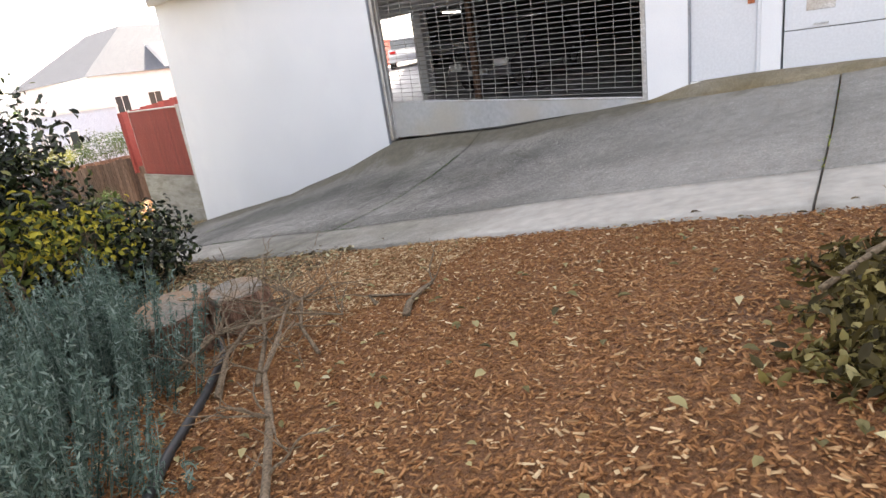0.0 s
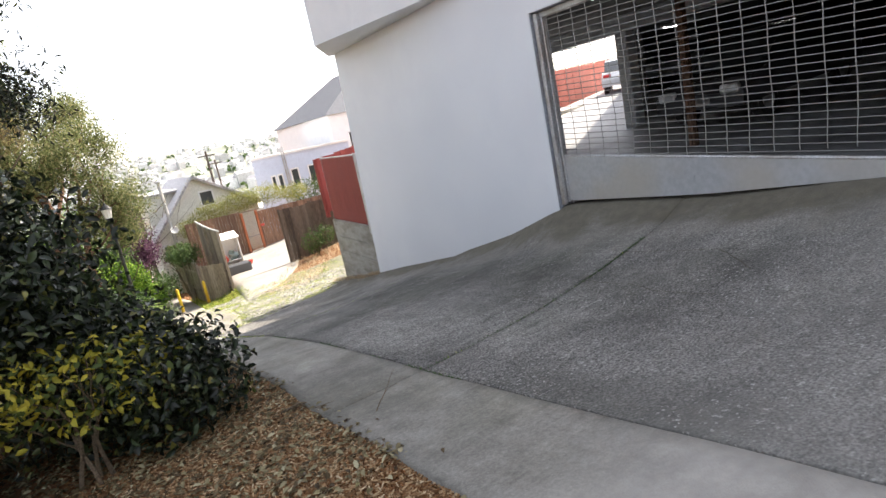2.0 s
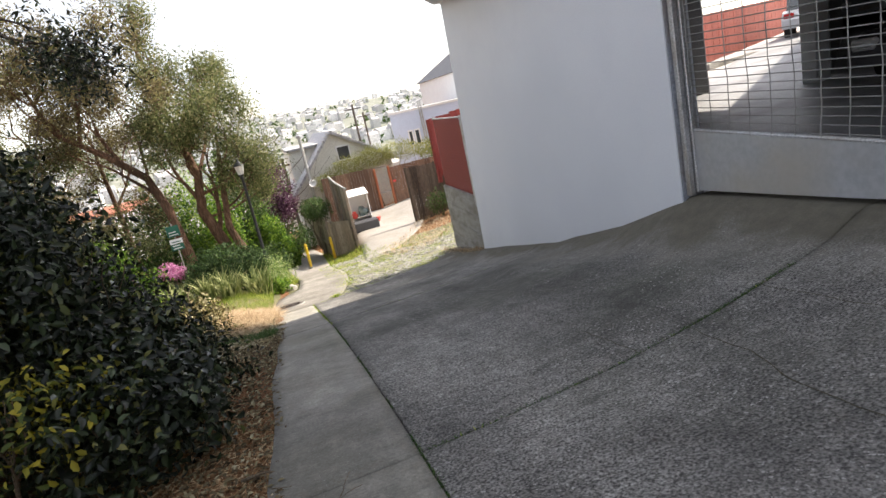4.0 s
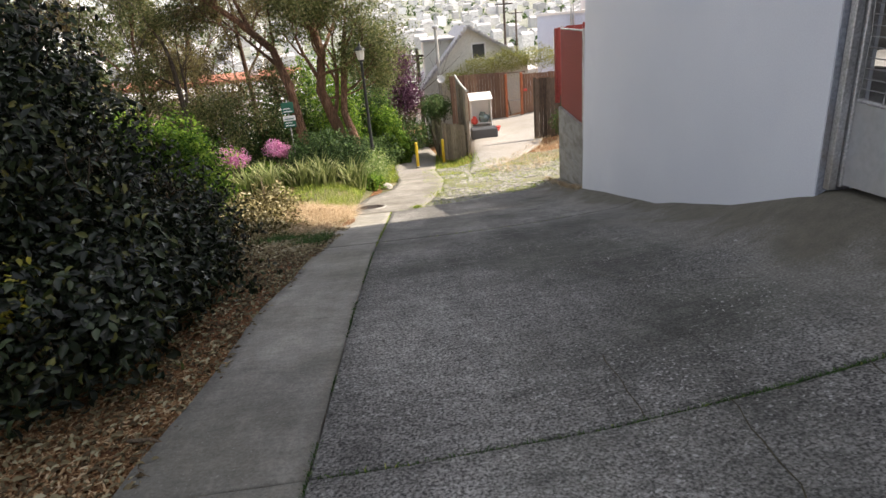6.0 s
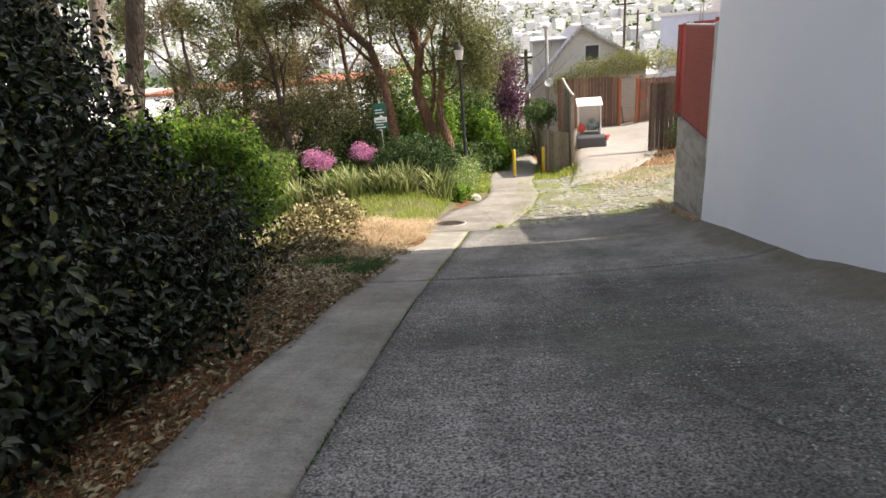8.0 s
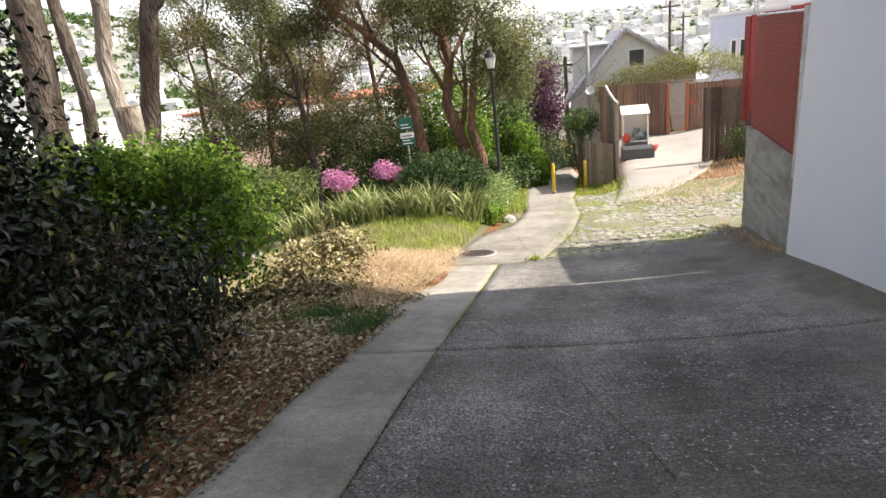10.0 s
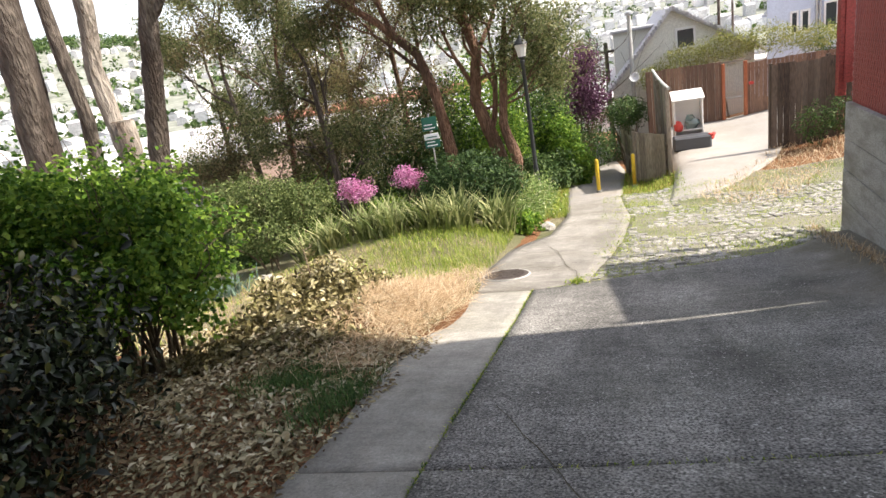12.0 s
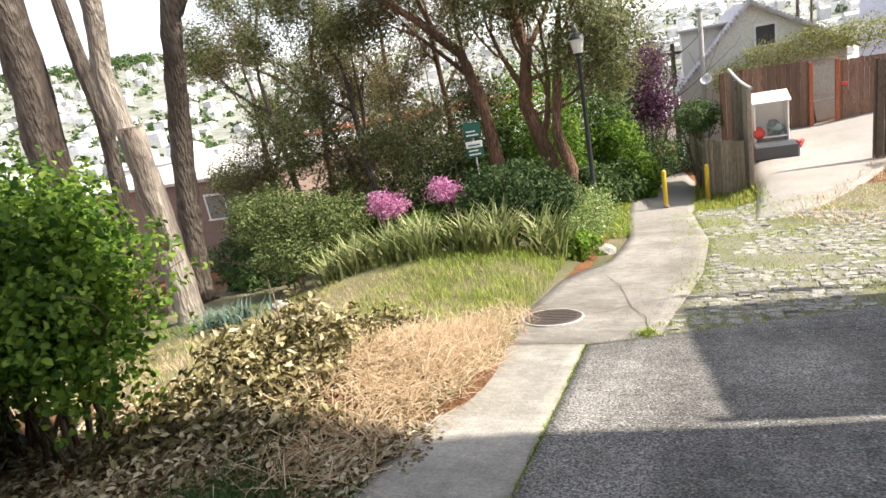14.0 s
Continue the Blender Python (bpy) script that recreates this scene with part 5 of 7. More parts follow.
for k, (x0, x1, y0, y1, z, mt) in enumerate(((-60, -30, 40, 70, -4.5, "flatroof"), (-52, -16, 75, 105, -6.0, "flatroof"), (-95, -60, 60, 110, -6.5, "flatroof"), (-70, -20, 112, 135, -5.5, "redroof"), (-130, -85, 120, 160, -7, "flatroof"), (-12, 8, 80, 100, -8.5, "flatroof"), (-85, -30, 145, 185, -8, "flatroof"), (10, 30, 85, 105, -6, "flatroof"))):
    b = thing("flat_building", "pale flat-roofed building down the hill" if mt == "flatroof" else "long building with a red roof down the hill", "building", "buildings down the hill", at=((x0 + x1) / 2, (y0 + y1) / 2, z - 8))
    part("wall", Buf().box(x0, x1, y0, y1, -34, z), M["whitewall"], b)
    part("roof", Buf().bevel_box(x0 - 0.4, x1 + 0.4, y0 - 0.4, y1 + 0.4, z + 0.001, z + 0.6, 0.1), M[mt], b)
    for i in range(4):
        part("roof_vent", Buf().bevel_box(x0 + (i + 0.5) * (x1 - x0) / 4, x0 + (i + 0.5) * (x1 - x0) / 4 + 1.5, y0 + 6, y0 + 8, z + 0.601, z + 1.6, 0.1), M["steel"], b)
city_w, city_r, town_trees = Buf(), Buf(), []
rnd = random.Random(5)
for i in range(2600):
    a = radians(rnd.uniform(-80, 65))
    r = 150 + 1350 * rnd.random() ** 0.8
    x, y = r * math.sin(a), r * math.cos(a)
    z = land(x, y)
    if rnd.random() < 0.36:
        town_trees.append((x, y, z + 3, rnd.uniform(3, 9), rnd.uniform(3, 9), rnd.uniform(3, 6)))
        continue
    w, d, h = rnd.uniform(6, 13), rnd.uniform(8, 14), rnd.uniform(5, 11)
    m = Matrix.Translation((x, y, z)) @ Matrix.Rotation(rnd.choice((0.2, 1.77)) + rnd.uniform(-0.15, 0.15), 4, "Z")
    city_w.box(-w / 2, w / 2, -d / 2, d / 2, -6, h, m)
    q = [m @ Vector(p) for p in ((-w / 2, -d / 2, h), (w / 2, -d / 2, h), (w / 2, d / 2, h), (-w / 2, d / 2, h), (0, -d / 2, h + 2.2), (0, d / 2, h + 2.2))]
    city_r.add(q, [(0, 1, 4), (1, 2, 5, 4), (2, 3, 5), (3, 0, 4, 5)])
solid("distant_houses", city_w, M["city"], "hundreds of pale houses on the far hillside", "houses", kind="stuff")
solid("distant_roofs", city_r, M["shingle"], "grey roofs of the houses on the far hillside", "roofs", kind="stuff")
for k in range(520):
    a, r = radians(rnd.uniform(-66, -22)), rnd.uniform(240, 1250)
    x, y = r * math.sin(a), r * math.cos(a)
    town_trees.append((x, y, land(x, y) + 3, rnd.uniform(4, 10), rnd.uniform(4, 10), rnd.uniform(3, 7)))
for k in range(140):
    a, r = radians(rnd.uniform(-60, -36)), rnd.uniform(1250, 1550)
    x, y = r * math.sin(a), r * math.cos(a)
    town_trees.append((x, y, land(x, y) + 4, 22, 22, 9))
tc_, to_ = cloud(town_trees, 42000, 0.7)
solid("distant_trees", leaves("distant_trees", tc_, to_, 5.0, 3.4, M["L_mid"]), None, "dark clumps of trees among the far houses", "trees", kind="stuff")

# ---- trees ----
def grow(buf, p, d, length, r, level, rand, tips, spread=0.75, kids=3, gnarl=0.25, lift=0.15, least=0.01):
    """A branch and its branches; the ends go into tips."""
    pts, k = [Vector(p)], 5
    for i in range(k):
        d = (d + Vector((rand.uniform(-1, 1), rand.uniform(-1, 1), rand.uniform(-1, 1))) * gnarl + Vector((0, 0, lift * 0.3))).normalized()
        pts.append(pts[-1] + d * length / k)
    r1 = max(r * 0.6, least)
    buf.tube(pts, [r + (r1 - r) * i / k for i in range(k + 1)], 7 if level > 1 else 4, False, 0.12)
    if level == 0:
        tips += [pts[2], pts[3], pts[5]]
        return
    if level == 1:
        tips.append(pts[4])
    for i in range(kids):
        q = pts[rand.choice((3, 4, 5))] if i else pts[5]
        nd = (d + Vector((rand.uniform(-1, 1), rand.uniform(-1, 1), rand.uniform(-0.6, 0.9))) * spread).normalized()
        grow(buf, q, nd, length * rand.uniform(0.6, 0.82), r1 * rand.uniform(0.65, 0.9), level - 1, rand, tips, spread, kids, gnarl, lift, least)


def tree(name, label, trunk_pts, radii, bark, limbs, leaf_mat, n_leaves, leaf, seed, puff=0.3, levels=3, kids=3, category="tree", lift=0.15, spread=0.75):
    """A tree: trunk, limbs at (share of the trunk, direction, length, radius), and a crown about the twig ends."""
    rand = random.Random(seed)
    t = thing(name, label, category, at=trunk_pts[0])
    fine_p, fine_r = [], []
    for i in range(len(trunk_pts) - 1):
        for k in range(4):
            u = k / 4
            p = Vector(trunk_pts[i]).lerp(Vector(trunk_pts[i + 1]), u)
            fine_p.append(p + Vector((noise.noise(p), noise.noise(p + Vector((5, 5, 5))), 0)) * radii[i] * 0.13)
            fine_r.append((radii[i] + (radii[i + 1] - radii[i]) * u))
    fine_p.append(Vector(trunk_pts[-1]))
    fine_r.append(radii[-1])
    fine_r[0] *= 1.35
    part("trunk", Buf().tube(fine_p, fine_r, 14, True, 0.3), bark, t, "", True)
    tips = []
    for s, d, ln, r in limbs:
        f = s * (len(fine_p) - 1)
        p = fine_p[int(f)].lerp(fine_p[min(int(f) + 1, len(fine_p) - 1)], f - int(f))
        b = Buf()
        grow(b, p, Vector(d).normalized(), ln, r, levels, rand, tips, spread, kids, 0.25, lift, 0.006)
        part("limb", b, bark, t, "", True)["kind"] = "stuff" if name == "conifer" else ""
    if n_leaves and tips:
        tp = np.array([tuple(q) for q in tips])
        idx = rng.integers(0, len(tp), n_leaves)
        off = rng.normal(size=(n_leaves, 3)) * puff
        part("crown", leaves("crown", tp[idx] + off, norm(off), leaf[0], leaf[1], leaf_mat), None, t)
    return t


tree("tall_tree", "thick grey-barked tall trunk beyond the green shrub", [(-6.5, 17.5, -4.0), (-6.55, 17.5, -0.9), (-6.45, 17.5, 1.0), (-6.2, 17.5, 2.5), (-5.95, 17.5, 5), (-5.7, 17.5, 9)], [0.44, 0.4, 0.36, 0.32, 0.28, 0.2], M["bark"],
     [(0.92, (-0.6, 0.3, 0.6), 2.5, 0.12), (0.97, (0.5, 0.3, 0.7), 2.5, 0.12)], M["L_olive"], 2500, (0.16, 0.05), 3, 0.6)
tree("tall_tree", "slender dark leaning trunk", [(-7.5, 19.5, -3.9), (-7.45, 19.5, -0.9), (-7.15, 19.5, 1.0), (-7.25, 19.5, 3.7), (-7.2, 19.5, 8)], [0.2, 0.18, 0.16, 0.14, 0.09], M["bark"], [(0.95, (0.3, 0.3, 0.7), 2.0, 0.07)], M["L_olive"], 1200, (0.16, 0.05), 4, 0.6)
tree("tall_tree", "pale peeling trunk bending upwards beside a sawn-off stem", [(-4.95, 18.2, -3.6), (-4.95, 18.2, -1.8), (-4.9, 18.17, -0.1), (-5.06, 18.15, 0.95), (-5.09, 18.15, 2.0), (-4.8, 18.15, 3.15), (-4.5, 18.15, 8)], [0.3, 0.27, 0.26, 0.19, 0.18, 0.17, 0.11], M["palebark"],
     [(0.97, (0.5, 0.2, 0.7), 2.0, 0.08)], M["L_olive"], 1500, (0.16, 0.05), 5, 0.6)
cut = thing("sawn_stem", "sawn-off pale tree stem with a flat cut top", "tree stem", at=(-4.85, 18.1, -1))
part("stem", Buf().tube([(-4.92, 18.12, -1.6), (-4.86, 18.1, -0.5), (-4.8, 18.08, 0.3), (-4.77, 18.07, 0.84)], [0.2, 0.22, 0.23, 0.25], 14, True, 0.25), M["palebark"], cut, "", True)
part("cut_face", Buf().lathe([(0.22, 0.841), (0.21, 0.86), (0.001, 0.862)], (-4.77, 18.07, 0), 14), M["cutwood"], cut, "pale sawn face")
tree("tall_tree", "dark straight trunk forking high up", [(-7.45, 21.0, -3.9), (-7.3, 21.0, -2.6), (-6.75, 21.0, -0.4), (-6.35, 21.0, 1.1), (-5.95, 21.0, 2.5), (-5.6, 21.0, 3.6), (-5.2, 21.0, 8)], [0.31, 0.29, 0.27, 0.25, 0.24, 0.22, 0.14], M["bark"],
     [(0.75, (0.8, 0.1, 0.6), 1.6, 0.12), (0.93, (0.4, 0.2, 0.8), 2.2, 0.08)], M["L_olive"], 2200, (0.15, 0.05), 6, 0.5)

tree("conifer", "dark conifer with a long bough over the shrubs", [(-2.2, 10.5, -1.6), (-2.15, 10.5, 1.5), (-2.1, 10.5, 4.2), (-2.0, 10.5, 7.5)], [0.22, 0.2, 0.16, 0.08], M["bark"],
     [(0.72, (1.0, -0.25, 0.03), 2.0, 0.07), (0.75, (1.0, -0.1, 0.06), 1.9, 0.06), (0.85, (-0.6, 0.4, 0.4), 1.4, 0.05)], M["L_dark"], 16000, (0.1, 0.03), 41, 0.16, lift=-0.05, spread=0.5)
Z = lambda x, y: land(x, y) - 0.15
tree("garden_tree", "leaning red-barked tree with a thin brownish crown", [(0.5, 24.6, -3.5), (0.43, 24.6, -1.74), (0.25, 24.6, -0.1), (-0.1, 24.6, 1.15), (-1.05, 24.5, 2.15), (-1.9, 24.4, 2.85)], [0.2, 0.18, 0.15, 0.13, 0.11, 0.08], M["redbark"],
     [(0.5, (-1, -0.1, 0.7), 1.6, 0.07), (0.7, (-0.5, 0.4, 0.9), 1.7, 0.08), (0.85, (-0.9, -0.3, 0.5), 1.7, 0.07), (1.0, (-0.8, 0.1, 0.6), 1.9, 0.09), (0.6, (0.4, -0.4, 0.9), 1.6, 0.06), (0.95, (0.2, -0.2, 1), 1.9, 0.07)], M["L_brown"], 24000, (0.11, 0.045), 11, 0.22)
tree("garden_tree", "twin-stemmed red-barked tree with an olive crown", [(1.85, 25.2, -3.5), (1.78, 25.2, -2.1), (1.25, 25.2, -0.4), (1.5, 25.2, 0.9), (1.1, 25.2, 2.7)], [0.25, 0.21, 0.18, 0.15, 0.1], M["redbark"],
     [(0.35, (0.5, 0.2, 1), 2.0, 0.1), (0.55, (-0.7, -0.3, 0.9), 1.8, 0.08), (0.6, (0.9, -0.3, 0.5), 1.5, 0.07), (0.75, (0.5, 0.3, 0.9), 1.9, 0.08), (0.85, (-0.6, 0.2, 0.8), 1.9, 0.08), (1.0, (0.1, 0, 1), 2.0, 0.08), (0.45, (0.9, 0.2, 0.2), 1.3, 0.05), (0.7, (-0.3, -0.6, 0.5), 1.3, 0.05)], M["L_olive"], 34000, (0.11, 0.045), 12, 0.26)
tree("garden_tree", "slanting stem of the twin-stemmed tree", [(2.1, 25.0, -3.3), (2.3, 25.0, -2.3), (2.0, 25.1, -1.2), (2.2, 25.2, 0.3), (2.4, 25.2, 1.6)], [0.2, 0.17, 0.13, 0.11, 0.07], M["redbark"],
     [(0.6, (0.9, 0.1, 0.4), 1.2, 0.05), (0.8, (0.5, -0.4, 0.8), 1.5, 0.05), (1.0, (0.2, 0.1, 1), 1.6, 0.05)], M["L_olive"], 12500, (0.11, 0.045), 13, 0.26)
for i, (x, y, lean, top, mt, nl) in enumerate(((-3.6, 25.0, -0.2, 1.0, "L_olive", 14000), (-5.9, 26.0, 0.5, 1.3, "L_brown", 13000), (-7.3, 26.5, -0.6, 1.6, "L_olive", 13000), (-2.0, 28.5, -0.3, 2.2, "L_brown", 14000), (-9.8, 28.0, 0.3, 1.4, "L_olive", 11000), (-5.0, 30.0, 0.2, 2.4, "L_olive", 12000))):
    z0 = land(x, y) - 0.2
    tree("garden_tree", "scrubby brown-stemmed tree with sparse foliage", [(x, y, z0), (x - 0.05, y, z0 + 0.9), (x + lean * 0.4, y, (z0 + top) / 2), (x + lean, y, top)], [0.16, 0.14, 0.11, 0.07], M["redbark"] if i % 2 else M["bark"],
         [(0.4, (-0.8, -0.2, 0.7), 1.6, 0.07), (0.5, (0.8, -0.3, 0.7), 1.6, 0.07), (0.65, (-0.4, 0.5, 0.9), 1.5, 0.06), (0.8, (0.6, 0.2, 0.8), 1.6, 0.06), (1.0, (0, 0, 1), 1.6, 0.06), (0.9, (-0.7, -0.2, 0.6), 1.5, 0.05)], M[mt], int(nl * 1.5), (0.11, 0.045), 20 + i, 0.24)


def shrub(name, label, blobs, mat, n, leaf, stems=6, fine=False, shell=0.5, up=0.5, droop=0.3, category="shrub", stem_mat="twig", rag=0.25, group="", base=None):
    """A bush: stems from the ground and leaves in ragged clumps."""
    bx = base or (sum(b[0] for b in blobs) / len(blobs), sum(b[1] for b in blobs) / len(blobs))
    t = thing(name, label, category, group, at=(bx[0], bx[1], land(*bx)))
    rand = random.Random(int(abs(bx[0] * 91 + bx[1] * 37)))
    s = Buf()
    for i in range(stems):
        b = blobs[i % len(blobs)]
        gx, gy = b[0] * 0.6 + bx[0] * 0.4 + rand.uniform(-0.15, 0.15), b[1] * 0.6 + bx[1] * 0.4 + rand.uniform(-0.15, 0.15)
        g0 = Vector((gx, gy, land(gx, gy) - 0.08))
        d = Vector((b[0], b[1], b[2])) - g0
        ln = max(0.25, d.length * 0.75)
        grow(s, g0, d.normalized(), ln * 0.8, 0.012 + 0.012 * ln, 2, rand, [], 0.7, 2, 0.2, 0.1, 0.004)
    part("branchwork", s, M[stem_mat], t)["kind"] = "stuff"
    p, o = cloud(blobs, n, shell, rag)
    zmin = np.array([land(x, y) for x, y in p[:, :2]]) + 0.015
    p[:, 2] = np.maximum(p[:, 2], zmin + rng.uniform(0, 0.08, len(p)))
    part("foliage", leaves("foliage", p, o, leaf[0], leaf[1], mat, up, droop, 0.7, fine), None, t)
    return t


# ---- shrubs by the driveway ----
big = [(1.3, 7.0, 1.5, 0.8, 0.9, 0.65), (1.85, 7.3, 1.0, 0.6, 0.8, 0.7), (1.6, 6.4, 1.0, 0.85, 0.9, 0.75), (0.6, 6.3, 2.2, 0.8, 0.8, 0.6), (1.2, 6.1, 0.75, 1.1, 1.0, 0.95), (0.9, 7.5, 1.1, 1.25, 1.2, 1.2), (0.3, 8.9, 1.1, 1.2, 1.2, 1.4), (2.0, 7.5, 0.1, 0.75, 0.9, 0.75), (1.3, 9.0, 0.3, 0.8, 0.7, 0.7), (0.9, 9.0, 1.5, 0.75, 0.7, 0.65), (1.0, 9.2, 0.8, 0.8, 0.7, 0.8), (0.2, 9.4, 2.2, 0.8, 0.8, 0.7),
       (0.1, 5.6, 1.75, 0.9, 0.9, 0.8), (0.9, 6.4, 1.45, 0.85, 0.9, 0.75), (0.7, 7.0, 1.9, 0.95, 1.0, 0.85), (-0.2, 8.6, 2.3, 1.1, 1.2, 0.95), (0.3, 6.0, 1.4, 0.9, 0.9, 0.8), (-0.7, 7.2, 1.3, 1.3, 1.5, 1.5), (-0.1, 5.1, 0.85, 0.9, 0.9, 0.95), (-1.2, 9.4, 1.2, 1.3, 1.3, 1.5), (-0.4, 10.0, 1.8, 1.0, 1.0, 1.0), (-1.5, 10.6, 2.0, 1.2, 1.0, 1.1), (2.25, 7.1, -0.1, 0.6, 0.9, 0.45), (2.0, 8.0, -0.1, 0.6, 0.6, 0.4)]
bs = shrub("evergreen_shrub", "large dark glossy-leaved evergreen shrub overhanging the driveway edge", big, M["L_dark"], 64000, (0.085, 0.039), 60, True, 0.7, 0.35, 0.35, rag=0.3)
shrub("yellowing_shrub", "evergreen shrub with yellowing lower leaves", [(2.05, 5.6, 0.4, 0.55, 0.55, 0.3), (1.3, 5.15, 0.6, 0.65, 0.5, 0.35)], M["L_yellow"], 1100, (0.07, 0.034), 8, True, 0.5)
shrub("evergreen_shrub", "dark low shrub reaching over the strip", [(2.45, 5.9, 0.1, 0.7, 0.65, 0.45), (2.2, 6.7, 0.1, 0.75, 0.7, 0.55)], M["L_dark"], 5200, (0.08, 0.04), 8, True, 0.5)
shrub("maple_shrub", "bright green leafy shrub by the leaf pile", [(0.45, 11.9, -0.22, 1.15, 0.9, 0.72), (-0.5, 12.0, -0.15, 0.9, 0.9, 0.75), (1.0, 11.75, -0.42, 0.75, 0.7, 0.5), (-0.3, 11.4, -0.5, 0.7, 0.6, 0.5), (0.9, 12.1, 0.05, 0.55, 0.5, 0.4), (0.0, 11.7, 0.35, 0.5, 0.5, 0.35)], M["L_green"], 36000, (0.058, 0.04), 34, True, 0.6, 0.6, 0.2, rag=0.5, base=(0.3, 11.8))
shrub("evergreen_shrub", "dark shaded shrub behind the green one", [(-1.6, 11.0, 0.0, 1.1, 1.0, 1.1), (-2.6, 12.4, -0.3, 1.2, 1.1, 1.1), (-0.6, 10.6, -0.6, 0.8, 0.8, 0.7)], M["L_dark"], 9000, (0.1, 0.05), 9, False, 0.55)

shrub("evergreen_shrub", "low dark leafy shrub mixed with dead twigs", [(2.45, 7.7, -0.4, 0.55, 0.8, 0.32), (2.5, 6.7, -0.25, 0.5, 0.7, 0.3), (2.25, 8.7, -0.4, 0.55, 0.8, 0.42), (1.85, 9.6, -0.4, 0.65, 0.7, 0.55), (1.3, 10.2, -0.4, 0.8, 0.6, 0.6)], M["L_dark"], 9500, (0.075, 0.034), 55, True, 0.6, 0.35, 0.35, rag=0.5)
# this shrub is added to stand for the black shade below the maple
shrub("evergreen_shrub", "dark low shrub added for the deep shade under the green one", [(-0.4, 11.2, -0.95, 0.8, 0.5, 0.5), (-1.2, 11.1, -0.8, 0.9, 0.6, 0.7), (0.2, 11.3, -1.15, 0.5, 0.4, 0.3)], M["L_dark"], 7000, (0.08, 0.04), 9, True, 0.6, rag=0.4)
shrub("dry_brush", "dry reddish-brown twiggy brush under the evergreen", [(2.15, 8.9, -0.62, 0.6, 0.8, 0.28), (1.8, 9.8, -0.75, 0.7, 0.6, 0.35), (1.2, 10.3, -0.8, 0.6, 0.6, 0.4), (1.7, 9.2, -0.2, 0.65, 0.7, 0.45), (1.2, 9.8, -0.1, 0.7, 0.6, 0.5), (2.0, 8.5, -0.4, 0.5, 0.6, 0.35)], M["L_brush"], 4200, (0.05, 0.022), 110)

# grey-green lavender close to the start
lav_p, lav_o = cloud([(0.35, 2.15, 0.42, 0.42, 0.5, 0.3), (0.85, 2.9, 0.3, 0.5, 0.55, 0.36), (0.2, 3.2, 0.45, 0.7, 0.7, 0.42), (1.2, 3.5, 0.22, 0.42, 0.45, 0.32)], 1900, 0.6)
lav = thing("lavender", "grey-green lavender bush beside the wood chips", "shrub", at=(0.6, 2.9, land(0.6, 2.9)))
spikes = Buf()
for p, o in zip(lav_p, lav_o):
    if p[2] > land(p[0], p[1]):
        spikes.tube([p - np.array((0, 0, 0.22)) - o * 0.08, p, p + np.array((0.02 * o[0], 0.02 * o[1], 0.12))], [0.003, 0.003, 0.001], 3, False)
part("branchwork", spikes, M["L_lav"], lav)
q = np.repeat(lav_p, 44, 0)
h = rng.uniform(-0.16, 0.12, (len(q), 1))
q = q + np.array((0, 0, 1.0)) * h + np.repeat(lav_o, 44, 0) * h * 0.25 + rng.normal(size=q.shape) * 0.008
q = q[q[:, 2] > np.array([land(x, y) for x, y in q[:, :2]])]
part("needles", leaves("needles", q, rng.normal(size=q.shape), 0.034, 0.0075, M["L_lav"], 0.1, -0.6, 1.0), None, lav)

# ---- tree stumps, hose and fallen branches ----
def stump(x, y, r, top, lean, label):
    """A sawn stem of a clump: it stands at x, y and leans by lean to its cut top."""
    z = land(x, y)
    t = thing("tree_stump", label, "stump", "tree stumps", at=(x, y, z))
    tip = Vector((x + lean[0], y + lean[1], top))
    foot = Vector((x, y, z - 0.12))
    axis = (tip - foot).normalized()
    tilt = (axis + Vector((-0.06, -0.1, 0))).normalized()
    rot = Vector((0, 0, 1)).rotation_difference(tilt).to_matrix().to_4x4()
    part("bark", Buf().tube([foot, foot.lerp(tip, 0.35), foot.lerp(tip, 0.7), tip - tilt * 0.012], [r * 1.35, r * 1.15, r * 1.03, r], 20, True, 0.35), M["redbark"], t, "", True)
    part("cut_face", placed(Buf().lathe([(r * 1.02, -0.03), (r * 1.03, 0.0), (r * 0.97, 0.012), (r * 0.5, 0.015), (0.001, 0.013)], sides=20), Matrix.Translation(tip) @ rot @ Matrix.Diagonal((1.0, 0.9, 1, 1))), M["cutwood"], t, "grey weathered sawn top")


stump(1.8, 3.03, 0.155, 0.33, (0.0, 0.0), "sawn tree stump with a grey top among the chips")
stump(1.45, 3.12, 0.185, 0.36, (-0.04, -0.02), "slanting sawn tree stump beside the lavender")
stump(1.72, 3.36, 0.1, 0.31, (0.0, 0.0), "smaller sawn stump behind two others")
hose_pts = [(0.3, 1.4), (0.5, 1.7), (0.75, 1.98), (1.08, 2.28), (1.4, 2.62), (1.58, 2.95), (1.62, 3.25)]
solid("hose", Buf().tube([(x, y, land(x, y) + 0.025) for x, y in hose_pts], 0.019, 8), M["hose"], "black irrigation hose lying on the chips", "hose", smooth=True)


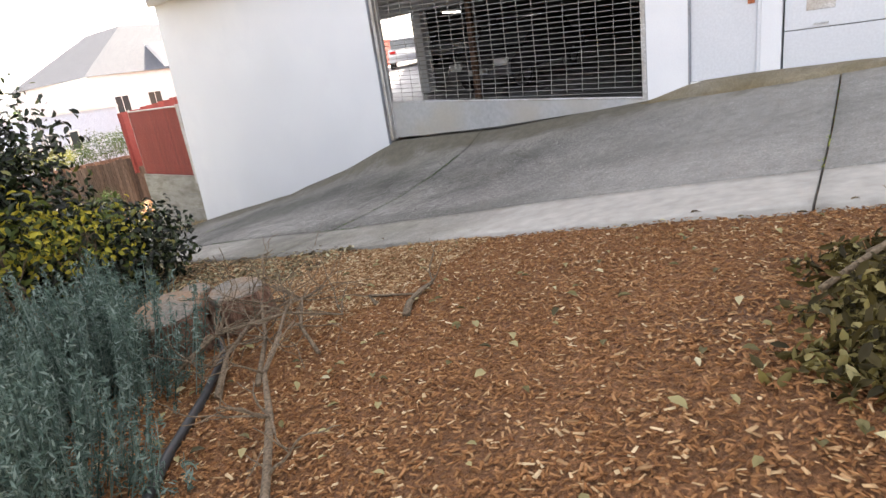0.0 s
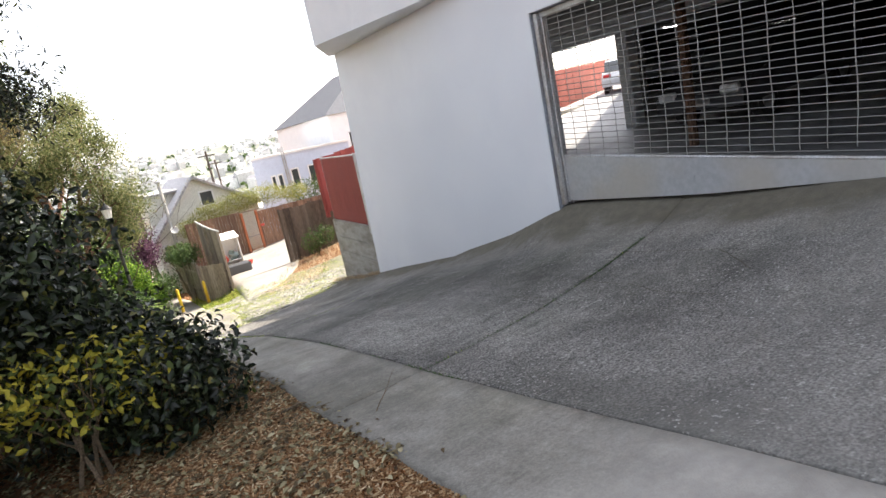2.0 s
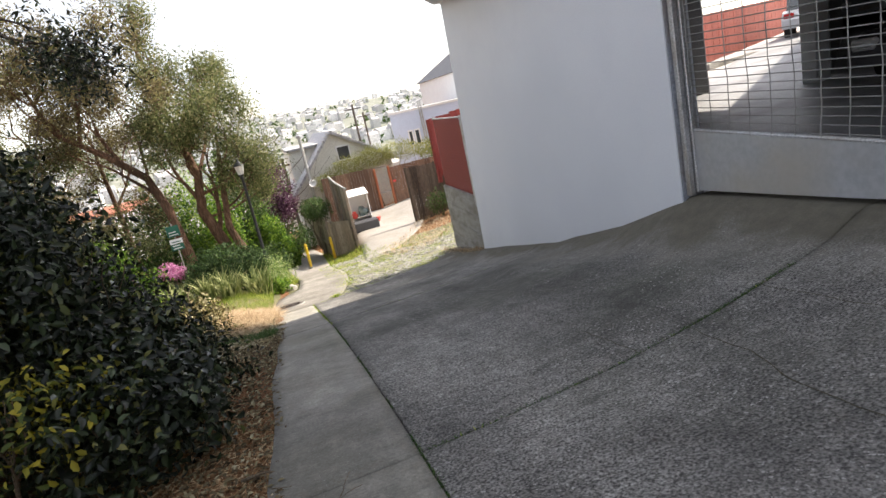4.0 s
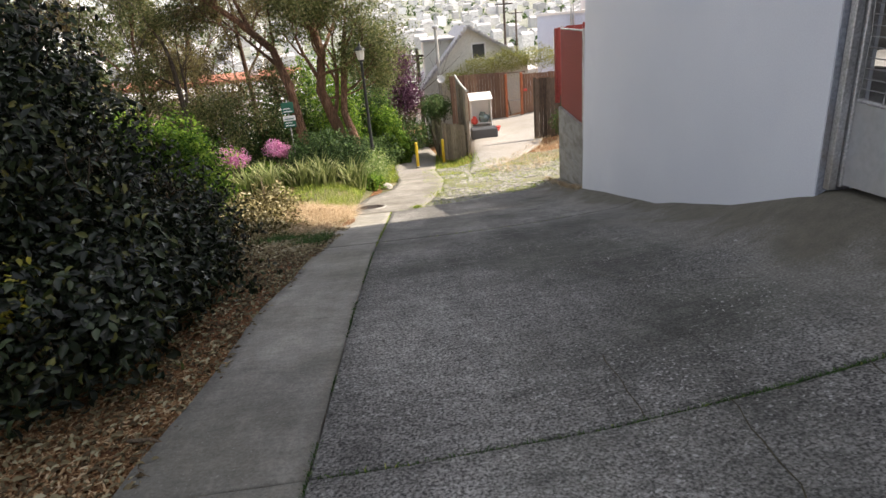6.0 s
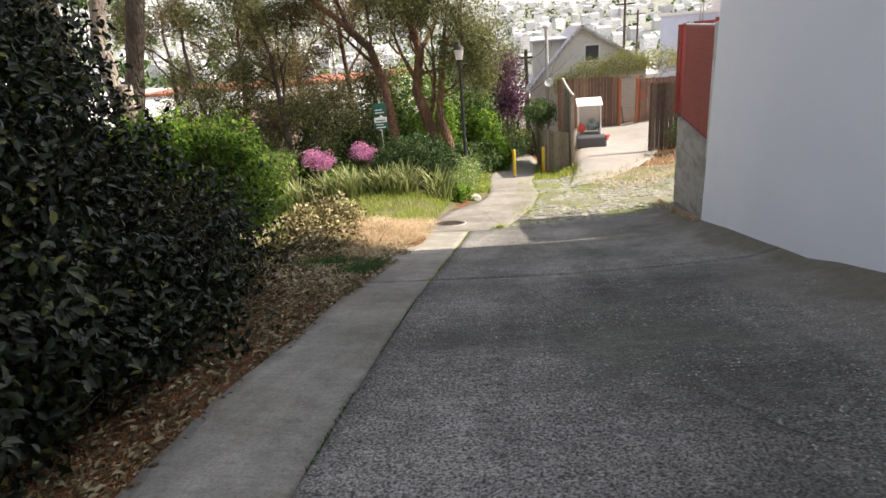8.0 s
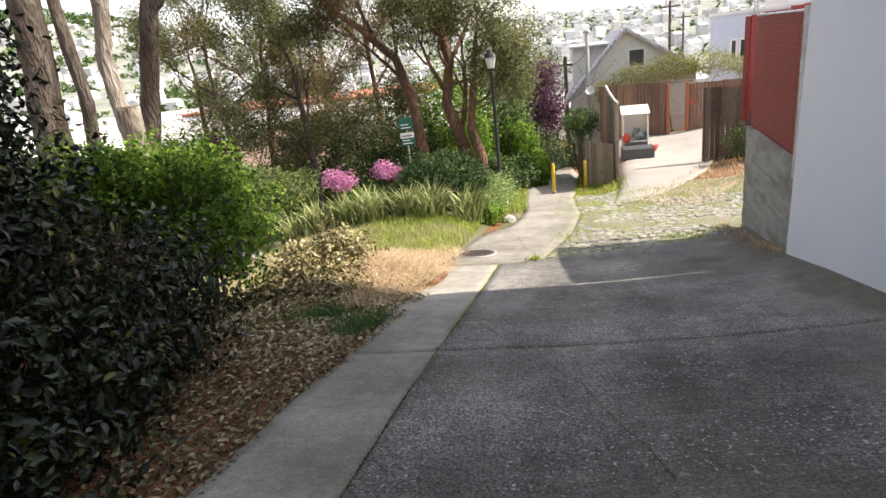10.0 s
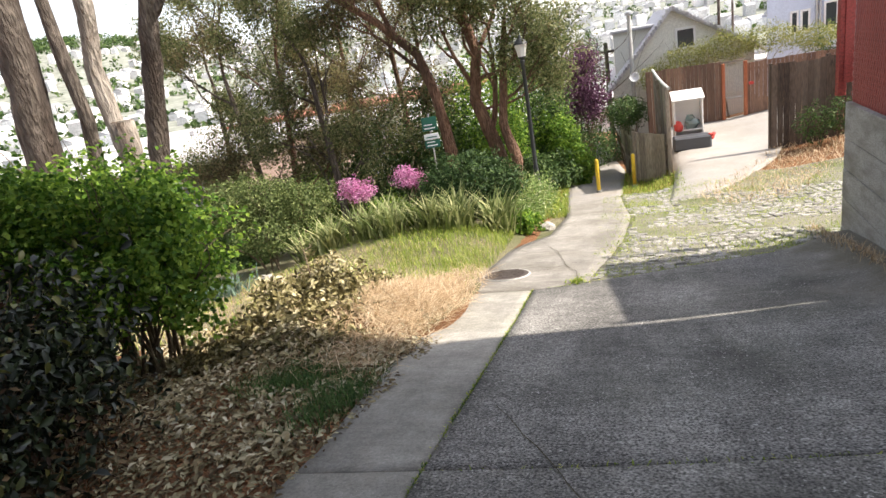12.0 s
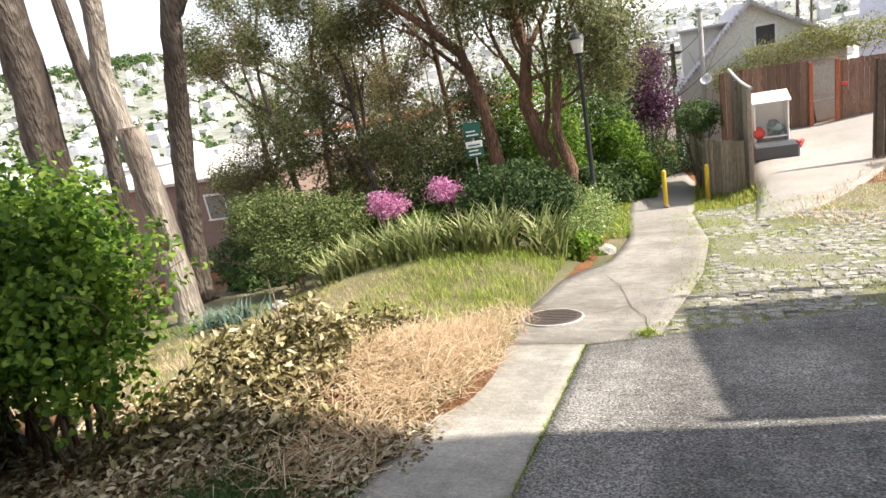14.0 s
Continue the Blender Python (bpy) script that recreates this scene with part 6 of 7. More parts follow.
def branch(pts, r, label, seed, twigs=6, leaf=None):
    rand = random.Random(seed)
    t = thing("fallen_branch", label, "branch", "fallen branches", at=(pts[0][0], pts[0][1], land(*pts[0][:2])))
    p3 = [Vector((x, y, land(x, y) + z)) for x, y, z in pts]
    part("stem", Buf().tube(p3, [r * (1 - 0.6 * i / (len(p3) - 1)) for i in range(len(p3))], 7, True, 0.4), M["twig"], t, "", True)
    for i in range(twigs):
        q = p3[rand.randrange(1, len(p3))]
        b = Buf()
        grow(b, q, Vector((rand.uniform(-1, 1), rand.uniform(-1, 1), rand.uniform(0.0, 0.5))).normalized(), rand.uniform(0.12, 0.3), r * 0.35, 1, rand, [], 0.8, 2, 0.3, 0.0, 0.0015)
        part("twig", b, M["twig"], t)


branch([(0.6, 1.22, 0.02), (0.78, 1.42, 0.04), (0.98, 1.66, 0.08), (1.15, 1.9, 0.13), (1.36, 2.05, 0.2), (1.5, 2.15, 0.26)], 0.017, "dry forked branch lying on the wood chips", 1, 10)
branch([(1.1, 2.2, 0.03), (1.35, 2.5, 0.06), (1.7, 2.75, 0.1), (2.1, 2.9, 0.06)], 0.018, "thin dry brushwood on the chips", 2, 12)
branch([(1.2, 2.05, 0.04), (1.45, 2.3, 0.12), (1.68, 2.62, 0.2), (1.82, 2.95, 0.16)], 0.013, "tangle of thin grey brushwood by the stump", 12, 22)
branch([(1.5, 2.0, 0.03), (1.62, 2.25, 0.1), (1.85, 2.5, 0.15), (2.2, 2.72, 0.1)], 0.011, "tangle of thin grey brushwood by the stump", 13, 22)
branch([(1.05, 2.5, 0.1), (1.3, 2.45, 0.2), (1.6, 2.3, 0.18), (1.85, 2.2, 0.05)], 0.012, "tangle of thin grey brushwood by the stump", 14, 20)
branch([(1.95, 1.85, 0.02), (2.1, 1.95, 0.025), (2.25, 2.0, 0.03), (2.4, 2.03, 0.02)], 0.022, "short forked stick on the chips", 3, 2)
branch([(2.05, 2.15, 0.02), (2.15, 2.3, 0.03), (2.2, 1.98, 0.03)], 0.014, "crooked stick on the chips", 4, 1)
branch([(3.28, 4.5, 0.02), (3.4, 4.42, 0.06), (3.5, 4.38, 0.06)], 0.012, "small stick at the edge of the driveway", 5, 1)
branch([(3.15, 5.3, 0.02), (3.3, 5.25, 0.05), (3.42, 5.24, 0.06)], 0.011, "small stick at the edge of the driveway", 6, 1)
branch([(1.9, 0.15, 0.1), (2.05, 0.0, 0.2), (2.1, -0.2, 0.3), (2.2, -0.4, 0.3)], 0.011, "pale pruned stem lying over the leaf pile", 17, 6)
branch([(2.3, 0.05, 0.1), (2.3, -0.15, 0.22), (2.45, -0.35, 0.25)], 0.01, "pale pruned stem lying over the leaf pile", 18, 5)
branch([(1.6, -0.35, 0.12), (1.85, -0.25, 0.2), (2.1, -0.15, 0.24), (2.35, -0.12, 0.2)], 0.012, "pruned stem in the leaf pile", 7, 5)

# ---- chips, litter, straw and grass ----
def scatter(n, x0, x1, y0, y1, keep=None):
    p = np.column_stack([rng.uniform(x0, x1, n), rng.uniform(y0, y1, n)])
    if keep is not None:
        p = p[[keep(x, y) for x, y in p]]
    return np.column_stack([p, [land(x, y) for x, y in p]])


def chips(name, c, length, width, thick, mat):
    n = len(c)
    a, tl = rng.uniform(0, 2 * np.pi, n), rng.normal(size=(n, 2)) * 0.22
    d = norm(np.stack([np.cos(a), np.sin(a), tl[:, 0]], 1))
    s = norm(np.cross(np.stack([tl[:, 1] * 0.8, tl[:, 0] * 0.5, np.ones(n)], 1), d))
    u = np.cross(d, s)
    k = rng.uniform(0.4, 1.5, (n, 1))
    L, W, T = length * k, width * rng.uniform(0.5, 1.4, (n, 1)), thick * rng.uniform(0.6, 1.4, (n, 1))
    v = np.stack([c + d * L * i + s * W * j * (0.7 if i > 0 else 1) + u * T * m for m in (-0.5, 0.5) for j in (-0.5, 0.5) for i in (-0.5, 0.5)], 1)
    t = np.array([(4, 5, 7), (4, 7, 6), (0, 1, 5), (0, 5, 4), (2, 6, 7), (2, 7, 3), (0, 4, 6), (0, 6, 2), (1, 3, 7), (1, 7, 5)])
    return tri_mesh(name, v.reshape(-1, 3), (t[None] + (np.arange(n) * 8)[:, None, None]).reshape(-1, 3), mat)


cp = np.vstack([scatter(70000, -0.1, 3.36, -1.2, 4.6), scatter(12000, -1.8, 3.36, -2.6, 5.8)])
cp[:, 2] += rng.uniform(-0.002, 0.016, len(cp))
solid("wood_chips", chips("wood_chips", cp, 0.021, 0.0078, 0.0013, M["chip"]), None, "reddish-brown wood chip mulch on the slope", "wood chips", kind="stuff")
fl = scatter(2600, -0.1, 3.36, -1.2, 4.6, lambda x, y: noise.noise(Vector((x * 1.6, y * 1.6, 11))) > -0.25)
fl[:, 2] += rng.uniform(0.008, 0.022, len(fl))
solid("wood_chips", chips("wood_chips", fl, 0.026, 0.0105, 0.0013, M["L_pale_chip"]), None, "larger tan splinters strewn over the mulch", "wood chips", kind="stuff")
sc = scatter(34000, 1.4, 3.37, 2.2, 7.2, lambda x, y: rng.uniform() < smooth(7.2, 5.6, y) * smooth(1.4, 2.6, x))
sc[:, 2] += rng.uniform(0.0, 0.02, len(sc))
solid("wood_chips", chips("wood_chips", sc, 0.032, 0.009, 0.003, M["L_pale_chip"]), None, "dry tan wood chips along the concrete edge", "wood chips", kind="stuff")
lp = scatter(30000, 0.3, 3.42, 3.6, 12.6, lambda x, y: rng.uniform() < (0.6 + 0.4 * (y > 8)) * (1 - 0.9 * math.exp(-((x - 2.6) / 0.45) ** 2 - ((y - 11.3) / 0.4) ** 2)))
lp[:, 2] += rng.uniform(0.005, 0.035, len(lp))
solid("leaf_litter", leaves("leaf_litter", lp, np.tile((0, 0, 1.0), (len(lp), 1)), 0.052, 0.022, M["L_litter"], 1.2, 0.0, 0.45, True), None, "dry curled fallen leaves along the driveway", "leaves", kind="stuff")
turf = lambda x, y: 1.2 * math.exp(-((x - 2.5) / 0.3) ** 2 - ((y - 11.4) / 0.3) ** 2) + 1.2 * math.exp(-((x - 3.08) / 0.2) ** 2 - ((y - 11.0) / 0.4) ** 2)
pl = np.vstack([scatter(15000, -0.4, 3.2, 9.9, 13.6, lambda x, y: rng.uniform() < (0.25 + 0.3 * smooth(10.2, 11.4, y) + 0.9 * noise.noise(Vector((x * 2.2, y * 2.2, 6)))) * (1 - turf(x, y)))])
pl[:, 2] += rng.uniform(0.02, 0.06, len(pl))
solid("pale_leaves", leaves("pale_leaves", pl, np.tile((0, 0, 1.0), (len(pl), 1)), 0.068, 0.029, M["L_pale"], 1.0, 0.0, 0.75, True), None, "pale curled dead leaves covering the ground by the mound", "leaves", kind="stuff")
ep = scatter(620, 2.6, 3.7, -1.0, 12.5, lambda x, y: rng.uniform() < math.exp(-abs(x - 3.3) / 0.06))
ep[:, 2] = [road(x, y) + 0.012 if x > 3.36 else z + 0.02 for x, y, z in ep]
solid("edge_litter", leaves("edge_litter", ep, np.tile((0, 0, 1.0), (len(ep), 1)), 0.05, 0.024, M["L_litter"], 1.5, 0.0, 0.3, True), None, "leaf scraps strewn over the edge of the concrete", "leaves", kind="stuff")
few = scatter(420, -0.5, 3.2, -1.5, 4.5)
few[:, 2] += 0.025
solid("pale_leaves", leaves("pale_leaves", few, np.tile((0, 0, 1.0), (len(few), 1)), 0.05, 0.026, M["L_pile"], 1.5, 0.0, 0.35, True), None, "scattered pale leaves on the wood chips", "leaves", kind="stuff")
pr, po = cloud([(1.75, -0.2, 0.55, 0.42, 0.4, 0.22), (2.15, -0.3, 0.55, 0.45, 0.42, 0.26), (1.45, -0.33, 0.55, 0.36, 0.4, 0.2), (2.45, -0.1, 0.45, 0.32, 0.3, 0.16)], 9000, 0.9, 0.4)
pr[:, 2] = np.maximum(pr[:, 2], [land(x, y) + 0.02 for x, y in pr[:, :2]])
pile1 = solid("leaf_mound", leaves("leaf_mound", pr, po, 0.055, 0.02, M["L_cut"], 0.3, 0.2, 0.8, True), None, "pile of pruned yellow-green leafy cuttings", "leaf pile")
mp2, mo2 = cloud([(1.5, 14.9, -2.12, 0.8, 0.6, 0.22), (1.8, 12.6, -1.34, 0.6, 0.65, 0.38), (1.95, 13.1, -1.35, 0.5, 0.5, 0.42), (2.2, 12.3, -1.45, 0.4, 0.5, 0.22), (1.4, 12.0, -1.45, 0.55, 0.5, 0.22)], 15000, 0.7, 0.4)
mp2[:, 2] = np.maximum(mp2[:, 2], [land(x, y) + 0.015 for x, y in mp2[:, :2]])
solid("leaf_mound", leaves("leaf_mound", mp2, mo2, 0.08, 0.034, M["L_pile"], 0.5, 0.3, 0.8, True), None, "mound of drying leafy cuttings beside the straw", "leaf pile")
branch([(1.9, 12.9, 0.1), (1.92, 12.92, 0.35), (1.9, 12.95, 0.6)], 0.014, "upright dead stem in the leaf mound", 9, 4)


def grass(name, label, pts, height, width, mat, lean=0.5, flat=0.0, bend=0.5):
    return solid(name, blades(name, pts, height, width, M[mat], lean, flat, bend), None, label, "grass" if mat != "L_straw" else "straw", kind="stuff")


st = scatter(22000, 1.2, 3.32, 11.4, 16.0, lambda x, y: rng.uniform() < 1.6 * math.exp(-((x - 2.75) / 0.42) ** 2 - ((y - 13.7) / 1.35) ** 2))
st[:, 2] += rng.uniform(0, 0.1, len(st))
grass("straw", "heap of dry pale straw beside the path", st, 0.3, 0.008, "L_straw", 1.5, 0.75, 0.6)
st2 = scatter(5000, 6.9, 13, 20.5, 27, lambda x, y: 0 < (x - 6.6) - 0.55 * (y - 20.6) + 0.6 < 2.4 or (x > 9.4 and y > 24 and rng.uniform() < 0.7))
grass("straw", "dry straw-coloured grass on the bank below the fence", st2, 0.38, 0.014, "L_straw", 1.3, 0.4, 0.6)
gp = scatter(20000, -0.5, 3.1, 14.4, 18.9, lambda x, y: rng.uniform() < smooth(14.6, 16.6, y) * smooth(-0.2, 1.6, x) * (0.55 + 0.7 * noise.noise(Vector((x * 1.5, y * 1.5, 0)))))
grass("grass", "sunlit green grass along the footpath", gp, 0.2, 0.008, "L_grass")
dry = scatter(15000, -3.5, 3.0, 13.2, 18.0, lambda x, y: rng.uniform() < 0.55 + 0.9 * noise.noise(Vector((x * 1.2, y * 1.2, 8))))
grass("straw", "thin dry grass between the heap and the garden bed", dry, 0.14, 0.007, "L_straw", 1.0, 0.3)
gp = scatter(9000, -5.5, 1.6, 12.8, 19.0, lambda x, y: rng.uniform() < 0.5 + 0.5 * noise.noise(Vector((x, y, 1))))
grass("grass", "thin yellowing grass behind the straw heap", gp, 0.15, 0.009, "L_grass", 0.7)
gp = scatter(11000, 1.9, 3.3, 10.3, 12.2, lambda x, y: rng.uniform() < turf(x, y))
grass("grass", "patch of dark green grass at the strip edge", gp, 0.14, 0.007, "L_turf", 0.8)
gp = scatter(9000, 2.0, 4.0, 21.5, 33, lambda x, y: x < path_l(y) + 0.05)
grass("grass", "yellow-green grass beside the footpath", gp, 0.3, 0.016, "L_grass", 0.7)
gp = scatter(5000, 4.8, 7.2, 24.2, 31, lambda x, y: x > path_r(y) and x < 6.7 + 0.2 * (y < 26.3))
grass("grass", "green grass round the bollards and fence foot", gp, 0.22, 0.014, "L_grass", 0.7)
gp = scatter(66000, 4.7, 10.5, 15.0, 24.4, lambda x, y: y > joint_y(JOINTS[-1], x) + 0.05 and rng.uniform() < 0.16 + 1.3 * max(0, noise.noise(Vector((x * 1.3, y * 1.0, 4))) + 0.35 * noise.noise(Vector((x * 6, y * 6, 2)))))
gp[:, 2] += 0.05
grass("weeds", "tufts of weeds growing between the cobbles", gp, 0.085, 0.009, "L_grass", 1.0)
gp = np.array([(path_r(y) + rng.normal() * 0.13, y, fall(y) - 0.01) for y in rng.uniform(15.1, 24.5, 2200) if noise.noise(Vector((0, y * 1.7, 3))) > 0.0])
grass("weeds", "weeds along the joint of path and cobbles", gp, 0.05, 0.009, "L_grass", 1.2)
gp = np.array([(WX + 0.02 - abs(rng.normal()) * 0.07, rng.uniform(13.3, 16.6), 0) for i in range(700)])
gp[:, 2] = [road(min(x, 7.7), y) for x, y in gp[:, :2]]
grass("straw", "dry rusty grass at the foot of the retaining wall", gp, 0.12, 0.006, "L_straw", 0.9, 0.2)
moss = [(x, joint_y(4.78, x) + rng.normal() * 0.008) for x in rng.uniform(4.2, 7.05, 2600) if rng.uniform() < 0.25 + 0.75 * smooth(5.2, 6.6, x)]
moss += [(seam_x(y) + rng.normal() * 0.008, y) for y in rng.uniform(4.0, 14.6, 2600) if noise.noise(Vector((0, y * 1.4, 8))) > -0.05]
gp = np.array([(x, y, road(x, y) - 0.012) for x, y in moss])
grass("moss", "green moss growing in the joints of the driveway", gp, 0.026, 0.006, "L_turf", 1.0)
tuft = np.column_stack([rng.normal(4.53, 0.06, 140), rng.normal(14.87, 0.05, 140), np.zeros(140)])
tuft[:, 2] = [fall(y) for y in tuft[:, 1]]
grass("weeds", "green weed tuft in the paving crack", tuft, 0.08, 0.01, "L_grass", 1.0)

# ---- garden beds ----
for i, (x, y, hgt) in enumerate(((-1.7, 18.9, 0.6), (-0.9, 18.6, 0.64), (-0.1, 18.8, 0.68), (0.6, 18.6, 0.68), (1.35, 18.8, 0.68), (2.05, 18.7, 0.64), (2.75, 18.9, 0.7), (0.2, 19.3, 0.7), (1.8, 19.3, 0.7), (-1.2, 19.4, 0.64))):
    z = land(x, y)
    c = np.column_stack([rng.normal(x, 0.13, 120), rng.normal(y, 0.12, 120), np.full(120, z - 0.03)])
    t = thing("flax_plant", "clump of strap-leaved flax with pale green blades", "plant", "row of flax plants", at=(x, y, z))
    part("tuft", blades("tuft", c, hgt * 1.4, 0.05, M["L_flax"], 0.6, 0.0, 0.4), None, t)
shrub("round_shrub", "dense dark green rounded shrub behind the flax", [(1.95, 20.3, -1.62, 0.95, 0.8, 0.52), (2.6, 20.4, -1.85, 0.6, 0.7, 0.45), (1.3, 20.2, -1.85, 0.55, 0.6, 0.5), (1.9, 20.0, -2.1, 1.05, 0.6, 0.5)], M["L_deep"], 15000, (0.085, 0.035), 8)
for x, y, z, r in ((-0.92, 20.4, -1.6, 0.46), (0.45, 20.45, -1.46, 0.38)):
    shrub("flowering_shrub", "low shrub covered with pink flowers", [(x, y, z - 0.1, r, r * 0.9, r * 0.5), (x + 0.16, y, z - 0.2, r * 0.7, r * 0.8, r * 0.4), (x - 0.1, y, z + 0.05, r * 0.6, r * 0.6, r * 0.4)], M["L_pink"], 2200, (0.05, 0.03), 4, group="pink shrubs", rag=0.4)
shrub("leafy_shrub", "fresh green low shrub between the pink flowers", [(-0.05, 20.2, -2.3, 0.6, 0.5, 0.45), (0.4, 20.1, -2.4, 0.5, 0.5, 0.4)], M["L_green"], 3000, (0.08, 0.05), 4)
shrub("white_flower_shrub", "loose shrub with white flowers beside the path", [(3.1, 19.9, -2.55, 0.5, 0.7, 0.42), (3.2, 21.0, -2.55, 0.6, 0.8, 0.5), (3.0, 22.2, -2.65, 0.6, 0.8, 0.5)], M["L_white"], 7000, (0.06, 0.03), 6)
shrub("leafy_shrub", "bright yellow-green plant by the white rock", [(3.2, 19.2, -2.55, 0.35, 0.35, 0.25)], M["L_green"], 800, (0.09, 0.07), 3)
shrub("spreading_shrub", "spreading mid-green shrub under the trees", [(-3.7, 20.4, -1.75, 1.2, 0.9, 0.7), (-2.6, 20.6, -1.95, 0.9, 0.8, 0.6), (-4.6, 20.7, -1.7, 0.8, 0.8, 0.65), (-3.2, 19.7, -2.45, 0.9, 0.6, 0.5)], M["L_spread"], 15000, (0.085, 0.04), 10)
c = np.column_stack([rng.normal(-2.95, 0.35, 260), rng.normal(17.1, 0.25, 260), np.zeros(260)])
c[:, 2] = [land(x, y) for x, y in c[:, :2]]
ag = thing("strap_plant", "blue-green strap-leaved plant by the rock", "plant", at=(-2.95, 17.1, land(-2.95, 17.1)))
part("tuft", blades("tuft", c, 0.55, 0.032, M["L_blue"], 0.8, 0.1, 0.5), None, ag)
for i, (x, y, r, s) in enumerate(((-5.5, 27.5, 1.6, 2.4), (-2.8, 27.0, 1.5, 3.2), (-0.6, 27.2, 1.5, 3.8), (0.9, 27.6, 1.5, 3.9), (-8.5, 28.5, 1.7, 2.2), (2.6, 28.6, 1.1, 1.1), (3.1, 30.5, 1.0, 1.2), (2.4, 26.6, 0.9, 0.9), (-11, 27, 1.6, 1.5), (-4, 23.2, 1.0, 0.8), (-6.5, 22.5, 1.2, 0.8), (-1.5, 31, 2.0, 3.4), (1.8, 32, 1.6, 4.6), (-4.2, 28.8, 1.7, 2.8), (-7.0, 29.0, 1.8, 2.6), (0.3, 29.6, 1.6, 4.0), (2.3, 30.0, 1.3, 4.4), (-2.6, 30.2, 1.7, 4.0), (3.2, 29.0, 0.8, 2.2))):
    z = land(x, y)
    shrub("undergrowth_shrub", "dense green undergrowth beneath the trees", [(x, y, z + s * 0.55, r, r * 0.8, s * 0.6), (x + 0.5, y - 0.3, z + s * 0.3, r * 0.8, r * 0.7, s * 0.4)], M["L_mid" if i % 3 else "L_green"], 7600, (0.13, 0.065), 5, group="undergrowth")
shrub("purple_tree", "small tree with dusky purple leaves", [(3.8, 34, -1, 1, 1, 1.2), (4.1, 34.4, -0.2, 0.7, 0.8, 0.7), (3.2, 33.6, -1.8, 0.9, 0.8, 1), (4.3, 33.8, -1.9, 0.8, 0.8, 0.9), (3.5, 33.7, -0.4, 0.6, 0.6, 0.6)], M["L_purple"], 13000, (0.11, 0.06), 10, category="tree", shell=0.8, rag=0.45)
shrub("conifer", "dark green conical tree behind the purple one", [(4.15, 37, -0.25, 0.8, 0.8, 1.2), (4.05, 37, -1.85, 1.2, 1, 1.4), (3.55, 36.2, -3.05, 1.2, 1, 1.2)], M["L_mid"], 6000, (0.12, 0.05), 5, category="tree")
shrub("undergrowth_shrub", "dark green shrub below the purple tree", [(4.0, 33.2, -3.7, 1.1, 0.8, 1.0), (3.0, 32.6, -3.3, 1.0, 0.8, 1.2), (5.0, 34.5, -4.0, 0.8, 0.7, 0.8)], M["L_mid"], 5600, (0.12, 0.06), 6, group="undergrowth")
shrub("fence_shrub", "shrub spilling over the low grey fence", [(5.6, 29.3, -1.95, 0.65, 1, 0.5), (5.5, 30.6, -2.05, 0.7, 0.8, 0.5)], M["L_mid"], 4200, (0.09, 0.045), 5)
shrub("hedge", "flowering hedge behind the back fence", [(8.2, 35.2, -0.87, 1.1, 0.6, 0.6), (9.8, 35.3, -0.62, 1.1, 0.6, 0.65), (11.4, 35.4, -0.57, 1.1, 0.6, 0.6), (7, 35.2, -1.42, 0.8, 0.6, 0.6), (13, 35.5, -0.82, 1, 0.6, 0.5)], M["L_hedge"], 9000, (0.09, 0.045), 6)
shrub("hedge", "green hedge below the pale blue house", [(14.6, 38, -1.2, 1.3, 0.8, 0.8), (16.5, 38, -0.8, 1.4, 0.8, 0.9), (18.5, 38, -0.8, 1.4, 0.9, 0.9)], M["L_mid"], 5000, (0.12, 0.06), 4)
shrub("rose_bush", "scrubby bush in front of the brown fence", [(10.5, 26.4, -2.6, 0.5, 0.35, 0.55), (11.2, 26.5, -2.4, 0.5, 0.35, 0.5)], M["L_mid"], 1800, (0.08, 0.04), 5)


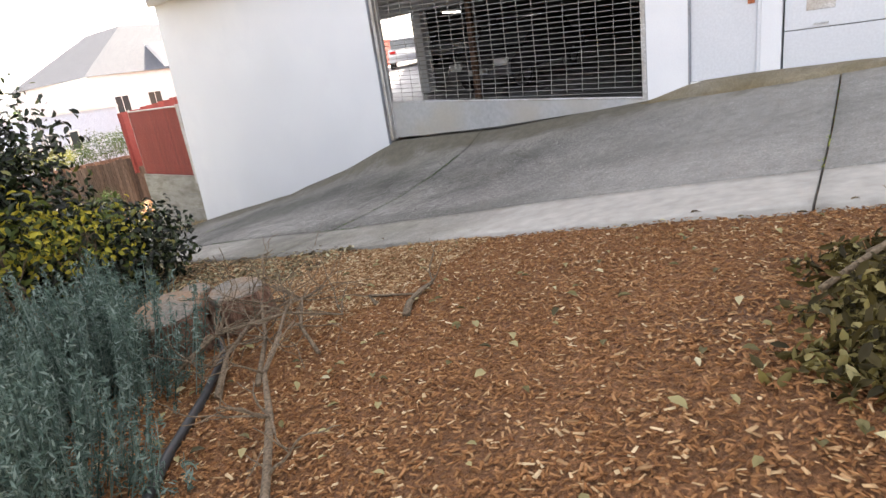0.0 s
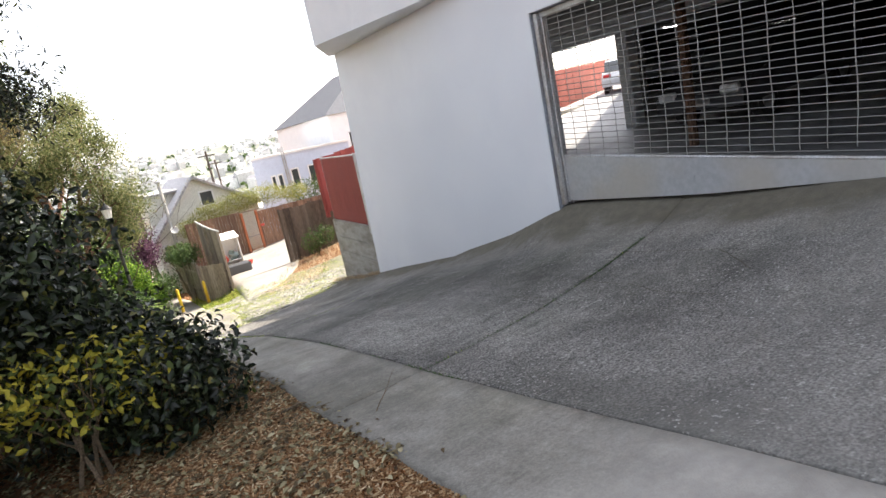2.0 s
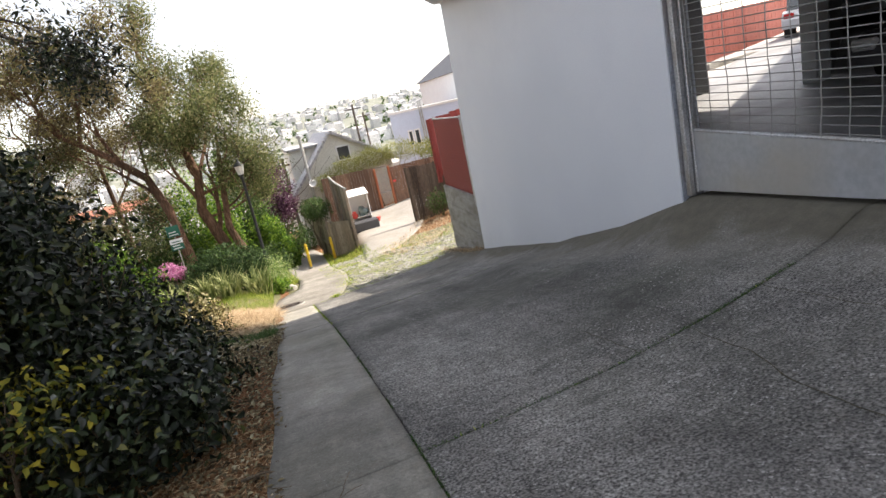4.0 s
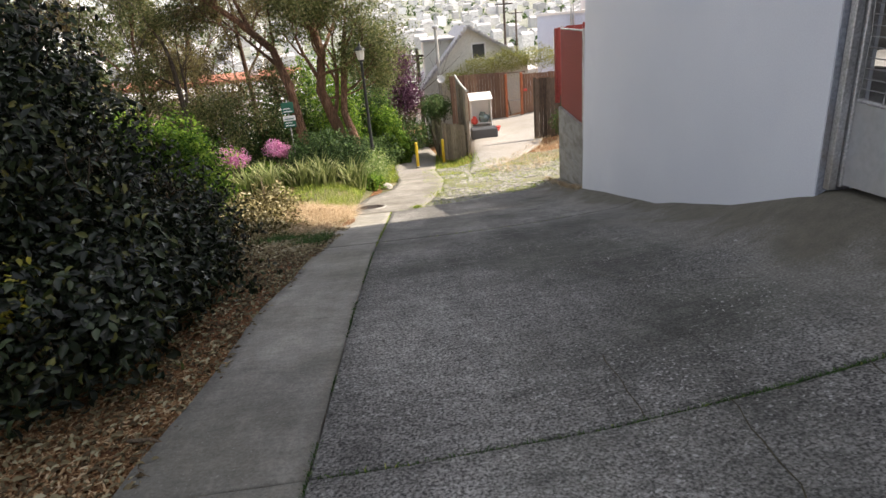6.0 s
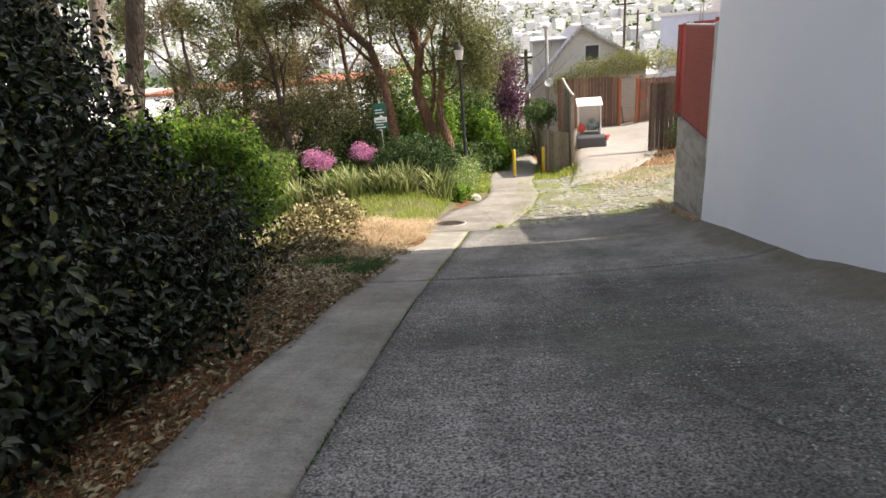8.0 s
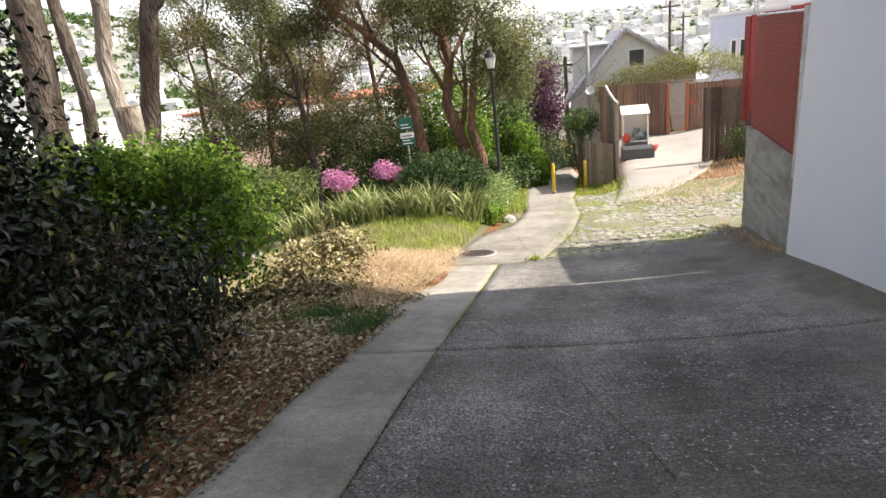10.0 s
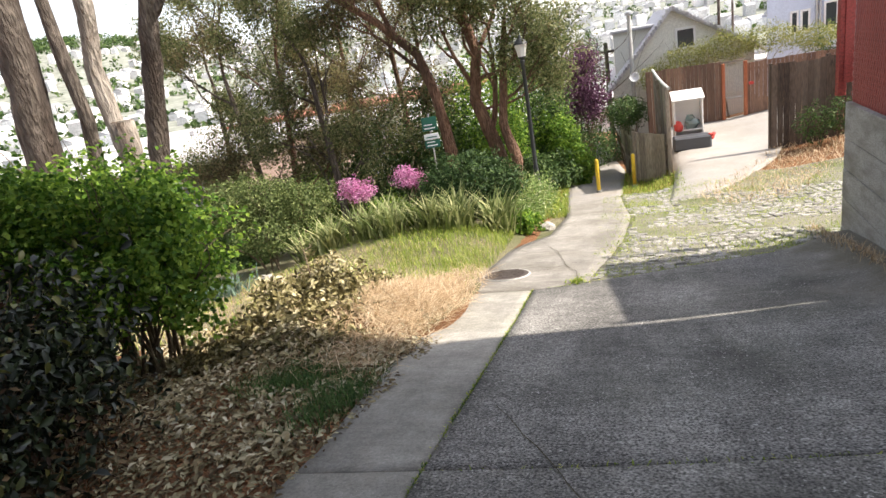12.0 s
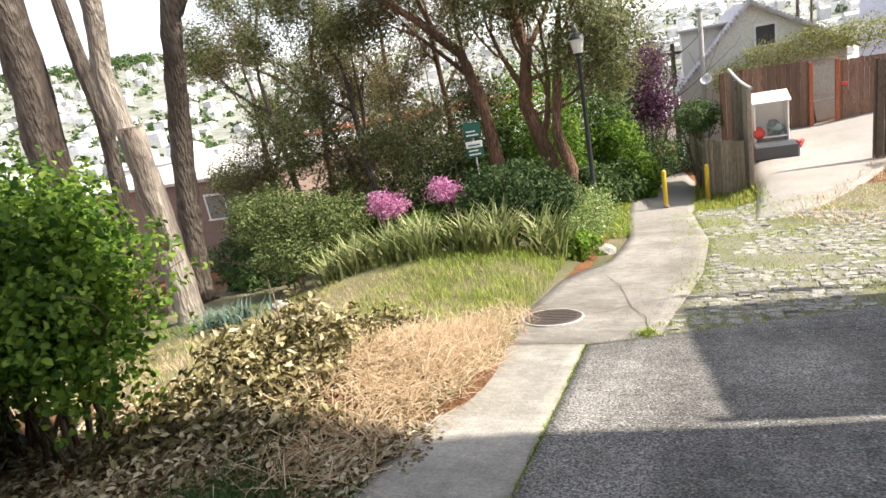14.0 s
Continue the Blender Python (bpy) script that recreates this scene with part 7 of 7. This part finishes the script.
def rock(x, y, r, label):
    bm = bmesh.new()
    bmesh.ops.create_icosphere(bm, subdivisions=3, radius=r)
    z = land(x, y)
    for v in bm.verts:
        v.co *= 1 + 0.3 * noise.noise(v.co * 2.5 / r * 0.6 + Vector((x, y, 0)))
        v.co.z *= 0.75
        v.co += Vector((x, y, z + r * 0.35))
    me = bpy.data.meshes.new("rock")
    bm.to_mesh(me)
    bm.free()
    me.materials.append(M["rock"])
    tagged(part("rock", me, None), label, "rock", "garden rocks")


rock(-2.1, 17.7, 0.17, "pale rough rock at the edge of the bed")
rock(-2.5, 18.0, 0.12, "small pale rock at the edge of the bed")
rock(3.6, 19.8, 0.17, "white rock beside the footpath")

# ---- cobbles ----
cob = thing("cobbles", "old stone cobbles with weeds beside the footpath", "paving", kind="structure")
kinds = []
for k in range(6):
    b = Buf().bevel_box(-0.078, 0.078, -0.045, 0.045, -0.08, 0.012, 0.016)
    v = b.v[0]
    v[:, 0] *= 1 + 0.12 * math.sin(k * 2.1)
    v += rng.normal(size=v.shape) * 0.005
    kinds.append(b.mesh("stone", M["cobble"]))
rest, built = Buf(), 0
rowy = 14.85
while rowy < 24.4:
    x = 4.72 + rng.uniform(0, 0.12)
    x_end = 7.72 if rowy < 16.4 else 11.0
    while x < x_end:
        y = rowy + rng.normal() * 0.018 + 0.06 * math.sin(x * 1.3) + 0.05 * math.sin(rowy * 3.1 + x * 0.7)
        in_court = x > np.interp(y, [22.2, 26], [6.2, 6.7]) and y > 22.2
        low_edge = y > joint_y(JOINTS[-1], x) + 0.07
        if low_edge and not in_court and x > path_r(y) + 0.05 + 0.1 * noise.noise(Vector((0, y * 2.3, 1))) and noise.noise(Vector((x * 0.8, y * 0.8, 7))) < 0.24:
            z = land(x, y) + 0.07 + rng.normal() * 0.009
            m = Matrix.Translation((x, y, z)) @ Matrix.Rotation(slope + rng.normal() * 0.05, 4, "X") @ Matrix.Rotation(rng.normal() * 0.1, 4, "Z") @ Matrix.Diagonal((rng.uniform(0.7, 1.12), rng.uniform(0.75, 1.1), 1, 1))
            if built < 300 and y < 19.6 and x < 8.2:
                ob = part("stone", kinds[int(rng.integers(6))], None, cob)
                ob.matrix_basis = m
                built += 1
            else:
                rest.bevel_box(-0.078, 0.078, -0.045, 0.045, -0.08, 0.012, 0.016, m)
        x += 0.178
    rowy += 0.112
part("cobblestones", rest, M["cobble_i"], cob)["kind"] = "stuff"
